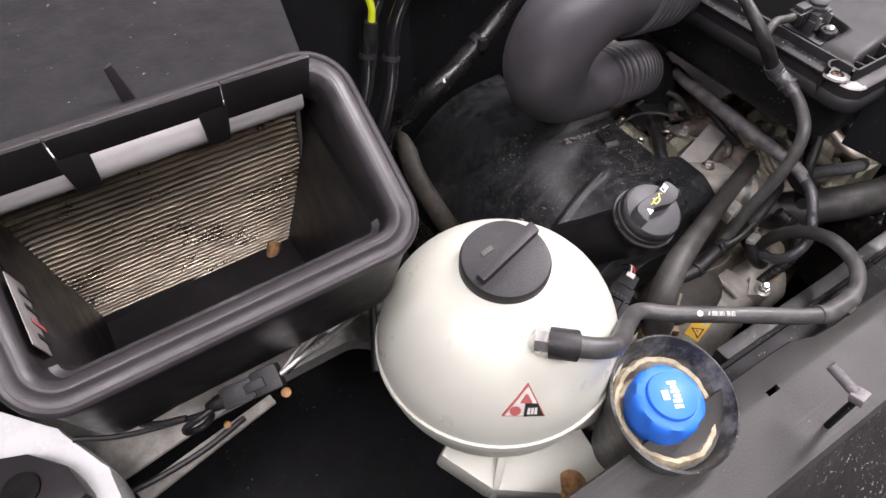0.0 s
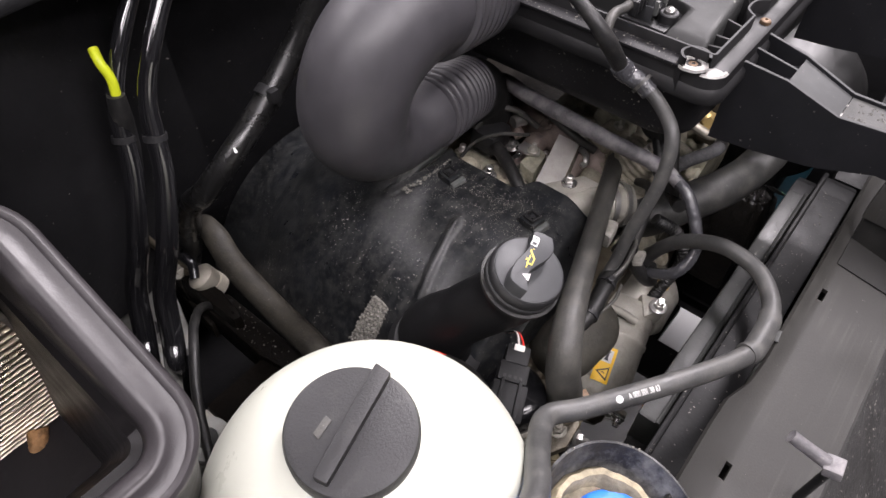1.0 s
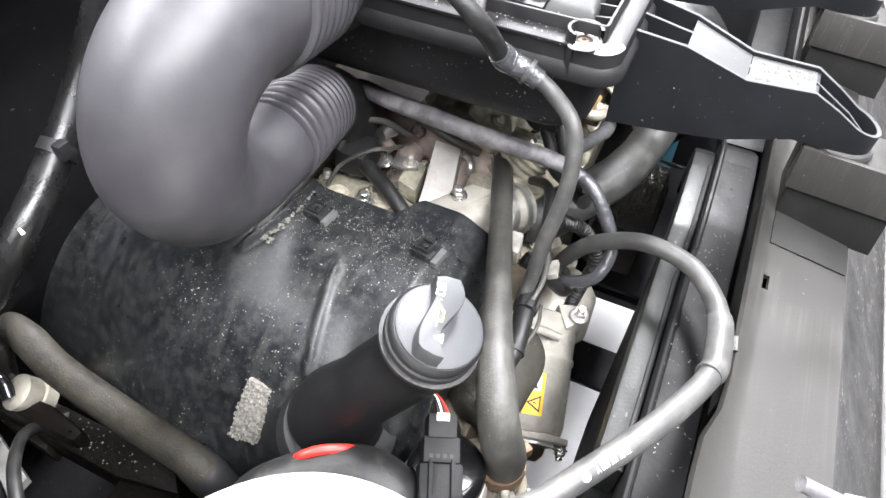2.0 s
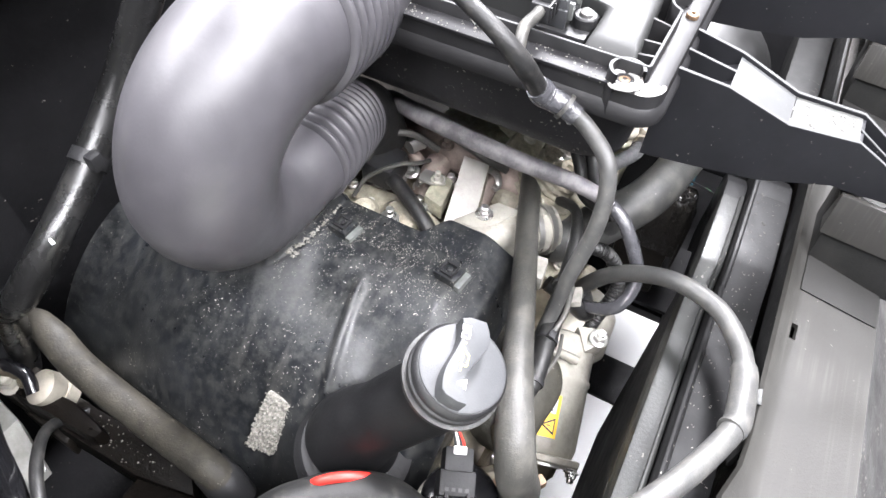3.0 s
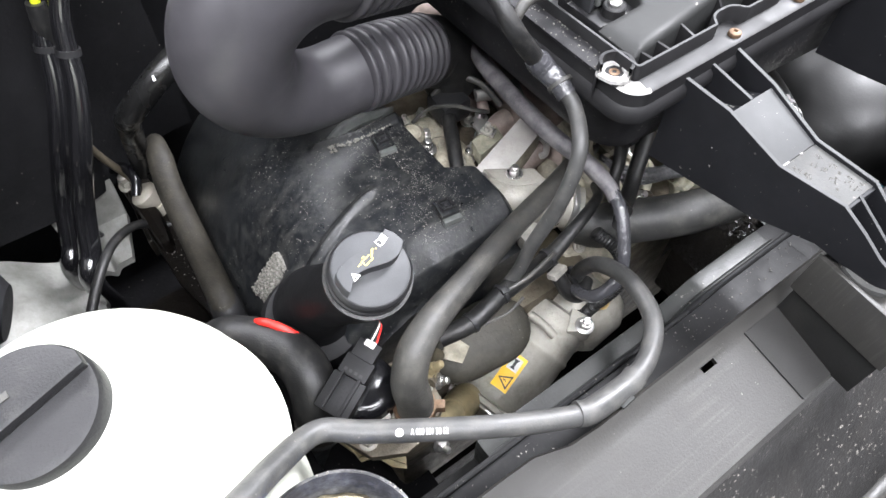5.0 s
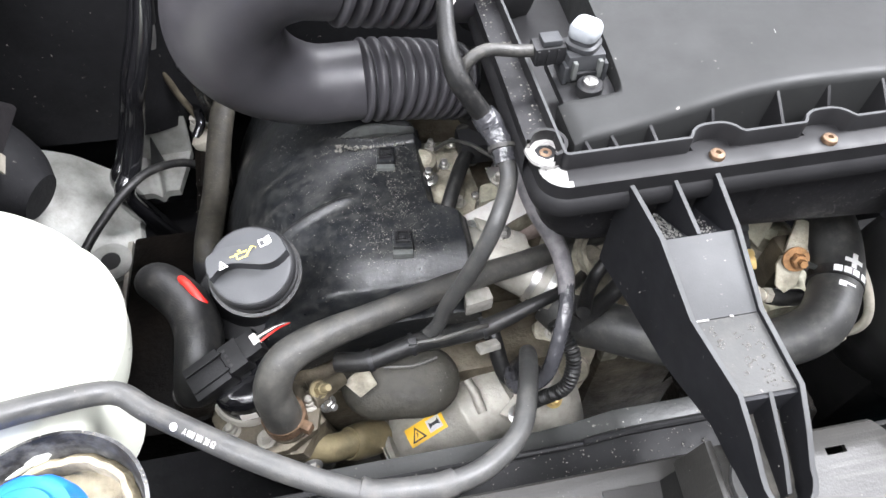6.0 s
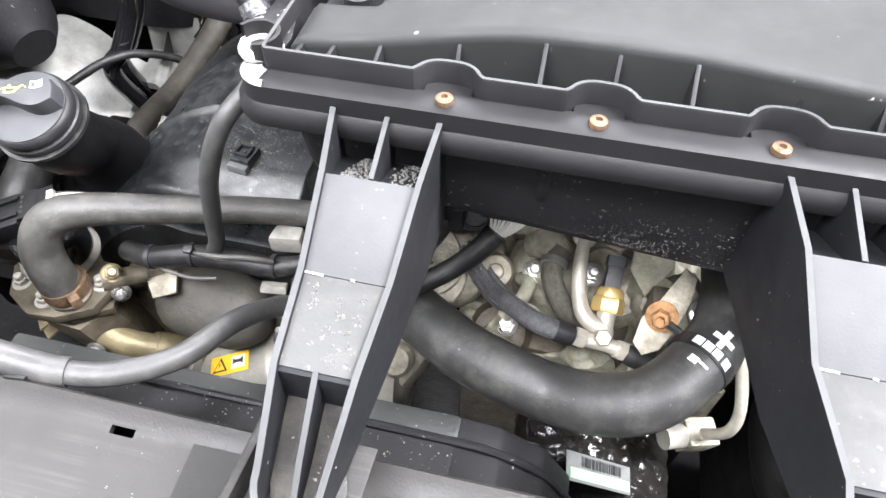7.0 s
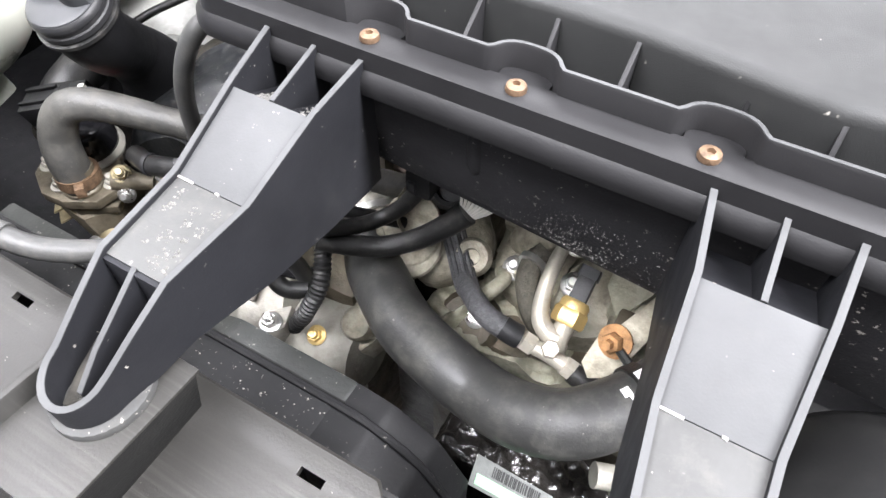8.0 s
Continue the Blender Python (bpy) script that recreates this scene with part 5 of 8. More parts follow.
def additive_filler():
    ob = thing("additive_filler", (0.283, 0.15, 0.93), "blue screw cap in a dirty black filler cup", "filler cap")
    n = Vector((0.10, -0.16, 1)).normalized()
    m = Matrix.Translation((0.288, 0.150, 1.038)) @ n.to_track_quat("Z", "Y").to_matrix().to_4x4()
    part("cup", lathe([(0.030, -0.11), (0.040, -0.06), (0.052, -0.02), (0.0565, 0.0), (0.0545, 0.001), (0.049, -0.02), (0.041, -0.035), (0.030, -0.04), (0, -0.04)], m, 44, wobble=lambda a, z: 1 + 0.05 * math.cos(2 * a)), M_CUP, ob, "black cup with white dried residue")
    part("foam", lathe([(0.0470, -0.033), (0.0468, -0.022), (0.0440, -0.0165), (0.0405, -0.0175), (0.0385, -0.024), (0.0375, -0.036)], m, 96, wobble=lambda a, z: 1 + 0.035 * math.cos(2 * a) + 0.02 * math.sin(3 * a + 1) + 0.012 * math.sin(11 * a) + 0.008 * math.sin(23 * a)), M_FOAM, ob, "dirty crumbling beige foam ring")
    crumbs("dirt_grains", ob, lambda rng: (lambda q: (m @ Vector((0.0555 * (1 + 0.05 * math.cos(2 * q)) * math.cos(q), 0.0555 * (1 + 0.05 * math.cos(2 * q)) * math.sin(q), 0.001)), n))(rng.uniform(0, 6.283)), 60, 0.0009, 31)
    mc = Matrix.Translation((0.2815, 0.1515, 1.050)) @ Vector((0.06, -0.10, 1)).to_track_quat("Z", "Y").to_matrix().to_4x4()

    def flutes(a, z):
        return 1 - (0.075 * max(0.0, math.cos(7 * a)) ** 2 if -0.024 < z < -0.0045 else 0)

    cap = part("cap", lathe([(0.026, -0.040), (0.0290, -0.030), (0.0300, -0.0245), (0.0300, -0.020), (0.0300, -0.012), (0.0292, -0.0065), (0.0270, -0.0035), (0.0225, -0.0020), (0.0205, -0.0018), (0.0198, 0.0014), (0.0185, 0.0022), (0, 0.0026)], mc, 84, wobble=flutes), M_BLUE, ob, "bright blue fluted screw cap")
    bm = bmesh.new()
    for x0, x1, y0, y1 in ((-0.004, 0.0035, 0.004, 0.0095), (-0.0115, -0.0085, -0.0045, 0.0025), (-0.0070, -0.0042, -0.005, 0.002), (-0.0030, -0.0004, -0.005, 0.0005), (0.0010, 0.0034, -0.005, 0.0015), (0.0044, 0.0070, -0.0045, 0.0005), (0.0082, 0.0108, -0.005, 0.0025)):
        box(x0, x1, y0, y1, 0.0024, 0.0031, 0, mc @ pose(0, 0, 0, 0, 0, 35), bm)
    part("print", bm, M_PRINT, cap, "white printed marks")


additive_filler()


# ---- ventilation intake ----
def ventilation_duct():
    ob = thing("ventilation_duct", (0.02, 0.45, 0.9), "open black ventilation intake box with grey rubber seal", "air duct")
    tilt = math.degrees(math.atan(0.6))
    m = Matrix.Translation((0.0225, 0.375, 1.2062)) @ pose(0, 0, 0, tilt, 0, 0)
    loop = rounded(-0.140, 0.139, -0.083, 0.083, 0.036, 10)
    prof = [(-0.001, -0.012), (0.0, -0.003), (-0.0012, -0.0004), (-0.003, 0.0006), (-0.0048, 0.0), (-0.0058, -0.0012), (-0.0075, -0.0014), (-0.0125, -0.0008), (-0.0138, 0.0004), (-0.0158, 0.0008), (-0.0176, 0.0), (-0.0190, -0.0016), (-0.0210, -0.0030), (-0.0225, -0.007), (-0.0225, -0.020)]
    part("seal", ring(loop, prof, m), M_SEAL, ob, "grey ribbed rubber seal")
    # walls: outer and inner, narrowing downwards
    outer = bmesh.new()
    top = [m @ Vector((*(p - n * 0.003), -0.010)) for p, n in loop]
    mid = [Vector((0.02 + (v.x - 0.02) * 0.96, 0.405 + (v.y - 0.38) * 0.95, v.z - 0.09)) for v in top]
    bot = [Vector((0.02 + (v.x - 0.02) * 0.86, 0.50 + (v.y - 0.37) * 0.6 + (0.10 if v.y > 0.38 else 0), 0.955)) for v in top]
    rows = [[outer.verts.new(p) for p in q] for q in (top, mid, bot)]
    for a, b in zip(rows, rows[1:]):
        for j in range(len(a)):
            k = (j + 1) % len(a)
            outer.faces.new((a[j], a[k], b[k], b[j]))
    part("outer_wall", outer, M_DUCT, ob)
    inner = bmesh.new()
    top = [m @ Vector((*(p - n * 0.0225), -0.014)) for p, n in loop]
    step = [m @ Vector((*(p - n * 0.0235), -0.030)) for p, n in loop]
    step2 = [m @ Vector((*(p - n * 0.0285), -0.033)) for p, n in loop]
    far = [smooth01((p.y - 0.02) / 0.03) for p, n in loop]
    step2 = [v + Vector((0, 0.075 * k, 0)) for v, k in zip(step2, far)]
    bot = [Vector((0.01 + (v.x - 0.02) * 0.90, 0.49 + (v.y - 0.37) * 0.62 + 0.06 * k, 0.965)) for v, k in zip(step2, far)]
    rows = [[inner.verts.new(p) for p in q] for q in (top, step, step2, bot)]
    for a, b in zip(rows, rows[1:]):
        for j in range(len(a)):
            k = (j + 1) % len(a)
            inner.faces.new((a[j], a[k], b[k], b[j]))
    inner.faces.new(rows[-1])
    part("inner_wall", inner, M_DUCT, ob)
    lab = part("paper_label", slab([(-0.0905, 0.394, 1.203), (-0.0905, 0.410, 1.164), (-0.0905, 0.360, 1.147), (-0.0905, 0.347, 1.185)], (0.0008, 0, 0), 0.0001), M_SOILED, ob, "soiled paper label with dark print")
    for k in range(4):
        y, z = 0.392 - 0.0095 * k, 1.188 - 0.0045 * k
        part("label_bar", slab([(-0.0893, y, z), (-0.0893, y + 0.006, z - 0.020), (-0.0893, y + 0.003, z - 0.0215), (-0.0893, y - 0.003, z - 0.0015)], (0.0004, 0, 0)), M_REDINK if k == 2 else M_INK, lab)


ventilation_duct()


def evaporator():
    ob = thing("evaporator", (0.02, 0.5, 0.96), "dirty metal-finned evaporator core with white top tank", "evaporator")
    a, b = Vector((0, 0.449, 1.203)), Vector((0, 0.548, 0.945))
    d = (b - a).normalized()
    n = Vector((0, d.z, -d.y))
    if n.y > 0:
        n = -n
    x0, x1 = -0.131, 0.123
    length = (b - a).length

    def at(x, s, h):
        up = 0.012 + 0.008 * (x1 - x) / (x1 - x0)
        return Vector((x, 0, 0)) + a + d * (s - up * (1 - max(0.0, s) / length)) + n * h

    part("core", slab([at(x0, 0, -0.005), at(x1, 0, -0.005), at(x1 + 0.012, length, -0.005), at(x0 + 0.02, length, -0.005)], -n * 0.03), M_FINDARK, ob)
    count, segs = 34, 36
    for k in range(count):
        s, w = length * (k + 0.5) / count, length / count * 0.25
        verts, faces = [], []
        for j in range(segs + 1):
            x = x0 + (x1 + 0.014 * s / length - x0) * j / segs
            dip = 0.0002 * math.sin(j * 2.1 + k * 1.3) + 0.0005 * noise.noise(Vector((x * 30, s * 30, 0.3)))
            verts += [at(x, s - w, -0.003), at(x, s - w * 0.6, 0.0017 + dip), at(x, s + w * 0.6, 0.0017 + dip), at(x, s + w, -0.003)]
            if j:
                q = 4 * j
                faces += [(q - 4 + i, q + i, q + 1 + i, q - 3 + i) for i in range(3)]
        me = bpy.data.meshes.new("fin")
        me.from_pydata([tuple(v) for v in verts], [], faces)
        me.materials.append(M_FIN)
        fin = new("fin", me)
        fin.parent = ob
        fin.matrix_parent_inverse = base_of(ob).inverted()
    part("top_tank", tube([at(x0, -0.012, 0.004), at(0, -0.012, 0.004), at(x1, -0.012, 0.004)], 0.0150, 20), M_DULLTANK, ob, "white plastic end tank")
    part("edge_strip", slab([at(x1, -0.01, 0.003), at(x1 + 0.003, -0.01, 0.003), at(x1 + 0.017, length, 0.003), at(x1 + 0.014, length, 0.003)], -n * 0.02), M_ZINC, ob)
    for x in (-0.026, 0.060):
        part("clip", slab([at(x - 0.0105, -0.045, 0.017), at(x + 0.0095, -0.045, 0.017), at(x + 0.0070, -0.007, 0.019), at(x - 0.0080, -0.007, 0.019)], n * 0.003, 0.001), M_DUCT, ob, "black plastic retaining clip")
    part("top_lip", slab([at(-0.034, -0.066, 0.0165), at(0.067, -0.066, 0.0165), at(0.067, -0.0400, 0.0170), at(-0.034, -0.0400, 0.0170)], n * 0.003, 0.0008), M_DUCT, ob)
    for u, v in ((x0 - 0.012, -0.035), (0.068, x1 + 0.004)):
        part("top_lip", slab([at(u, -0.066, 0.0165), at(v, -0.066, 0.0165), at(v, -0.0290, 0.0175), at(u, -0.0290, 0.0175)], n * 0.003, 0.0008), M_DUCT, ob, "black frame lip over the tank")
    part("rusty_pipe", tube([(0.082, 0.525, 0.955), (0.090, 0.530, 0.966), (0.095, 0.536, 0.972)], [0.006, 0.007, 0.008], 12), M_RUST, ob)


evaporator()


# ---- coolant and charge-air lines ----
def clamp_band(bm, at, way, r, w=0.008, t=0.0015, seg=28):
    return lathe([(r, -w / 2), (r + t, -w / 2), (r + t, w / 2), (r, w / 2)], axis(at, way), seg, bm)


def upper_coolant_hose():
    ob = thing("coolant_hose", (0.45, 0.27, 0.9), "thick black upper coolant hose with rusty spring clamp", "hose")
    pts = [(0.4035, 0.247, 0.893), (0.403, 0.246, 0.930), (0.403, 0.252, 0.958), (0.416, 0.262, 0.981), (0.443, 0.274, 0.986), (0.495, 0.293, 0.978), (0.566, 0.318, 0.967), (0.643, 0.345, 0.946), (0.718, 0.371, 0.934)]
    part("hose", tube(pts, [0.0160, 0.0157, 0.0150, 0.0141, 0.0128, 0.0112, 0.0105, 0.0104, 0.0104], 24, 8), M_OLDRUBBER, ob)
    sp = bmesh.new()
    clamp_band(sp, (0.4033, 0.2475, 0.913), (0, 0.05, 1), 0.0168, 0.011, 0.0016, 28)
    box(-0.004, 0.004, 0.0175, 0.026, -0.005, 0.005, 0.001, axis((0.4033, 0.2475, 0.913), (0, 0.05, 1)) @ pose(0, 0, 0, 0, 0, 55), sp)
    part("spring_clamp", sp, M_COPPER, ob, "rusty spring clamp")


upper_coolant_hose()


def thermostat_housing():
    ob = thing("thermostat_housing", (0.39, 0.26, 0.8), "cast aluminium thermostat housing with bolts", "housing")
    part("flange_plate", slab([(0.340, 0.262, 0.902), (0.352, 0.236, 0.900), (0.378, 0.222, 0.900), (0.402, 0.224, 0.900), (0.428, 0.238, 0.900), (0.432, 0.262, 0.900), (0.415, 0.280, 0.902), (0.385, 0.306, 0.905), (0.350, 0.298, 0.905)], (0, 0, -0.010), 0.002), M_DARKALU, ob)
    part("lower_plate", slab([(0.344, 0.258, 0.888), (0.372, 0.230, 0.886), (0.406, 0.230, 0.886), (0.434, 0.250, 0.886), (0.418, 0.290, 0.888), (0.352, 0.300, 0.888)], (0, 0, -0.008), 0.002), M_DARKALU, ob)
    part("casting", slab([(0.352, 0.262, 0.879), (0.378, 0.228, 0.879), (0.412, 0.226, 0.879), (0.430, 0.252, 0.879), (0.410, 0.290, 0.879), (0.360, 0.296, 0.879)], (0.01, 0.02, -0.12), 0.006), M_DARKALU, ob)
    part("spigot", lathe([(0.0175, 0), (0.0175, 0.010), (0.0155, 0.012), (0.0155, 0.03)], Matrix.Translation((0.4035, 0.247, 0.893)), 24), M_DARKALU, ob)
    for x, y in ((0.386, 0.237), (0.423, 0.262), (0.352, 0.286), (0.357, 0.249)):
        part("bolt", nut((x, y, 0.900), (0, 0, 1), 0.0058, 0.006, 0.0035), M_ALU, ob)
    part("side_bolt", nut((0.432, 0.268, 0.910), (0.5, -0.3, 0.7), 0.006, 0.010, 0.004), M_OLIVE, ob)
    part("outlet_pipe", tube([(0.398, 0.250, 0.872), (0.406, 0.246, 0.856), (0.426, 0.243, 0.838), (0.452, 0.250, 0.822)], [0.0140, 0.0138, 0.0132, 0.0130], 20), M_OLIVE, ob, "yellow-chromated short pipe")
    part("outlet_collar", tube([(0.446, 0.249, 0.825), (0.452, 0.2512, 0.819), (0.468, 0.2585, 0.804), (0.476, 0.262, 0.796)], [0.0152, 0.0172, 0.0176, 0.0160], 24), M_OLIVE, ob, "dull yellow pipe collar")
    # ragged thin gasket plates and a side arm
    for k, z in enumerate((0.876, 0.862)):
        part("gasket_plate", slab([(0.338 + 0.006 * k, 0.272, z), (0.346, 0.250, z), (0.360, 0.246, z - 0.002), (0.366, 0.234 - 0.004 * k, z), (0.376, 0.222, z - 0.003), (0.384, 0.236, z), (0.402, 0.232, z + 0.001), (0.414, 0.240, z), (0.428, 0.250, z), (0.424, 0.262, z), (0.380, 0.290, z)], (0, 0, -0.0022), 0.0005), M_OLIVE, ob)
    part("side_arm", tube([(0.425, 0.262, 0.905), (0.438, 0.272, 0.902), (0.452, 0.282, 0.898)], [0.009, 0.008, 0.007], 12), M_DARKALU, ob)
    part("arm_bolt", nut((0.437, 0.262, 0.893), (0.5, -0.6, 0.5), 0.0055, 0.007, 0.0035), M_STEEL, ob)
    part("drain_plug", nut((0.415, 0.226, 0.848), (0.1, -0.9, 0.3), 0.006, 0.007, 0.0035), M_STEEL, ob)


thermostat_housing()


def coolant_pump():
    ob = thing("pump_motor", (0.372, 0.28, 0.9), "round black electric pump with grey plug on top", "pump")
    part("body", lathe([(0.0285, 0), (0.0285, 0.026), (0.027, 0.032), (0.0255, 0.0335), (0.020, 0.037), (0, 0.037)], axis((0.374, 0.281, 0.904), (0.05, -0.05, 1)), 36), M_GLOSS, ob)
    part("collar", lathe([(0.0315, 0), (0.0325, 0.004), (0.0305, 0.008)], axis((0.374, 0.281, 0.902), (0.05, -0.05, 1)), 36), M_ALU, ob)
    part("print", slab([(0.369, 0.2520, 0.912), (0.382, 0.2528, 0.912), (0.382, 0.2528, 0.921), (0.369, 0.2520, 0.921)], (0, -0.0012, 0)), M_PAPER, ob)
    d = (Vector((0.395, 0.294, 0.972)) - Vector((0.341, 0.270, 0.957))).normalized()
    n = Vector((-0.15, -0.25, 0.95))
    n = (n - d * n.dot(d)).normalized()
    m = Matrix.Translation((0.366, 0.281, 0.955)) @ Matrix((d, n.cross(d), n)).transposed().to_4x4()
    plug = part("plug", box(-0.030, 0.002, -0.0148, 0.0148, -0.012, 0.008, 0.002, m), M_NECK, ob, "dark grey electrical plug")
    part("plug_neck", box(0.002, 0.019, -0.0125, 0.0125, -0.010, 0.009, 0.0015, m), M_NECK, plug)
    part("plug_head", box(0.018, 0.034, -0.0100, 0.0100, -0.007, 0.010, 0.0015, m), M_NECK, plug)
    for y in (-0.0075, 0.0075):
        part("plug_rail", box(-0.028, 0.004, y - 0.0014, y + 0.0014, 0.0075, 0.0110, 0.0005, m), M_NECK, plug)
    for k in range(4):
        part("terminal", box(0.0050, 0.0075, -0.0078 + 0.0046 * k, -0.0053 + 0.0046 * k, 0.0085, 0.0094, 0, m), M_INK, plug)
    part("white_insert", box(0.0290, 0.0345, -0.0045, 0.0045, 0.0045, 0.0108, 0.0006, m), M_PAPER, plug)
    for k in range(4):
        part("wire", tube([m @ Vector((0.029, -0.004 + 0.0027 * k, 0.005)), m @ Vector((0.037, -0.003 + 0.002 * k, 0.006)), m @ Vector((0.050, 0.002 + 0.001 * k, -0.006)), m @ Vector((0.056, 0.010, -0.03))], 0.0009, 6), (M_RED, M_INK, M_PAPER, M_INK)[k], plug)
    part("leg", slab([m @ Vector(p) for p in ((-0.012, -0.012, -0.010), (0.012, -0.012, -0.010), (0.012, 0.012, -0.010), (-0.012, 0.012, -0.010))], (0, 0, -0.022), 0.001), M_CAP, ob)


coolant_pump()


def elbow_hose():
    ob = thing("elbow_hose", (0.33, 0.34, 0.9), "black rubber elbow hose with bright red retaining clip", "hose")
    pts = [(0.290, 0.396, 0.925), (0.299, 0.386, 0.938), (0.310, 0.374, 0.946), (0.330, 0.350, 0.949), (0.341, 0.325, 0.949), (0.341, 0.303, 0.941), (0.334, 0.288, 0.922), (0.328, 0.280, 0.895)]
    part("hose", tube(pts, [0.016, 0.018, 0.019, 0.0195, 0.020, 0.020, 0.019, 0.0175], 24), M_RUBBER, ob)
    part("clip", tube([(0.328, 0.369, 0.960), (0.331, 0.364, 0.9655), (0.337, 0.356, 0.968), (0.344, 0.346, 0.966), (0.350, 0.338, 0.960), (0.353, 0.334, 0.952)], 0.0036, 10), M_RED, ob, "bright red retaining clip")
    part("seam", tube([(0.351, 0.316, 0.962), (0.354, 0.309, 0.957), (0.355, 0.301, 0.950)], 0.0018, 8), M_CAP, ob)
    bm = clamp_band(bmesh.new(), (0.331, 0.283, 0.908), (0.2, 0.3, 1), 0.0188, 0.010)
    part("spring_clamp", bm, M_IRON, ob)


elbow_hose()


def egr_cooler():
    ob = thing("exhaust_cooler", (0.54, 0.27, 0.72), "cast aluminium exhaust gas cooler with yellow warning label", "cooler")
    d = Vector((0.900, 0.235, 0.390)).normalized()
    n = Vector((-0.33, -0.22, 0.92))
    n = (n - d * n.dot(d)).normalized()
    a = Vector((0.5205, 0.251, 0.822)) - n * 0.0429 - d * 0.0395
    b = a + d * 0.128
    m = axis(a, d)
    L = (b - a).length
    part("casing", lathe([(0.030, -0.004), (0.038, 0.002), (0.041, 0.012), (0.042, 0.05), (0.0425, 0.075), (0.044, 0.077), (0.044, 0.081), (0.0425, 0.083), (0.043, L - 0.02), (0.038, L - 0.004), (0.026, L), (0, L + 0.002)], m, 44), M_ALU, ob)
    part("flange", lathe([(0.045, -0.004), (0.047, -0.002), (0.047, 0.003), (0.043, 0.004)], m, 40, wobble=lambda q, z: 1 + 0.10 * max(0, math.cos(3 * q + 0.5)) ** 3), M_ALU, ob)
    part("gasket", lathe([(0.046, -0.0065), (0.046, -0.0045)], m, 40, wobble=lambda q, z: 1 + 0.10 * max(0, math.cos(3 * q + 0.5)) ** 3), M_STEEL, ob)
    part("neck", lathe([(0.018, -0.022), (0.024, -0.016), (0.026, -0.008), (0.040, -0.005)], m, 30), M_DARKALU, ob)
    s = d.cross(n)
    for ang, x in ((0.9, -0.007), (-1.1, -0.007), (2.7, -0.007)):
        at = a + d * x + (n * math.cos(ang) + s * math.sin(ang)) * 0.044
        part("flange_bolt", nut(at, -d, 0.0055, 0.006, 0.0035), M_STEEL, ob)

    def wrap(u, v, r):
        return a + d * u + (n * math.cos(v / 0.0425) + s * math.sin(v / 0.0425)) * r

    def patch(u0, u1, v0, v1, r, material, name, parent, cut=None):
        bm = bmesh.new()
        pts = cut or [(u0, v0), (u1, v0), (u1, v1), (u0, v1)]
        if cut:
            bm.faces.new([bm.verts.new(wrap(u, v, r)) for u, v in pts])
        else:
            g = [[bm.verts.new(wrap(u0 + (u1 - u0) * i / 4, v0 + (v1 - v0) * j / 6, r)) for j in range(7)] for i in range(5)]
            for i in range(4):
                for j in range(6):
                    bm.faces.new((g[i][j], g[i + 1][j], g[i + 1][j + 1], g[i][j + 1]))
        return part(name, bm, material, parent, "yellow warning label with black print" if name == "warning_label" else "")

    lab = patch(0.019, 0.060, -0.0095, 0.0095, 0.0429, M_LABEL, "warning_label", ob)
    patch(0, 0, 0, 0, 0.0437, M_INK, "label_triangle", lab, [(0.022, 0.0065), (0.038, 0.0065), (0.030, -0.0070)])
    patch(0, 0, 0, 0, 0.0441, M_LABEL, "label_triangle_inner", lab, [(0.0245, 0.0052), (0.0355, 0.0052), (0.030, -0.0042)])
    patch(0, 0, 0, 0, 0.0444, M_INK, "label_flash", lab, [(0.0285, 0.004), (0.0300, 0.0005), (0.0290, 0.0003), (0.0312, -0.002), (0.0305, 0.0002), (0.0315, 0.0004)])
    patch(0.042, 0.0565, -0.0060, 0.0060, 0.0434, M_PAPER, "label_book", lab)
    patch(0, 0, 0, 0, 0.0440, M_INK, "label_spanner", lab, [(0.0440, -0.0030), (0.0465, -0.0015), (0.0520, -0.0015), (0.0545, -0.0035), (0.0550, 0.0030), (0.0520, 0.0014), (0.0465, 0.0014), (0.0440, 0.0030)])
    # oval cover and pin
    part("oval_cover", lathe([(0.020, -0.030), (0.052, -0.026), (0.056, -0.010), (0.0555, 0.001), (0.051, 0.008), (0.040, 0.0135), (0.020, 0.0165), (0, 0.017)], axis((0.503, 0.282, 0.868), (-0.05, -0.42, 0.9)), 40, wobble=lambda q, z: 0.80 + 0.20 * math.cos(2 * q)), M_OVAL, ob, "dusty oval cast cover")
    part("cover_tab", slab([(0.452, 0.278, 0.895), (0.466, 0.262, 0.893), (0.482, 0.272, 0.893), (0.474, 0.292, 0.896)], (0, 0.002, -0.004), 0.001), M_CAST, ob, "dull cast tab")
    part("pin", tube([(0.566, 0.278, 0.856), (0.571, 0.264, 0.852), (0.575, 0.248, 0.845)], 0.0046, 12), M_ALU, ob)
    part("lug", slab([(0.590, 0.245, 0.842), (0.612, 0.228, 0.846), (0.620, 0.240, 0.848), (0.612, 0.262, 0.848)], (0, 0.004, -0.03), 0.003), M_ALU, ob)
    part("lug_nut", nut((0.607, 0.238, 0.848), (0, -0.1, 1), 0.0068, 0.007, 0.0045), M_STEEL, ob)
    part("lug_nut", nut((0.581, 0.249, 0.798), (0, -0.5, 0.85), 0.0068, 0.007, 0.0045), M_STEEL, ob)
    part("rear_housing", lathe([(0.040, 0), (0.046, 0.008), (0.046, 0.05), (0.036, 0.065), (0, 0.07)], axis((0.613, 0.272, 0.795), (1, 0.05, 0.15)), 30), M_ALU, ob)
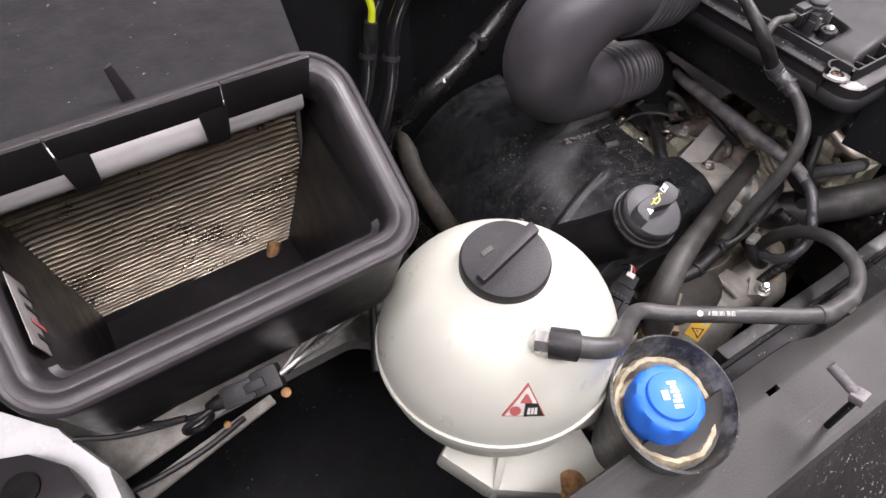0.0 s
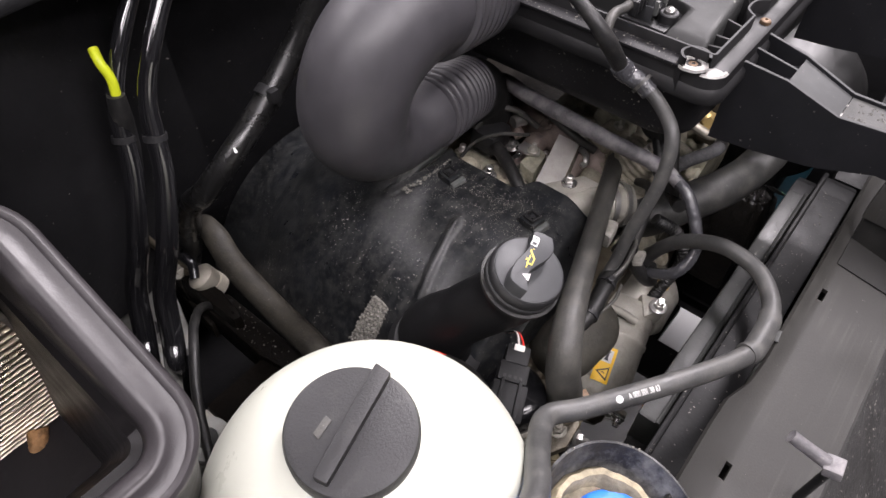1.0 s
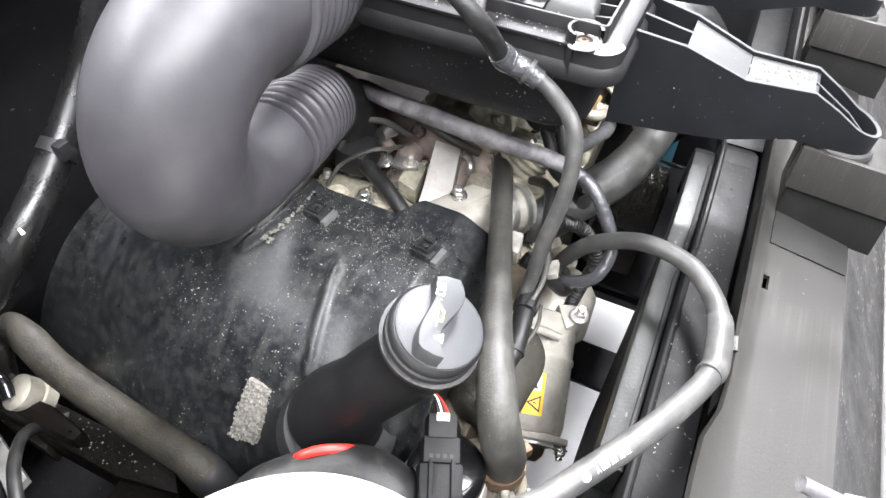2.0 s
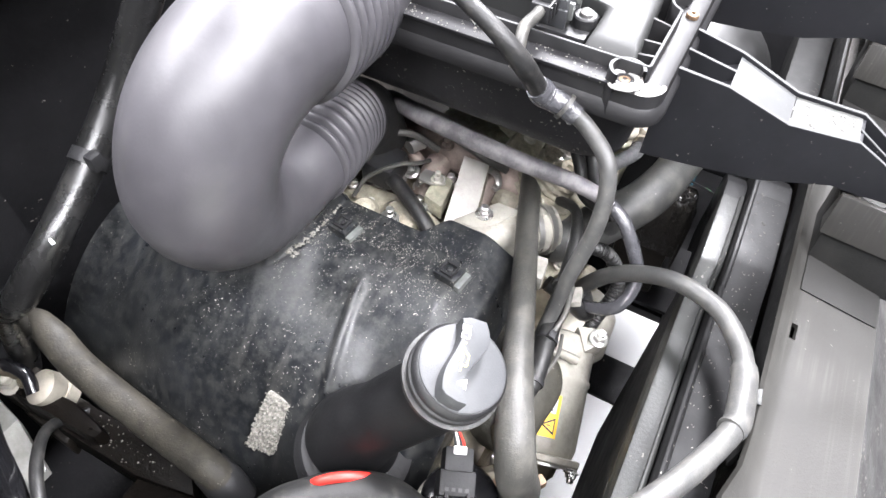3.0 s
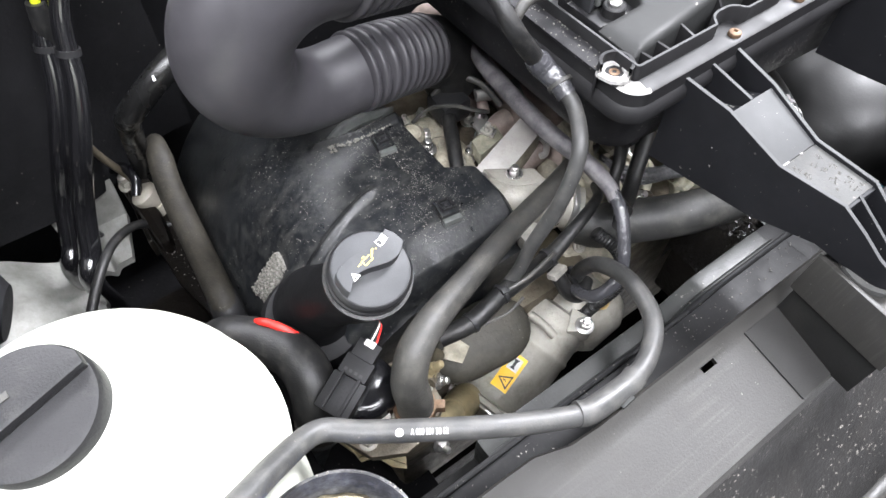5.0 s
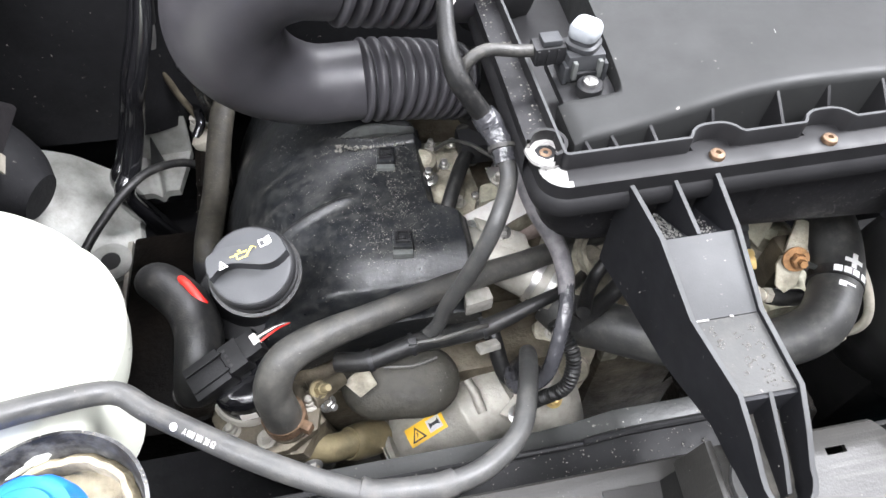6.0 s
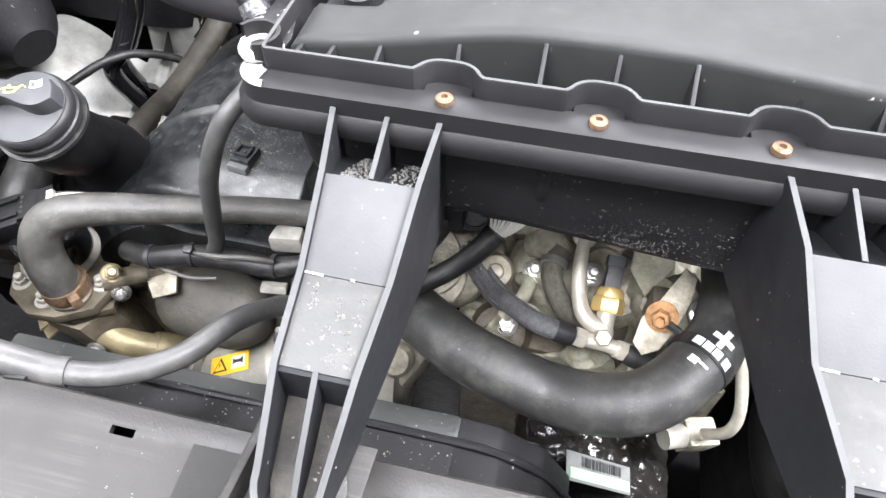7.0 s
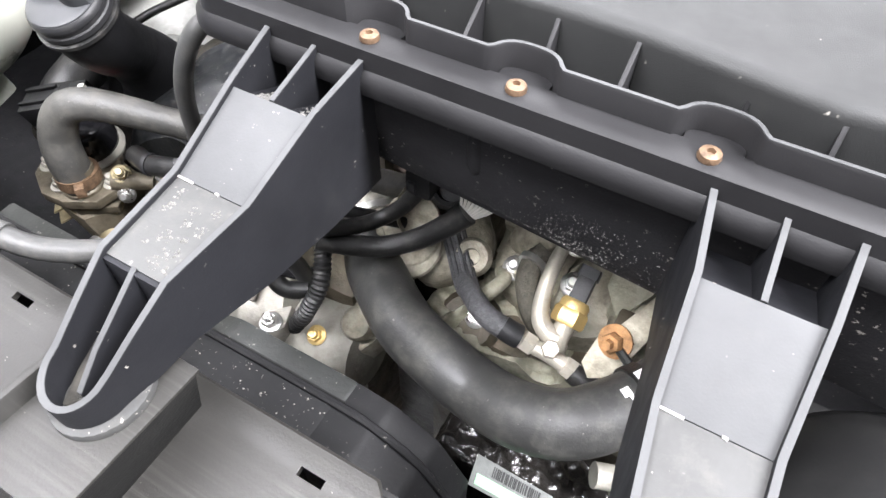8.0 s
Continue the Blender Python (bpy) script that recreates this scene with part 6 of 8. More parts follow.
    for q in (0.3, 1.5, 2.7):
        at = Vector((0.645, 0.272, 0.80)) + (Vector((0, -0.7, 0.7)) * math.cos(q) + Vector((0, 0.7, 0.7)) * math.sin(q)).normalized() * 0.047
        part("housing_bolt", nut(at, at - Vector((0.645, 0.272, 0.80)), 0.006, 0.006, 0.004), M_BRASS, ob)


egr_cooler()


def charge_pipe():
    ob = thing("charge_air_pipe", (0.63, 0.35, 0.88), "dull aluminium charge-air pipe with clamp bands", "pipe")
    pts = [(0.575, 0.392, 0.925), (0.605, 0.372, 0.922), (0.640, 0.345, 0.918), (0.662, 0.326, 0.912)]
    part("pipe", tube(pts, [0.020, 0.023, 0.024, 0.024], 24), M_ALU, ob)
    bm = bmesh.new()
    for at in ((0.644, 0.342, 0.917), (0.655, 0.332, 0.914)):
        clamp_band(bm, at, (0.75, -0.6, -0.2), 0.0245, 0.006, 0.002)
    part("clamp", bm, M_STEEL, ob)
    part("bracket", slab([(0.596, 0.405, 0.945), (0.640, 0.375, 0.945), (0.640, 0.350, 0.945), (0.600, 0.372, 0.945)], (0, 0, -0.02), 0.003), M_ALU, ob)
    part("bracket_bolt", nut((0.618, 0.380, 0.945), (0, 0, 1), 0.006, 0.006), M_STEEL, ob)


charge_pipe()


def charge_hose():
    ob = thing("charge_air_hose", (0.80, 0.25, 0.88), "thick black charge-air hose with white cross mark", "hose")
    pts = [(0.658, 0.326, 0.899), (0.673, 0.304, 0.898), (0.696, 0.282, 0.910), (0.733, 0.255, 0.922), (0.768, 0.243, 0.922), (0.800, 0.237, 0.919), (0.834, 0.230, 0.931), (0.865, 0.236, 0.942), (0.892, 0.263, 0.946), (0.910, 0.292, 0.949), (0.918, 0.326, 0.956), (0.920, 0.372, 0.959)]
    part("hose", tube(pts, [0.0245, 0.0240, 0.0228, 0.0220, 0.0218, 0.0216, 0.0216, 0.0216, 0.0216, 0.0216, 0.0222, 0.024], 32, 8), M_CHARGE, ob)
    c, d = Vector((0.8960, 0.2695, 0.9464)), Vector((0.58, 0.81, 0.09)).normalized()
    bm = bmesh.new()
    clamp_band(bm, c, d, 0.0217, 0.010, 0.0013, 32)
    part("clamp", bm, M_RUBBER, ob)
    n = Vector((-0.1, -0.45, 0.88))
    n = (n - d * n.dot(d)).normalized()
    s = d.cross(n)

    def mark(name, u0, u1, v0, v1, r=0.0220):
        bm = bmesh.new()
        g = [[bm.verts.new(c + d * (u0 + (u1 - u0) * i) + (n * math.cos((v0 + (v1 - v0) * j / 4) / r) + s * math.sin((v0 + (v1 - v0) * j / 4) / r)) * r) for j in range(5)] for i in range(2)]
        for j in range(4):
            bm.faces.new((g[0][j], g[1][j], g[1][j + 1], g[0][j + 1]))
        part(name, bm, M_PRINT, ob)

    mark("cross_mark", 0.0095, 0.0138, -0.008, 0.008, 0.0232)
    mark("cross_mark", 0.0040, 0.0193, -0.0023, 0.0023, 0.0234)
    for v0, v1 in ((-0.0155, -0.0088), (-0.0078, -0.0012), (-0.0004, 0.006), (0.0085, 0.0150)):
        mark("clamp_mark", -0.0033, 0.0033, v0, v1, 0.0236)
    mark("edge_mark", -0.0165, -0.0110, -0.009, -0.003, 0.0222)
    mark("edge_mark", -0.0135, -0.0115, -0.003, 0.005, 0.0222)


charge_hose()


# ---- harnesses and small lines ----
def line_thing(name, label, category, pts, r, material, seg=14, sub=8, ripple=None):
    at = (pts[0][0], pts[0][1], min(p[2] for p in pts))
    ob = thing(name, at, label, category)
    part("line", tube(pts, r, seg, sub, ripple), material, ob)
    return ob


h = line_thing("wiring_harness", "dusty grey taped wiring harness over the engine", "cable", [(0.585, 0.337, 1.125), (0.590, 0.321, 1.117), (0.591, 0.302, 1.106), (0.577, 0.278, 1.090), (0.561, 0.271, 1.052), (0.545, 0.277, 0.999), (0.537, 0.279, 0.966), (0.522, 0.281, 0.944)], [0.0066, 0.0060, 0.0060, 0.0062, 0.0062, 0.0062, 0.0060, 0.0058], M_GREYHOSE, 16)
part("black_sleeve", tube([(0.569, 0.419, 1.200), (0.561, 0.371, 1.180), (0.564, 0.348, 1.159), (0.584, 0.338, 1.127), (0.589, 0.331, 1.121)], [0.0050, 0.0058, 0.0072, 0.0068, 0.0064], 16), M_RUBBER, h, "black cable sleeve")
part("tape", tube([(0.580, 0.340, 1.133), (0.586, 0.335, 1.124), (0.590, 0.323, 1.118), (0.591, 0.312, 1.112)], [0.0082, 0.0095, 0.0078, 0.0084], 14, 10, lambda s: 0.0005 * math.sin(s * 310) + 0.0002 * math.sin(s * 1900)), M_TAPE, h, "shiny crumpled tape")
part("cable_tie", clamp_band(bmesh.new(), (0.5905, 0.321, 1.117), (0, -0.6, -0.3), 0.0090, 0.003, 0.001, 16), M_OLDRUBBER, h)
for k in range(5):
    part("wire", tube([(0.560, 0.380, 1.178), (0.562 + 0.003 * k, 0.395, 1.190), (0.556 + 0.007 * k, 0.418, 1.200 + 0.002 * (k % 2))], 0.0011, 6), M_PAPER, h)

h = line_thing("sensor_cable", "thin grey cable from the air box sensor", "cable", [(0.617, 0.359, 1.164), (0.605, 0.358, 1.166), (0.585, 0.357, 1.170), (0.572, 0.354, 1.165), (0.566, 0.353, 1.152)], 0.0042, M_OLDRUBBER, 12)
for k in range(2):
    part("wire", tube([(0.617, 0.356 + 0.004 * k, 1.165), (0.612, 0.357 + 0.003 * k, 1.166), (0.604, 0.358, 1.166)], 0.0013, 6), M_PAPER, h)

line_thing("loop_hose", "glossy black thin hose looping down over the cooler", "hose", [(0.645, 0.292, 0.997), (0.642, 0.276, 0.994), (0.634, 0.255, 0.984), (0.618, 0.230, 0.948), (0.598, 0.234, 0.923), (0.599, 0.257, 0.902), (0.614, 0.274, 0.882), (0.627, 0.286, 0.874)], 0.0062, M_TAPE, 14)
line_thing("vacuum_rail", "dusty grey metal pipe along the air box", "pipe", [(0.674, 0.545, 0.971), (0.660, 0.508, 1.001), (0.642, 0.458, 1.011), (0.633, 0.369, 1.012), (0.645, 0.318, 1.000), (0.6445, 0.290, 0.997), (0.641, 0.274, 0.993)], [0.0085, 0.0085, 0.0085, 0.0085, 0.0080, 0.0072, 0.0064], M_GREYDUST, 14)

h = line_thing("fuel_harness", "black taped cable bundle with white clip above the cooler", "cable", [(0.452, 0.278, 0.935), (0.480, 0.271, 0.943), (0.516, 0.275, 0.951), (0.548, 0.279, 0.948), (0.580, 0.283, 0.944), (0.625, 0.292, 0.955), (0.660, 0.305, 0.952), (0.686, 0.330, 0.930)], [0.0085, 0.0085, 0.0085, 0.009, 0.008, 0.006, 0.005, 0.005], M_RUBBER)
part("cable_tie", box(-0.0035, 0.0035, -0.003, 0.003, 0.008, 0.013, 0.001, axis((0.516, 0.275, 0.951), (0, -0.3, 1))), M_CAP, h)
for at in ((0.516, 0.275, 0.951), (0.480, 0.271, 0.943), (0.578, 0.283, 0.944)):
    part("cable_tie", clamp_band(bmesh.new(), at, (1, 0.1, 0.1), 0.0088, 0.0035, 0.001, 16), M_CAP, h)
part("white_clip", box(-0.010, 0.010, -0.005, 0.005, -0.003, 0.003, 0.0015, pose(0.580, 0.270, 0.934, -25, 8, 12)), M_CLIP, h, "white plastic clip")
part("lead", tube([(0.520, 0.272, 0.958), (0.540, 0.270, 0.962), (0.565, 0.274, 0.962), (0.580, 0.279, 0.955)], 0.0022, 8), M_OLDRUBBER, h)
part("lead", tube([(0.490, 0.265, 0.938), (0.515, 0.262, 0.938), (0.535, 0.266, 0.938)], 0.0016, 8), M_OLDRUBBER, h)
part("white_plug", slab([(0.566, 0.300, 0.955), (0.592, 0.304, 0.955), (0.590, 0.318, 0.955), (0.568, 0.316, 0.955)], (0, 0, -0.018), 0.003), M_CLIP, h)

line_thing("bypass_hose", "short black hose curving under the harness", "hose", [(0.588, 0.300, 0.925), (0.590, 0.280, 0.915), (0.596, 0.262, 0.893), (0.612, 0.258, 0.878), (0.630, 0.268, 0.876)], 0.0075, M_RUBBER)
h = line_thing("corrugated_conduit", "black corrugated cable conduit with plug", "cable", [(0.642, 0.284, 0.933), (0.655, 0.259, 0.915), (0.648, 0.242, 0.888), (0.627, 0.249, 0.849), (0.614, 0.254, 0.815), (0.607, 0.257, 0.790)], 0.0055, M_RUBBER, 12, 30, ripples(0.0036, 0.0018))
part("plug", box(0.603, 0.622, 0.244, 0.262, 0.815, 0.840, 0.003), M_CAP, h)
part("plug_arm", box(0.618, 0.650, 0.256, 0.268, 0.826, 0.835, 0.003), M_CAP, h)
part("plug_bolt", lathe([(0.007, 0), (0.007, 0.003), (0.005, 0.006), (0, 0.007)], axis((0.645, 0.262, 0.835), (0, -0.3, 1)), 12), M_BRASS, h)

h = line_thing("heater_hose", "black printed heater hose running along the bulkhead", "hose", [(0.509, 0.607, 1.158), (0.473, 0.626, 1.096), (0.425, 0.627, 1.055), (0.369, 0.617, 1.029), (0.331, 0.632, 0.990), (0.326, 0.674, 0.944), (0.321, 0.699, 0.875), (0.315, 0.717, 0.826)], 0.0128, M_HEATER, 20)
part("clamp", clamp_band(bmesh.new(), (0.425, 0.627, 1.055), (0.86, 0.1, 0.45), 0.0133, 0.010), M_CAP, h)
part("clamp_lug", box(0.415, 0.425, 0.607, 0.616, 1.058, 1.072, 0.002), M_CAP, h)
for k in range(7):
    p = Vector((0.366, 0.617, 1.0265)) + Vector((-0.026, 0.008, -0.026)) * (k / 6)
    out = Vector((-0.25, -0.68, 0.69))
    part("printed_mark", box(-0.0013, 0.0013, -0.0024, 0.0024, 0.0124, 0.0134, 0, axis(p, out)), M_PRINT, h)

h = line_thing("return_pipe", "thick dust-covered grey rubber pipe beside the engine", "hose", [(0.348, 0.712, 0.880), (0.343, 0.694, 0.889), (0.338, 0.668, 0.886), (0.331, 0.634, 0.872), (0.325, 0.562, 0.860), (0.320, 0.500, 0.861), (0.318, 0.478, 0.857), (0.316, 0.462, 0.842)], [0.005, 0.0115, 0.0145, 0.0145, 0.0145, 0.0145, 0.0145, 0.0145], M_DUSTPIPE, 20)
part("end_boot", tube([(0.319, 0.484, 0.857), (0.317, 0.468, 0.846), (0.315, 0.455, 0.828)], [0.0155, 0.017, 0.016], 18), M_CAP, h)


def pipe_pair():
    path = [(0.395, 0.672, 1.190), (0.346, 0.655, 1.142), (0.320, 0.651, 1.097), (0.300, 0.632, 1.036), (0.270, 0.620, 0.970), (0.248, 0.624, 0.915), (0.228, 0.606, 0.868), (0.214, 0.592, 0.842), (0.212, 0.626, 0.752), (0.205, 0.715, 0.549)]
    for k in (0, 1):
        o = Vector((-0.014, 0.036, -0.012)) * k
        h = line_thing("refrigerant_pipe", "glossy black metal refrigerant pipe on the bulkhead", "pipe", [tuple(Vector(p) + o) for p in path], [0.0080, 0.0080, 0.0085, 0.0095, 0.0105, 0.0112, 0.0115, 0.0115, 0.0115, 0.0115], M_PIPE)
        tagged(h, group="refrigerant pipes")
        part("clamp", clamp_band(bmesh.new(), Vector((0.310, 0.643, 1.067)) + o, (0.3, 0.25, 1), 0.0094, 0.006, 0.0012, 16), M_CAP, h)


pipe_pair()
h = line_thing("yellow_lead", "bright yellow-green cable in a black sleeve", "cable", [(0.312, 0.700, 1.132), (0.309, 0.690, 1.124), (0.310, 0.684, 1.110), (0.307, 0.682, 1.092)], 0.0045, M_YELLOW, 10)
part("sleeve", tube([(0.307, 0.682, 1.096), (0.303, 0.682, 1.070), (0.298, 0.682, 1.040), (0.293, 0.682, 1.010)], [0.008, 0.010, 0.010, 0.007], 12), M_RUBBER, h)
part("ferrule", tube([(0.293, 0.682, 1.012), (0.289, 0.682, 0.995), (0.284, 0.682, 0.980)], 0.006, 12), M_STEEL, h)

h = line_thing("breather_hose", "thin dark rubber hose in a loop beside the tank", "hose", [(0.142, 0.415, 0.821), (0.184, 0.496, 0.857), (0.208, 0.538, 0.869), (0.234, 0.574, 0.876), (0.255, 0.607, 0.866), (0.282, 0.641, 0.837), (0.312, 0.636, 0.816)], 0.0052, M_RUBBER, 12)
h = line_thing("bulkhead_pipe", "thin bent metal pipe with clip at the bulkhead", "pipe", [(0.292, 0.735, 1.00), (0.280, 0.722, 0.975), (0.276, 0.712, 0.935), (0.284, 0.706, 0.895), (0.296, 0.700, 0.865), (0.304, 0.692, 0.845)], 0.0042, M_DARKALU, 12)
part("clip", box(0.284, 0.298, 0.720, 0.735, 0.990, 1.006, 0.002), M_PAPER, h)


def valve_block():
    ob = thing("expansion_valve", (0.30, 0.68, 0.76), "greasy metal line fitting with silver collar", "fitting")
    part("collar", lathe([(0.013, -0.02), (0.017, -0.018), (0.017, -0.006), (0.015, -0.005), (0.0165, -0.003), (0.0165, 0.012), (0.012, 0.016), (0, 0.017)], axis((0.308, 0.668, 0.838), (-0.35, 0.25, 0.9)), 24), M_ZINC, ob)
    part("block", box(0.285, 0.318, 0.690, 0.725, 0.80, 0.842, 0.005), M_IRON, ob)
    part("nut", nut((0.296, 0.702, 0.842), (-0.2, -0.1, 1), 0.009, 0.010, 0.006), M_ALU, ob)
    part("foot", slab([(0.280, 0.640, 0.80), (0.322, 0.655, 0.80), (0.318, 0.715, 0.80), (0.284, 0.705, 0.80)], (0, 0, -0.03), 0.004), M_IRON, ob)
    part("shroud", slab([(0.286, 0.715, 0.845), (0.306, 0.722, 0.848), (0.310, 0.640, 0.842), (0.304, 0.596, 0.838), (0.292, 0.600, 0.835)], (0, 0, -0.05), 0.008), M_GREASE, ob, "greasy black shroud")
    part("line", tube([(0.296, 0.668, 0.852), (0.304, 0.682, 0.862), (0.300, 0.702, 0.868), (0.286, 0.716, 0.862)], 0.006, 12), M_GLOSS, ob)
    for x, y in ((0.300, 0.690),):
        part("bolt", nut((x, y, 0.842), (-0.1, -0.1, 1), 0.0055, 0.006, 0.0035), M_DARKALU, ob)


valve_block()


def side_rail():
    ob = thing("chassis_rail", (0.27, 0.5, 0.70), "greasy black chassis rail below the engine pipe", "rail", kind="structure")
    part("rail", box(0.212, 0.300, 0.30, 0.560, 0.74, 0.802, 0.006), M_GREASE, ob)
    part("greasy_bracket", slab([(0.286, 0.655, 0.822), (0.318, 0.650, 0.822), (0.322, 0.52, 0.812), (0.300, 0.50, 0.805), (0.288, 0.56, 0.81)], (0, 0, -0.05), 0.006), M_GREASE, ob)
    part("seam", box(0.205, 0.211, 0.44, 0.556, 0.795, 0.801, 0.001), M_ALU, ob)
    # added dark sheets that hide the bright floor below the bay
    part("added_undertray", box(-0.40, 0.44, 0.0, 0.86, 0.52, 0.54, 0.004), M_BULK, ob)
    part("added_undertray", box(0.98, 1.40, 0.0, 0.86, 0.42, 0.44, 0.004), M_BULK, ob)
    part("added_undertray", box(0.70, 0.985, 0.262, 0.86, 0.40, 0.418, 0.004), M_BULK, ob)
    part("added_undertray", box(0.716, 0.787, 0.150, 0.262, 0.545, 0.553, 0.002), M_BULK, ob)
    part("added_undertray", box(0.905, 1.05, 0.150, 0.262, 0.545, 0.553, 0.002), M_BULK, ob)
    part("added_undertray", box(0.42, 0.72, 0.30, 0.86, 0.22, 0.24, 0.004), M_BULK, ob)
    crumbs("dirt_grains", ob, lambda rng: (Vector((rng.gauss(0.302, 0.007), rng.gauss(0.60, 0.03), 0.8195)), Vector((0, 0, 1))), 90, 0.0009, 21)


side_rail()


# ---- back and right of the engine ----
def heat_shield():
    ob = thing("heat_shield", (0.62, 0.40, 0.90), "bare pale metal heat shield plate beside the cover", "heat shield")
    part("plate", slab([(0.662, 0.425, 0.964), (0.668, 0.400, 0.958), (0.600, 0.384, 0.934), (0.582, 0.398, 0.936), (0.578, 0.407, 0.940)], (0, 0, -0.003), 0.0008), M_PALEPLATE, ob)
    part("fold", slab([(0.668, 0.400, 0.958), (0.600, 0.384, 0.934), (0.600, 0.384, 0.915), (0.668, 0.400, 0.930)], (0, 0.003, 0), 0.0006), M_CAST, ob)
    part("hook", tube([(0.668, 0.398, 0.952), (0.672, 0.392, 0.944), (0.668, 0.388, 0.936), (0.662, 0.390, 0.934)], 0.0035, 8), M_STEEL, ob)
    part("screw", lathe([(0.006, 0), (0.006, 0.003), (0.003, 0.004), (0, 0.004)], axis((0.592, 0.398, 0.9375), (-0.3, 0, 1)), 14), M_STEEL, ob)
    part("foot", slab([(0.586, 0.392, 0.934), (0.602, 0.390, 0.934), (0.602, 0.404, 0.934), (0.586, 0.406, 0.934)], (0, 0, -0.03), 0.001), M_CAST, ob)


heat_shield()


def manifold():
    ob = thing("exhaust_manifold", (0.68, 0.5, 0.9), "brown heat-stained exhaust manifold beside the air box", "manifold")
    part("log", tube([(0.70, 0.66, 0.925), (0.700, 0.58, 0.935), (0.700, 0.50, 0.937), (0.698, 0.42, 0.930), (0.694, 0.37, 0.915)], [0.024, 0.026, 0.026, 0.025, 0.020], 18), M_HEAT, ob)
    for k in range(4):
        y = 0.40 + 0.055 * k
        part("runner", tube([(0.694, y, 0.930), (0.668, y + 0.004, 0.924), (0.640, y + 0.004, 0.905)], 0.014, 14), M_HEAT, ob)
        part("stud", nut((0.655, y + 0.026, 0.92), (-0.4, 0, 1), 0.006, 0.007, 0.004), M_STEEL, ob)
    part("shield", slab([(0.676, 0.60, 0.966), (0.676, 0.49, 0.962), (0.652, 0.49, 0.945), (0.652, 0.60, 0.950)], (0, 0, -0.004), 0.001), M_HEAT, ob)
    part("rear_plate", slab([(0.630, 0.560, 0.962), (0.664, 0.556, 0.968), (0.668, 0.500, 0.966), (0.640, 0.498, 0.956)], (0, 0, -0.004), 0.001), M_HEAT, ob)
    part("plate_tag", slab([(0.655, 0.520, 0.973), (0.668, 0.516, 0.973), (0.668, 0.510, 0.973), (0.655, 0.513, 0.973)], (0, 0, -0.003), 0.0008), M_CLIP, ob)
    for k, (x, y, z) in enumerate(((0.648, 0.545, 0.966), (0.655, 0.482, 0.962), (0.676, 0.452, 0.958), (0.682, 0.405, 0.955))):
        part("stud", nut((x, y, z - 0.004), (-0.1, -0.1, 1), 0.0055, 0.007, 0.0035), M_ALU if k % 2 else M_HEAT, ob)
    part("drain_tube", tube([(0.640, 0.540, 0.955), (0.652, 0.515, 0.962), (0.655, 0.490, 0.958), (0.648, 0.468, 0.945)], 0.0065, 12), M_HEAT, ob)
    part("sense_tube", tube([(0.690, 0.47, 0.965), (0.676, 0.44, 0.968), (0.672, 0.41, 0.962), (0.680, 0.385, 0.948)], 0.0045, 10), M_OLDRUBBER, ob)


manifold()


def head_details():
    ob = thing("cylinder_head", (0.60, 0.46, 0.88), "dirty aluminium cylinder head with pipes and bolts", "cylinder head")
    part("step", slab([(0.560, 0.41, 0.932), (0.600, 0.415, 0.932), (0.612, 0.45, 0.932), (0.605, 0.52, 0.935), (0.560, 0.525, 0.935)], (0, 0, -0.04), 0.006), M_CAST, ob)
    part("boss", lathe([(0.020, 0), (0.020, 0.018), (0.016, 0.022), (0, 0.022)], axis((0.577, 0.452, 0.925), (0, -0.2, 1)), 20), M_CAST, ob)
    part("boss", lathe([(0.014, 0), (0.014, 0.022), (0.010, 0.026), (0, 0.026)], axis((0.560, 0.480, 0.935), (-0.1, -0.2, 1)), 20), M_CAST, ob)
    for x, y, z in ((0.560, 0.450, 0.968), (0.582, 0.486, 0.940), (0.605, 0.440, 0.935), (0.612, 0.495, 0.940), (0.596, 0.515, 0.94)):
        part("bolt", nut((x, y, z - 0.012), (0, -0.1, 1), 0.0062, 0.008, 0.004), M_STEEL, ob)
    part("small_hose", tube([(0.612, 0.486, 0.948), (0.600, 0.468, 0.960), (0.585, 0.440, 0.958), (0.572, 0.415, 0.948), (0.566, 0.402, 0.935)], 0.0075, 14), M_RUBBER, ob)
    part("injector_plug", box(0.596, 0.632, 0.470, 0.505, 0.945, 0.972, 0.006), M_CAP, ob)
    part("wire", tube([(0.600, 0.50, 0.97), (0.625, 0.495, 0.985), (0.645, 0.475, 0.982), (0.655, 0.45, 0.965)], 0.0035, 8), M_OLDRUBBER, ob)
    part("ferrule", tube([(0.640, 0.475, 0.968), (0.648, 0.472, 0.968), (0.656, 0.469, 0.966)], 0.007, 12), M_STEEL, ob)
    part("rib_plate", slab([(0.606, 0.420, 0.944), (0.640, 0.424, 0.948), (0.644, 0.444, 0.950), (0.610, 0.442, 0.946)], (0, 0, -0.02), 0.003), M_OLDCAST, ob)
    part("bracket", slab([(0.618, 0.455, 0.956), (0.632, 0.452, 0.958), (0.636, 0.432, 0.954), (0.628, 0.428, 0.952), (0.620, 0.440, 0.954)], (0, 0, -0.003), 0.0008), M_STEEL, ob)
    for x, y, z in ((0.626, 0.436, 0.956), (0.572, 0.512, 0.938), (0.588, 0.432, 0.934)):
        part("bolt", nut((x, y, z), (0, -0.1, 1), 0.0045, 0.006, 0.003), M_ALU, ob)
    part("lead", tube([(0.575, 0.500, 0.945), (0.590, 0.492, 0.962), (0.606, 0.470, 0.975), (0.622, 0.455, 0.972), (0.640, 0.452, 0.962)], 0.0022, 8), M_OLDRUBBER, ob)


head_details()


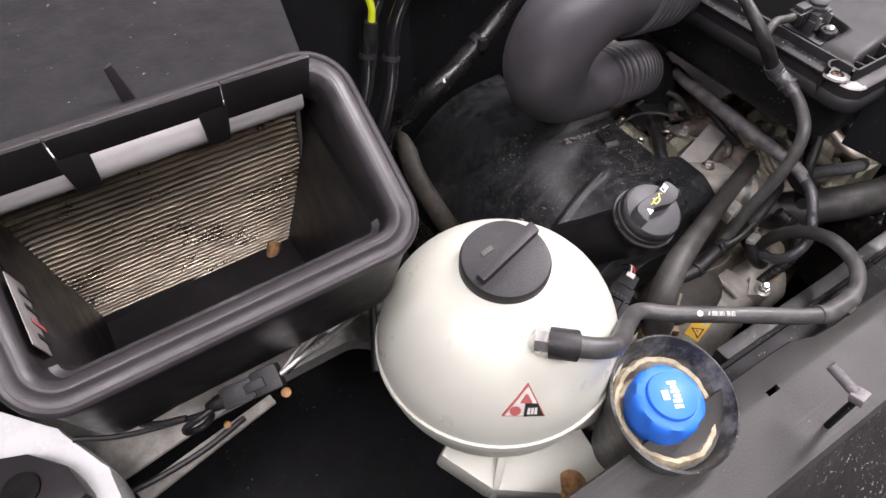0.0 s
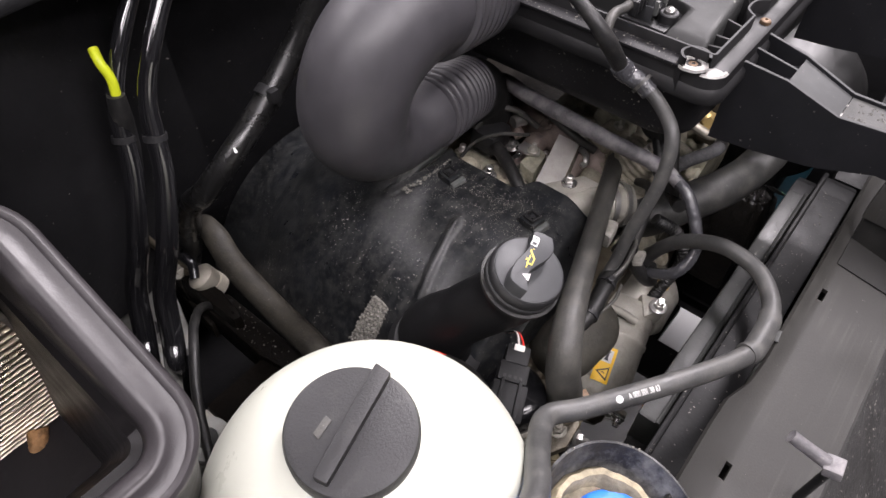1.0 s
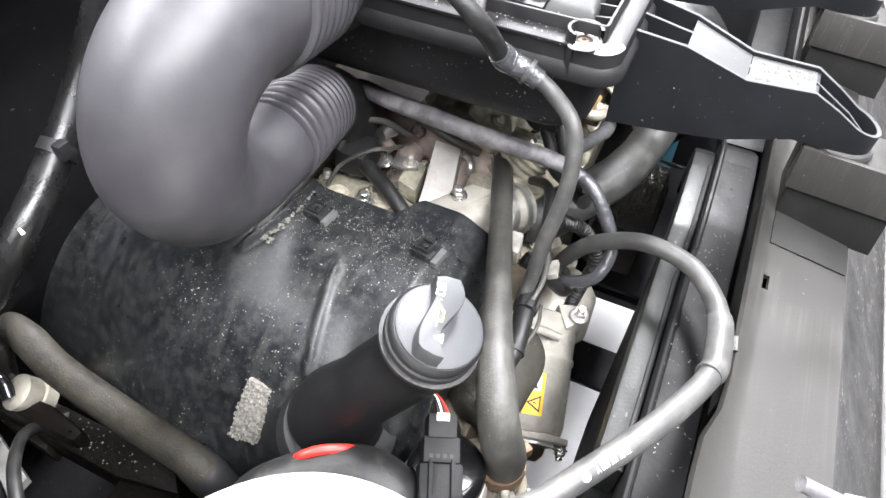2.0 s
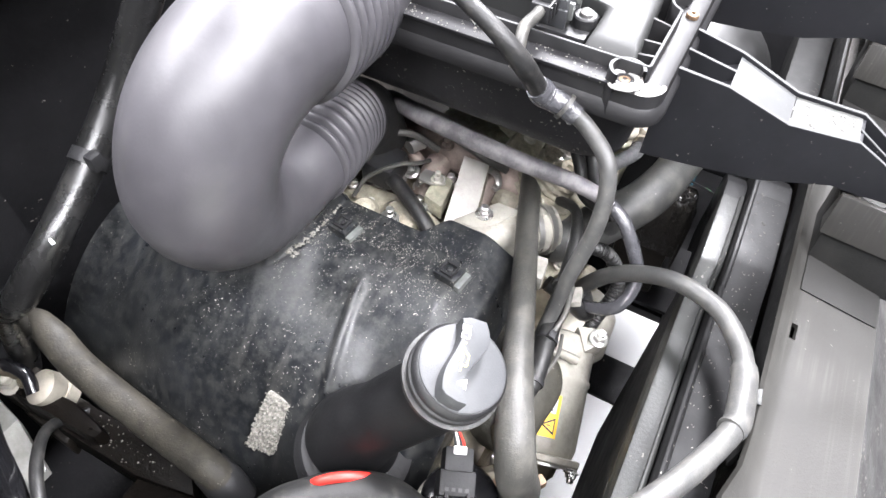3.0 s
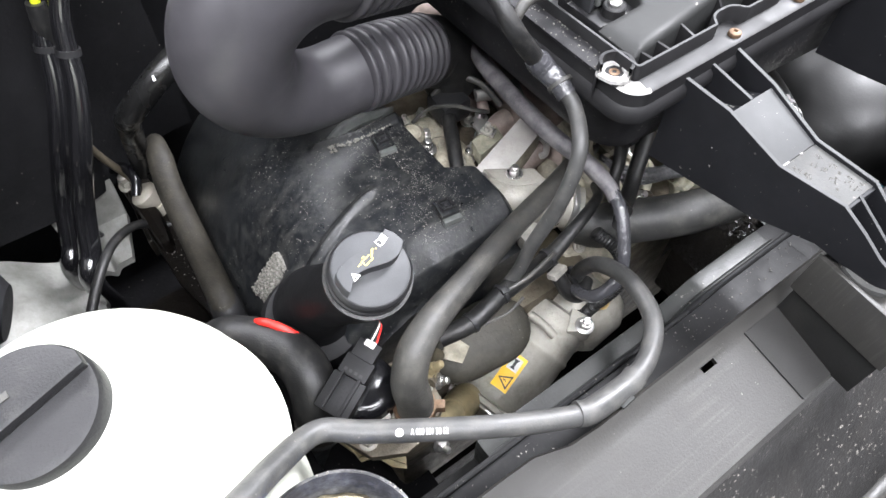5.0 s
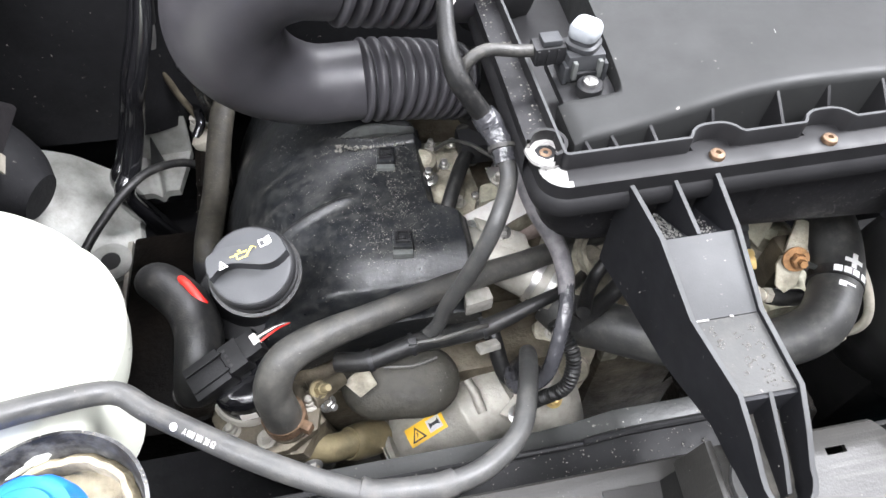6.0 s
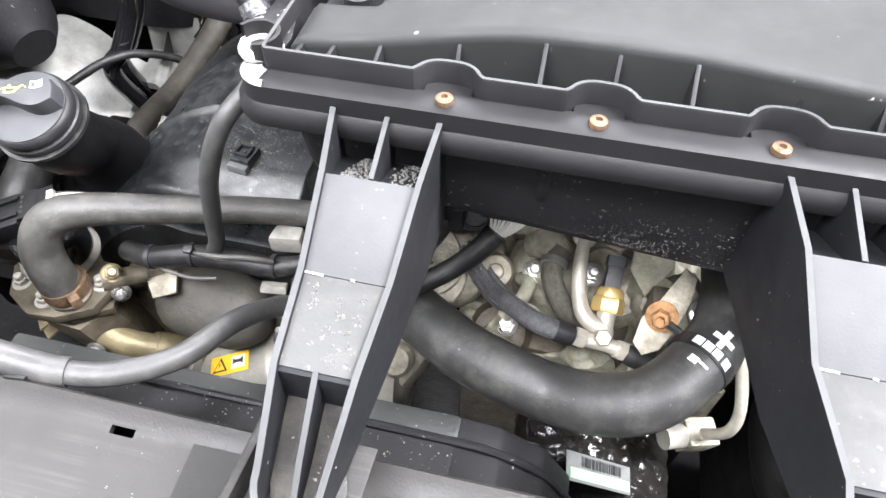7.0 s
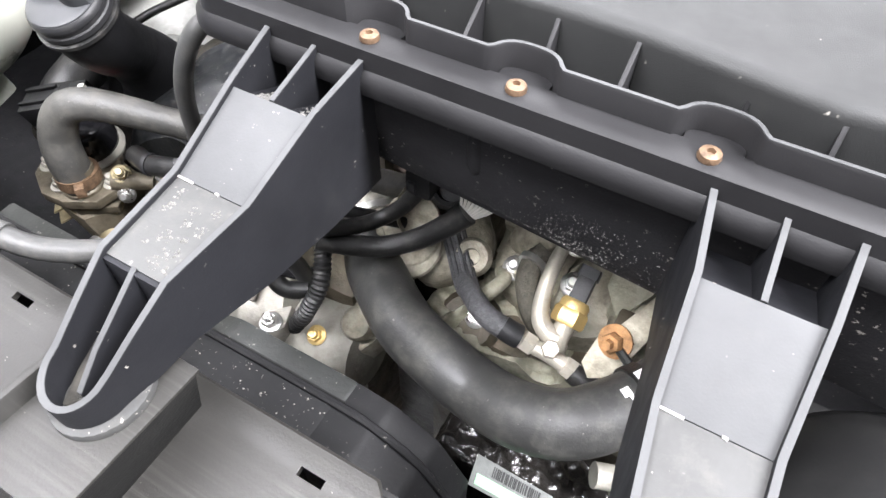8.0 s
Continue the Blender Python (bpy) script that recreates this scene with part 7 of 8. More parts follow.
def right_castings():
    ob = thing("pump_castings", (0.83, 0.38, 0.80), "grey cast aluminium pump housings with webs", "housing")

    def lump(at, way, prof, mat_, seg=22, w=None):
        part("casting", lathe(prof, axis(at, way), seg, wobble=w), mat_, ob)

    lump((0.785, 0.385, 0.860), (0.1, -0.4, 1), [(0.036, 0), (0.036, 0.035), (0.030, 0.045), (0.020, 0.050), (0, 0.050)], M_CAST)
    lump((0.840, 0.375, 0.862), (0, -0.5, 1), [(0.040, 0), (0.038, 0.03), (0.030, 0.042), (0, 0.044)], M_CAST, 22, lambda a, z: 1 + 0.10 * math.cos(3 * a))
    lump((0.895, 0.350, 0.880), (-0.2, -0.6, 1), [(0.034, 0), (0.032, 0.03), (0.024, 0.040), (0, 0.042)], M_CAST, 22, lambda a, z: 1 + 0.12 * math.cos(4 * a))
    lump((0.755, 0.330, 0.835), (0, -0.6, 1), [(0.028, 0), (0.028, 0.03), (0.022, 0.036), (0, 0.037)], M_DARKALU)
    part("web", slab([(0.775, 0.345, 0.912), (0.782, 0.350, 0.914), (0.820, 0.330, 0.900), (0.816, 0.322, 0.896)], (0, 0.004, -0.05), 0.002), M_OLDCAST, ob)
    part("web", slab([(0.800, 0.400, 0.922), (0.870, 0.395, 0.925), (0.872, 0.385, 0.920), (0.802, 0.388, 0.918)], (0, 0, -0.05), 0.002), M_CAST, ob)
    part("web", slab([(0.852, 0.352, 0.925), (0.875, 0.330, 0.935), (0.882, 0.338, 0.940), (0.860, 0.362, 0.930)], (0, 0, -0.06), 0.002), M_OLDCAST, ob)
    part("elbow", tube([(0.770, 0.375, 0.915), (0.785, 0.368, 0.925), (0.794, 0.356, 0.920)], 0.013, 16), M_CAST, ob)
    for x, y, z in ((0.775, 0.352, 0.905), (0.760, 0.318, 0.868), (0.822, 0.356, 0.910), (0.905, 0.325, 0.925), (0.812, 0.385, 0.922)):
        part("bolt", nut((x, y, z), (0, -0.5, 1), 0.007, 0.008, 0.0045), M_STEEL, ob)
    # ribbed pale housing, ring clamp and webs under the air box
    lump((0.700, 0.372, 0.880), (0, -0.5, 1), [(0.046, 0), (0.046, 0.028), (0.040, 0.036), (0.030, 0.040), (0, 0.041)], M_CAST, 26, lambda a, z: 1 + 0.05 * math.cos(5 * a))
    for k in range(3):
        part("rib_ring", lathe([(0.0225 + 0.003 * k, 0), (0.0240 + 0.003 * k, 0.002), (0.0225 + 0.003 * k, 0.004)], axis((0.690 + 0.001 * k, 0.335 - 0.006 * k, 0.928 - 0.006 * k), (0.1, -0.5, 0.85)), 28), M_CAST, ob)
    part("plate", slab([(0.690, 0.395, 0.965), (0.722, 0.392, 0.968), (0.735, 0.372, 0.960), (0.712, 0.358, 0.950), (0.688, 0.372, 0.952)], (0.004, 0.01, -0.018), 0.004), M_CAST, ob)
    part("plate", slab([(0.745, 0.415, 0.960), (0.800, 0.420, 0.966), (0.812, 0.395, 0.955), (0.790, 0.372, 0.930), (0.752, 0.372, 0.925)], (0, 0.012, -0.022), 0.005), M_OLDCAST, ob)
    part("plate", slab([(0.812, 0.405, 0.985), (0.842, 0.398, 0.988), (0.850, 0.372, 0.972), (0.838, 0.350, 0.950), (0.816, 0.358, 0.952)], (0.004, 0.014, -0.020), 0.004), M_CAST, ob)
    part("plate", slab([(0.850, 0.385, 0.990), (0.880, 0.380, 0.985), (0.878, 0.345, 0.950), (0.862, 0.330, 0.925), (0.846, 0.345, 0.940)], (0.004, 0.014, -0.012), 0.003), M_OLDCAST, ob)
    part("plate", slab([(0.640, 0.320, 0.872), (0.690, 0.330, 0.880), (0.702, 0.290, 0.850), (0.680, 0.262, 0.825), (0.640, 0.268, 0.830)], (0, 0.01, -0.035), 0.006), M_CAST, ob)
    lump((0.672, 0.282, 0.838), (0, -0.6, 0.8), [(0.015, 0), (0.015, 0.016), (0.012, 0.020), (0.006, 0.021)], M_CAST, 20)
    lump((0.742, 0.345, 0.905), (0.1, -0.6, 0.8), [(0.015, 0), (0.016, 0.01), (0.013, 0.016), (0.007, 0.017), (0.006, 0.012), (0, 0.012)], M_CAST, 20)
    for k in range(3):
        part("spring_ring", lathe([(0.0115, -0.0012), (0.0130, 0), (0.0115, 0.0012), (0.0105, 0)], axis((0.792 + 0.004 * k, 0.382 + 0.003 * k, 0.962 + 0.004 * k), (0.6, 0.4, 0.5)), 24), M_DARKALU, ob)
    for x, y, z, w in ((0.762, 0.402, 0.962, (0, -0.4, 1)), (0.796, 0.408, 0.966, (0, -0.4, 1)), (0.836, 0.390, 0.985, (0.1, -0.5, 1)), (0.826, 0.362, 0.962, (0.1, -0.6, 0.8)), (0.868, 0.368, 0.976, (0.2, -0.7, 0.7)), (0.715, 0.378, 0.966, (0, -0.4, 1)), (0.655, 0.305, 0.872, (0, -0.5, 1))):
        part("bolt", nut((x, y, z), w, 0.0048, 0.006, 0.003), M_ALU, ob)
    part("crank_pipe", tube([(0.765, 0.350, 0.895), (0.772, 0.338, 0.905), (0.768, 0.322, 0.905), (0.756, 0.312, 0.890)], 0.006, 12), M_OLDCAST, ob)
    # crumpled sheet-metal sleeve round the pump neck
    def sleeve(u, v):
        a = radians(-20 + 230 * u)
        r = 0.027 + 0.0022 * noise.noise(Vector((u * 14, v * 5, 7))) + 0.0012 * math.sin(v * 40)
        p = axis((0.698, 0.352, 0.925), (0.35, -0.5, 0.8)) @ Vector((r * math.cos(a), r * math.sin(a), -0.012 + 0.045 * v))
        return p

    part("crumpled_sleeve", sheet(sleeve, 60, 30), M_CAST, ob, "crumpled pale metal sleeve", smooth=60)
    part("hose_clamp", clamp_band(bmesh.new(), (0.789, 0.349, 0.925), (-0.1, -0.8, -0.2), 0.0098, 0.005, 0.0012, 22), M_STEEL, ob)
    part("small_pipe", tube([(0.818, 0.372, 0.968), (0.828, 0.382, 0.978), (0.842, 0.385, 0.982), (0.858, 0.378, 0.978)], 0.0045, 10), M_ZINC, ob)


right_castings()


def pressure_switch():
    ob = thing("pressure_switch", (0.83, 0.30, 0.90), "brass pressure switch on a steel fuel pipe block", "sensor")
    d = Vector((0.03, 0.84, 0.54)).normalized()
    base = Vector((0.8325, 0.2965, 0.9270))
    m = axis(base, d)
    part("block", lathe([(0.0078, -0.016), (0.0082, -0.014), (0.0082, -0.003), (0.0070, -0.001), (0.0070, 0.010)], m, 16), M_ZINC, ob)
    part("hexagon", lathe([(0.0110, 0.010), (0.0122, 0.012), (0.0122, 0.020), (0.0110, 0.022)], m, 6), M_BRASS, ob, "brass hexagon")
    part("collar", lathe([(0.0105, 0.022), (0.0105, 0.026), (0.0088, 0.029), (0.0070, 0.029)], m, 24), M_BRASS, ob)
    part("plug", box(-0.0062, 0.0062, -0.0058, 0.0058, 0.028, 0.052, 0.0015, m), M_CAP, ob, "black sensor plug")
    part("plug_frame", box(-0.005, 0.005, -0.0078, -0.005, 0.034, 0.048, 0.001, m), M_CAP, ob)
    part("plug_rim", ring(rounded(-0.0072, 0.0072, -0.0088, 0.0066, 0.0015, 3), [(0, 0.046), (0, 0.0535), (-0.0016, 0.0535), (-0.0016, 0.046)], m), M_OILCAP, ob)
    part("plug_latch", box(-0.0026, 0.0026, -0.0106, -0.0076, 0.030, 0.053, 0.0008, m), M_CAP, ob)
    part("rail", tube([(0.806, 0.282, 0.928), (0.820, 0.283, 0.925), (0.835, 0.283, 0.923), (0.852, 0.281, 0.920)], 0.0058, 14), M_ZINC, ob)
    for at in ((0.8150, 0.283, 0.926), (0.8475, 0.2815, 0.921)):
        part("union_nut", lathe([(0.0068, -0.005), (0.0078, -0.004), (0.0078, 0.004), (0.0068, 0.005)], axis(at, (1, 0, -0.35)), 6), M_ZINC, ob)
    part("feed_pipe", tube([(0.833, 0.295, 0.927), (0.824, 0.296, 0.928), (0.815, 0.303, 0.931), (0.810, 0.318, 0.938), (0.808, 0.338, 0.947), (0.809, 0.359, 0.954), (0.812, 0.376, 0.958)], [0.0072, 0.0070, 0.0064, 0.0058, 0.0054, 0.0050, 0.0050], 14), M_ZINC, ob, "thick pale steel pipe")
    part("tail_hose", tube([(0.850, 0.281, 0.920), (0.866, 0.279, 0.915), (0.886, 0.281, 0.908)], 0.0080, 14), M_RUBBER, ob)
    part("union_nut", lathe([(0.0058, -0.004), (0.0066, -0.003), (0.0066, 0.003), (0.0058, 0.004)], axis((0.8315, 0.283, 0.9305), (0.1, -0.4, 1)), 6), M_ZINC, ob)
    for k in range(4):
        part("plug_slot", box(-0.0042 + 0.0022 * k, -0.0030 + 0.0022 * k, -0.0084, -0.0076, 0.036, 0.046, 0.0002, m), M_OILCAP, ob)


pressure_switch()

h = line_thing("braided_hose", "grey braided fuel hose joining the pipe block", "hose", [(0.717, 0.352, 0.922), (0.732, 0.337, 0.911), (0.747, 0.318, 0.913), (0.763, 0.298, 0.928), (0.784, 0.282, 0.936), (0.806, 0.281, 0.931)], 0.0080, M_BRAID, 16)
for k in range(9):
    a = radians(40 * k)
    o = Vector((0.66 * math.sin(a), 0.75 * math.sin(a), math.cos(a)))
    part("sleeve_rib", tube([Vector((0.717, 0.352, 0.922)) + o * 0.0088, Vector((0.732, 0.337, 0.911)) + o * 0.0086, Vector((0.747, 0.318, 0.913)) + o * 0.0082, Vector((0.757, 0.305, 0.922)) + o * 0.0074, Vector((0.763, 0.298, 0.928)) + o * 0.0062], [0.0016, 0.0016, 0.0016, 0.0014, 0.0008], 6, 6), M_BRAID, h)
part("ferrule", tube([(0.796, 0.281, 0.934), (0.803, 0.281, 0.932), (0.809, 0.282, 0.930)], 0.0086, 14), M_CAP, h)
line_thing("fuel_return_hose", "brown-black woven hose on the castings", "hose", [(0.794, 0.361, 0.930), (0.789, 0.350, 0.924), (0.791, 0.337, 0.915), (0.804, 0.322, 0.902), (0.822, 0.317, 0.884)], 0.0090, M_WOVEN, 18, 10)

h = line_thing("plug_harness", "black cable with bare pale wires entering a plug", "cable", [(0.652, 0.267, 0.955), (0.673, 0.281, 0.947), (0.693, 0.293, 0.945), (0.713, 0.306, 0.952), (0.730, 0.317, 0.965), (0.742, 0.327, 0.977)], [0.0075, 0.008, 0.008, 0.008, 0.0085, 0.0095], M_RUBBER, 18)
for k in range(9):
    part("wire", tube([(0.737 + 0.0013 * k, 0.3255 + 0.0004 * k, 0.977 - 0.0006 * k), (0.737 + 0.0026 * k, 0.327 + 0.0006 * k, 0.986 - 0.0006 * k), (0.736 + 0.0038 * k, 0.330 + 0.0008 * k, 0.997 - 0.0005 * k)], 0.0012, 6), M_PAPER, h)
part("plug", box(0.728, 0.775, 0.326, 0.350, 0.992, 1.008, 0.002, Matrix.Translation((0, 0, 0))), M_CAP, h)
for k in range(6):
    part("plug_rib", box(0.732 + 0.007 * k, 0.7345 + 0.007 * k, 0.3235, 0.327, 0.996, 1.005, 0.0005), M_CAP, h)
h = line_thing("second_harness", "thin black cable under the air box bracket", "cable", [(0.658, 0.269, 0.968), (0.671, 0.292, 0.957), (0.683, 0.308, 0.957), (0.696, 0.317, 0.969), (0.706, 0.329, 0.986)], [0.006, 0.006, 0.006, 0.0062, 0.0068], M_RUBBER, 16)
part("plug", box(0.698, 0.718, 0.316, 0.340, 0.984, 1.006, 0.003), M_CAP, h)
part("plug_latch", box(0.701, 0.707, 0.3135, 0.317, 0.990, 0.998, 0.0006), M_OILCAP, h)
part("socket_ring", lathe([(0.013, 0), (0.015, 0.003), (0.015, 0.010), (0.012, 0.012), (0.011, 0.004), (0, 0.004)], axis((0.722, 0.345, 0.975), (0.1, -0.6, 0.8)), 24), M_CAP, h)


def rusty_stud():
    ob = thing("ground_stud", (0.87, 0.295, 0.93), "rusty nut on a pale metal tab", "bolt")
    m = axis((0.868, 0.295, 0.955), (-0.25, -0.75, 0.6))
    part("washer", lathe([(0.0115, 0), (0.0115, 0.0015), (0.009, 0.0025)], m, 20), M_RUST, ob)
    part("nut", lathe([(0.0064, 0.002), (0.0070, 0.004), (0.0070, 0.009), (0.006, 0.011), (0.0035, 0.011), (0.0035, 0.018), (0, 0.0185)], m, 6), M_RUST, ob)
    part("tab", slab([(0.853, 0.284, 0.932), (0.856, 0.298, 0.944), (0.866, 0.308, 0.954), (0.880, 0.328, 0.972), (0.889, 0.322, 0.970), (0.886, 0.306, 0.956), (0.880, 0.293, 0.944), (0.872, 0.281, 0.932), (0.861, 0.278, 0.926)], (0.001, 0.003, -0.002), 0.0006), M_CAST, ob)
    part("strap", tube([(0.872, 0.290, 0.955), (0.886, 0.280, 0.955), (0.897, 0.275, 0.955)], 0.003, 8), M_GREYFRAME, ob)
    part("base", box(0.862, 0.880, 0.300, 0.325, 0.88, 0.952, 0.003), M_DARKALU, ob)


rusty_stud()


def steel_elbow():
    ob = thing("return_elbow", (0.92, 0.25, 0.86), "thin bent steel pipe with square block", "pipe")
    part("pipe", tube([(0.914, 0.305, 0.962), (0.920, 0.282, 0.956), (0.926, 0.262, 0.941), (0.930, 0.248, 0.922), (0.929, 0.243, 0.905), (0.924, 0.246, 0.889), (0.918, 0.252, 0.875)], 0.0042, 14), M_ZINC, ob)
    part("block", box(-0.013, 0.013, -0.011, 0.011, -0.013, 0.011, 0.003, pose(0.916, 0.252, 0.870, 10, 12, 20)), M_CAST, ob)
    part("collar", tube([(0.906, 0.247, 0.874), (0.899, 0.244, 0.876), (0.890, 0.240, 0.878)], 0.009, 14), M_ALU, ob)


steel_elbow()


def foil_block():
    ob = thing("wrapped_unit", (0.84, 0.235, 0.78), "black foil-wrapped unit with a paper barcode label", "wrapped unit")

    def f(u, v):
        x, y = 0.782 + 0.13 * u, 0.196 + 0.075 * v
        z = min(0.893, 0.851 - 0.80 * (x - 0.866)) - 0.004 + 0.006 * noise.noise(Vector((x * 90, y * 90, 0))) + 0.003 * noise.noise(Vector((x * 260, y * 260, 3)))
        z -= 0.03 * (smooth01((0.10 - v) / 0.1) + smooth01((v - 0.92) / 0.08)) + 0.02 * smooth01((0.06 - u) / 0.06)
        return Vector((x, y, z))

    part("foil", sheet(f, 60, 36, 0.06), M_FOIL, ob, smooth=60)
    part("core", box(0.790, 0.905, 0.205, 0.268, 0.72, 0.805, 0.004), M_IRON, ob)
    a, b = Vector((0.818, 0.207, 0.898)), Vector((0.872, 0.222, 0.853))
    d = (b - a).normalized()
    p = Vector((0.12, -0.85, -0.30)).normalized()
    lab = part("paper_label", slab([a, b, b + p * 0.020, a + p * 0.020], (0, 0, -0.001)), M_CLIPEDGE, ob, "grimy label with bars and green strip")
    lift = d.cross(p)
    lift = lift if lift.z > 0 else -lift
    rng = random.Random(4)
    s = 0.016
    while s < 0.060:
        w = rng.choice((0.0006, 0.001, 0.0016))
        part("bar", slab([a + d * s + p * 0.002 + lift * 0.0003, a + d * (s + w) + p * 0.002 + lift * 0.0003, a + d * (s + w) + p * 0.009 + lift * 0.0003, a + d * s + p * 0.009 + lift * 0.0003], lift * 0.0003), M_INK, lab)
        s += w + rng.choice((0.0007, 0.0012))
    part("green_strip", slab([a + d * 0.004 + p * 0.011 + lift * 0.0003, a + d * 0.070 + p * 0.011 + lift * 0.0003, a + d * 0.070 + p * 0.018 + lift * 0.0003, a + d * 0.004 + p * 0.018 + lift * 0.0003], lift * 0.0003), M_GREEN, lab)


foil_block()


def lamp_housing():
    ob = thing("headlamp_housing", (1.05, 0.28, 0.75), "big black round rear cap of a headlamp", "headlamp")
    part("dome", lathe([(0.100, -0.10), (0.104, -0.02), (0.098, 0.012), (0.082, 0.036), (0.055, 0.050), (0.028, 0.056), (0, 0.058)], axis((1.062, 0.272, 0.885), (-0.35, -0.1, 1)), 48), M_GLOSSCAP, ob)
    part("skirt", box(1.00, 1.28, 0.225, 0.42, 0.60, 0.82, 0.02), M_FRAME, ob)
    part("pipe", tube([(1.02, 0.42, 0.98), (1.045, 0.385, 0.965), (1.075, 0.345, 0.935), (1.10, 0.30, 0.90)], 0.010, 14), M_STEEL, ob, "bright bent metal pipe")


lamp_housing()


def teal_stand_in():
    # added sheet, stands in for a teal surface beyond the bay
    ob = thing("teal_stand_in", (1.25, 0.17, 0.55), "added teal sheet standing in for a teal surface beyond the bay", "liner")

    def f(u, v):
        return Vector((1.10 + 0.26 * u, 0.198 + 0.045 * v, 0.575 + 0.03 * math.sin(3.1 * u) + 0.02 * v))

    part("teal_sheet", sheet(f, 16, 6, 0.03), M_TEAL, ob)


teal_stand_in()


# ---- left front corner ----
def bulkhead_mat():
    ob = thing("insulation_mat", (0.0, 0.72, 0.8), "black insulation mat hanging on the bulkhead", "insulation")

    def f(u, v):
        x, z = -0.40 + 0.80 * u, 0.845 + 0.38 * v
        y = 0.705 + 0.06 * smooth01((u - 0.78) / 0.2) + 0.006 * noise.noise(Vector((x * 9, z * 9, 1)))
        return Vector((x, y, z))

    s = part("mat", sheet(f, 40, 24), M_BULK, ob)
    mod = s.modifiers.new("thickness", "SOLIDIFY")
    mod.thickness = 0.012
    part("lower_trunking", tube([(-0.30, 0.60, 0.94), (-0.10, 0.605, 0.925), (0.04, 0.600, 0.912), (0.105, 0.585, 0.895), (0.140, 0.570, 0.880)], [0.08, 0.085, 0.080, 0.060, 0.028], 28), M_BULK, ob)


bulkhead_mat()


def white_wing_top():
    ob = thing("wing_top", (-0.17, 0.38, 0.9), "glossy white painted wing edge with grey rubber buffer", "wing", kind="structure")
    part("edge", slab([(-0.32, 0.50, 1.00), (-0.20, 0.485, 1.00), (-0.145, 0.425, 0.995), (-0.118, 0.372, 0.985), (-0.115, 0.33, 0.98), (-0.32, 0.30, 0.98)], (0, 0, -0.05), 0.012), M_WHITE, ob)
    part("buffer", slab([(-0.205, 0.418, 1.012), (-0.165, 0.402, 1.012), (-0.140, 0.375, 1.010), (-0.132, 0.345, 1.006), (-0.20, 0.33, 1.006), (-0.24, 0.36, 1.01)], (0, 0, -0.03), 0.008), M_SEAL, ob)
    part("buffer_ring", lathe([(0.010, 0), (0.014, 0.001), (0.014, 0.003), (0.006, 0.004), (0, 0.002)], axis((-0.175, 0.372, 1.009), (0, -0.1, 1)), 20), M_FRAME, ob)


white_wing_top()


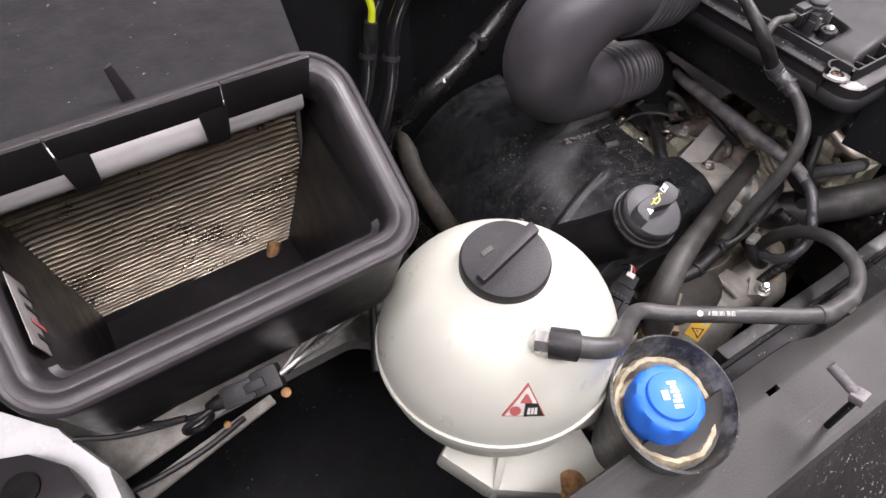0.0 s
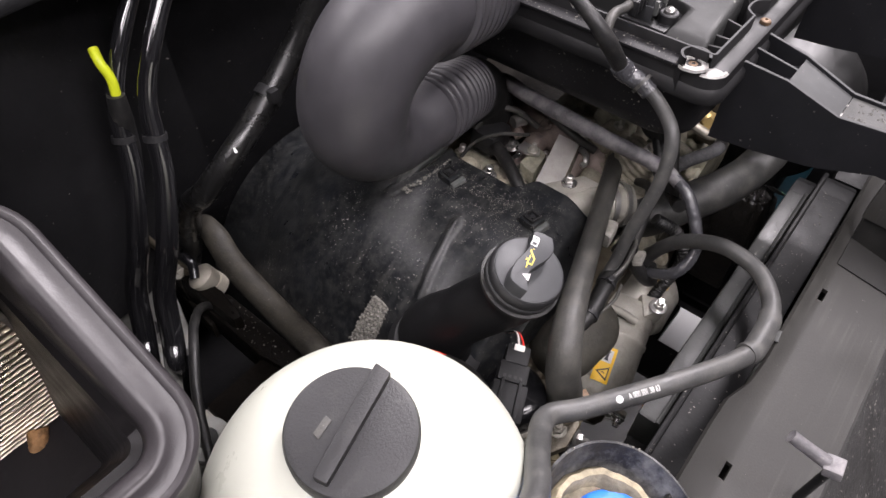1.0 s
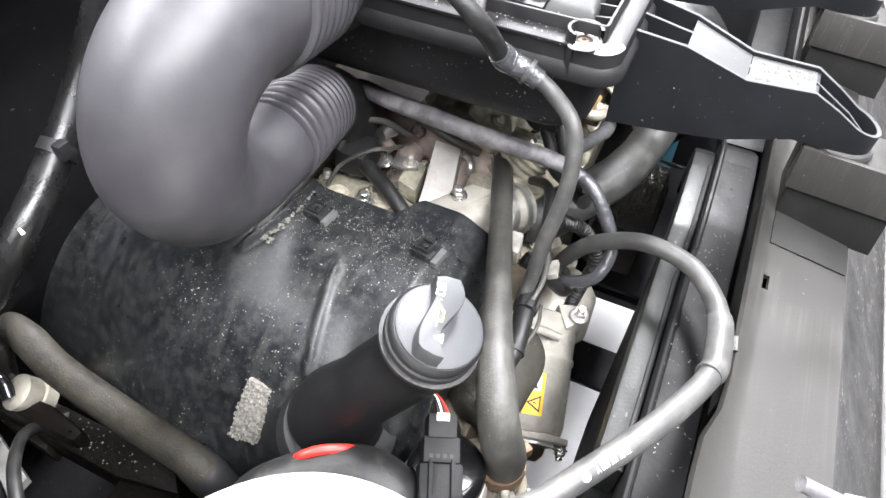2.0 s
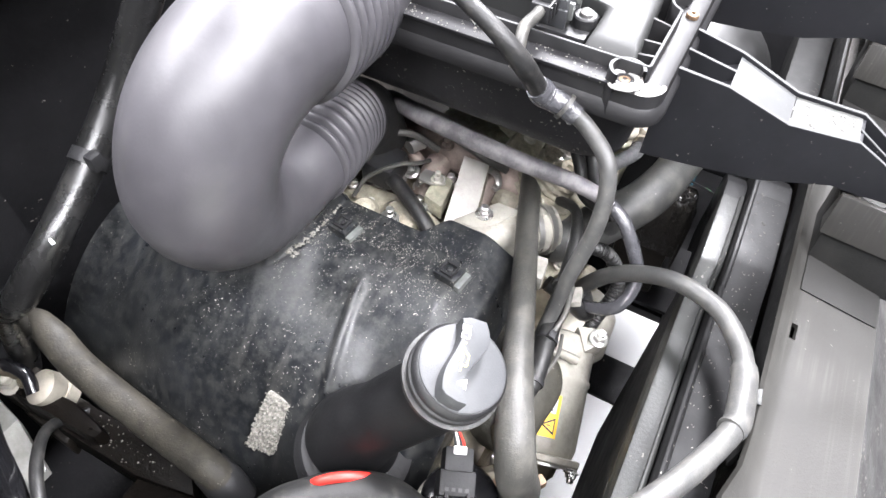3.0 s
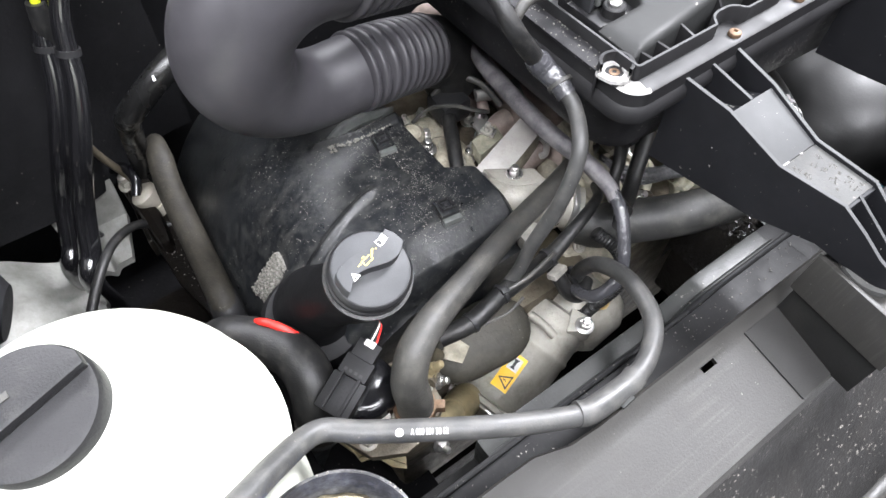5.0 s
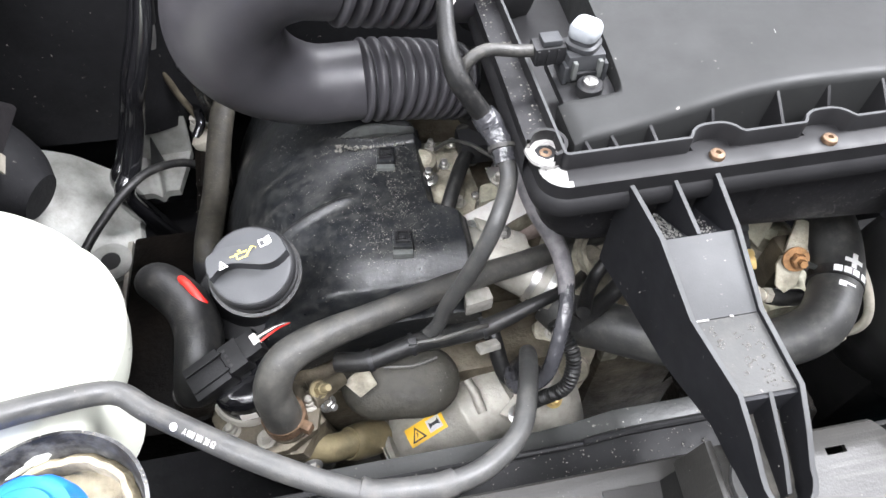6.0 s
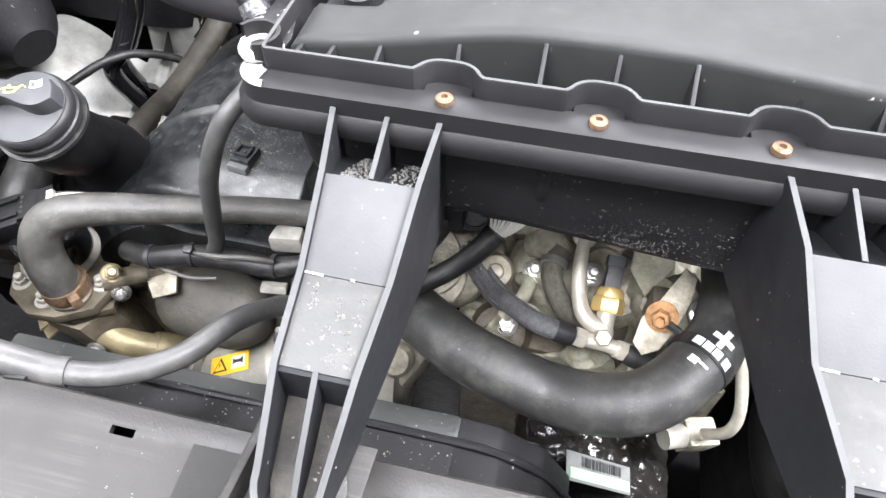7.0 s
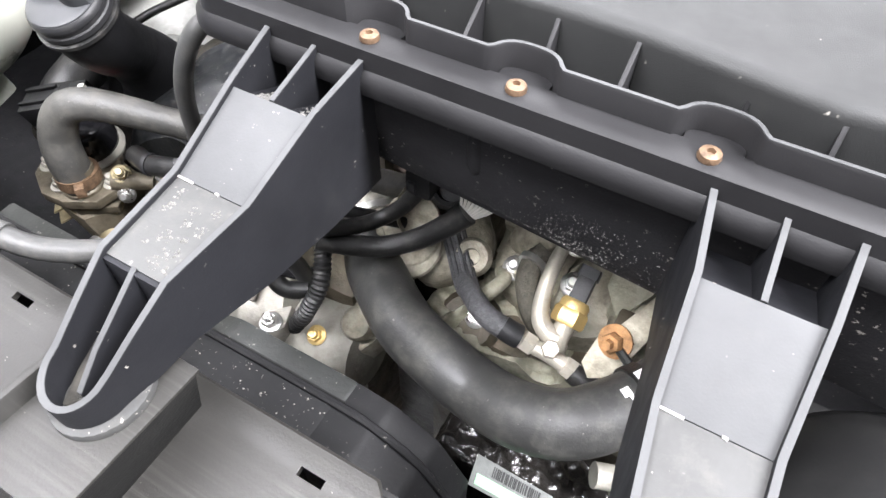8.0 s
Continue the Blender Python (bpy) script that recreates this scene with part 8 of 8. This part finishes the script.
def duct_cables():
    ob = thing("duct_wiring", (0.0, 0.36, 0.98), "dark connector and wires below the ventilation intake", "cable")
    d = Vector((0.075, -0.013, 0.015)).normalized()
    up = Vector((0.0, -0.5, 0.85))
    up = (up - d * up.dot(d)).normalized()
    m = Matrix.Translation((0.004, 0.333, 1.054)) @ Matrix((d, up.cross(d), up)).transposed().to_4x4()
    plug = part("plug", box(-0.020, 0.006, -0.0085, 0.0085, -0.008, 0.006, 0.0018, m), M_CAP, ob, "black two-part cable connector")
    part("plug_socket", box(0.0065, 0.028, -0.0100, 0.0100, -0.009, 0.008, 0.0018, m), M_CAP, plug)
    part("plug_latch", box(0.000, 0.016, -0.004, 0.004, 0.007, 0.0105, 0.0008, m), M_CAP, plug)
    for y in (-0.0078, 0.0078):
        part("plug_rail", box(-0.016, 0.004, y - 0.001, y + 0.001, 0.0055, 0.0078, 0.0004, m), M_CAP, plug)
    part("boot", tube([m @ Vector(p) for p in ((-0.034, 0, -0.002), (-0.026, 0, -0.001), (-0.018, 0, -0.001))], [0.0035, 0.006, 0.007], 12), M_RUBBER, plug)
    for at, r in (((0.028, 0.311, 1.060), 0.004), ((-0.020, 0.318, 1.046), 0.0028)):
        part("rust_screw", lathe([(r, 0), (r * 0.9, 0.003), (0, 0.004)], axis(at, (0, -0.7, 0.7)), 12), M_RUST, ob)
    part("wire_loop", tube([(-0.026, 0.335, 1.048), (-0.038, 0.334, 1.046), (-0.049, 0.338, 1.036), (-0.050, 0.342, 1.022), (-0.040, 0.345, 1.014), (-0.030, 0.346, 1.020), (-0.029, 0.347, 1.032)], 0.0028, 10), M_CAP, ob)
    for k in range(2):
        part("wire", tube([(0.030, 0.327, 1.060), (0.06, 0.335 + 0.01 * k, 1.06), (0.10, 0.355 + 0.012 * k, 1.04), (0.14, 0.385, 1.01)], 0.0022, 8), M_STEEL, ob)
    part("wire", tube([(-0.045, 0.340, 1.045), (-0.065, 0.350, 1.040), (-0.078, 0.365, 1.03), (-0.072, 0.385, 1.00), (-0.05, 0.40, 0.98)], 0.003, 8), M_CAP, ob)
    part("wire", tube([(-0.135, 0.40, 1.0), (-0.10, 0.39, 0.985), (-0.05, 0.385, 0.97), (0.0, 0.39, 0.95)], 0.0025, 8), M_CAP, ob)


duct_cables()


def bay_sheet():
    ob = thing("wing_flange", (0.0, 0.43, 0.85), "dusty grey-white sheet-metal flange with small holes", "panel", kind="structure")
    part("flange", slab([(-0.15, 0.440, 0.93), (0.135, 0.452, 0.952), (0.150, 0.425, 0.945), (0.09, 0.412, 0.935), (-0.155, 0.395, 0.905)], (0, 0, -0.004), 0.001), M_SHEET, ob)
    for k in range(4):
        part("hole", lathe([(0.0025, 0), (0.0025, 0.0012), (0, 0.0012)], axis((0.07 + 0.012 * k, 0.432, 0.9385 + 0.0012 * k), (0, 0, 1)), 10), M_INK, ob)
    part("bracket_strip", slab([(-0.125, 0.385, 0.900), (0.02, 0.395, 0.925), (0.022, 0.386, 0.922), (-0.122, 0.372, 0.892)], (0, 0, -0.004), 0.001), M_SHEET, ob)
    part("cable", tube([(-0.16, 0.38, 0.93), (-0.12, 0.372, 0.925), (-0.06, 0.372, 0.928), (-0.01, 0.376, 0.94)], 0.003, 8), M_CAP, ob)
    part("cable", tube([(0.04, 0.372, 0.985), (0.07, 0.39, 0.975), (0.09, 0.41, 0.955), (0.10, 0.42, 0.93)], 0.0025, 8), M_CAP, ob)


bay_sheet()
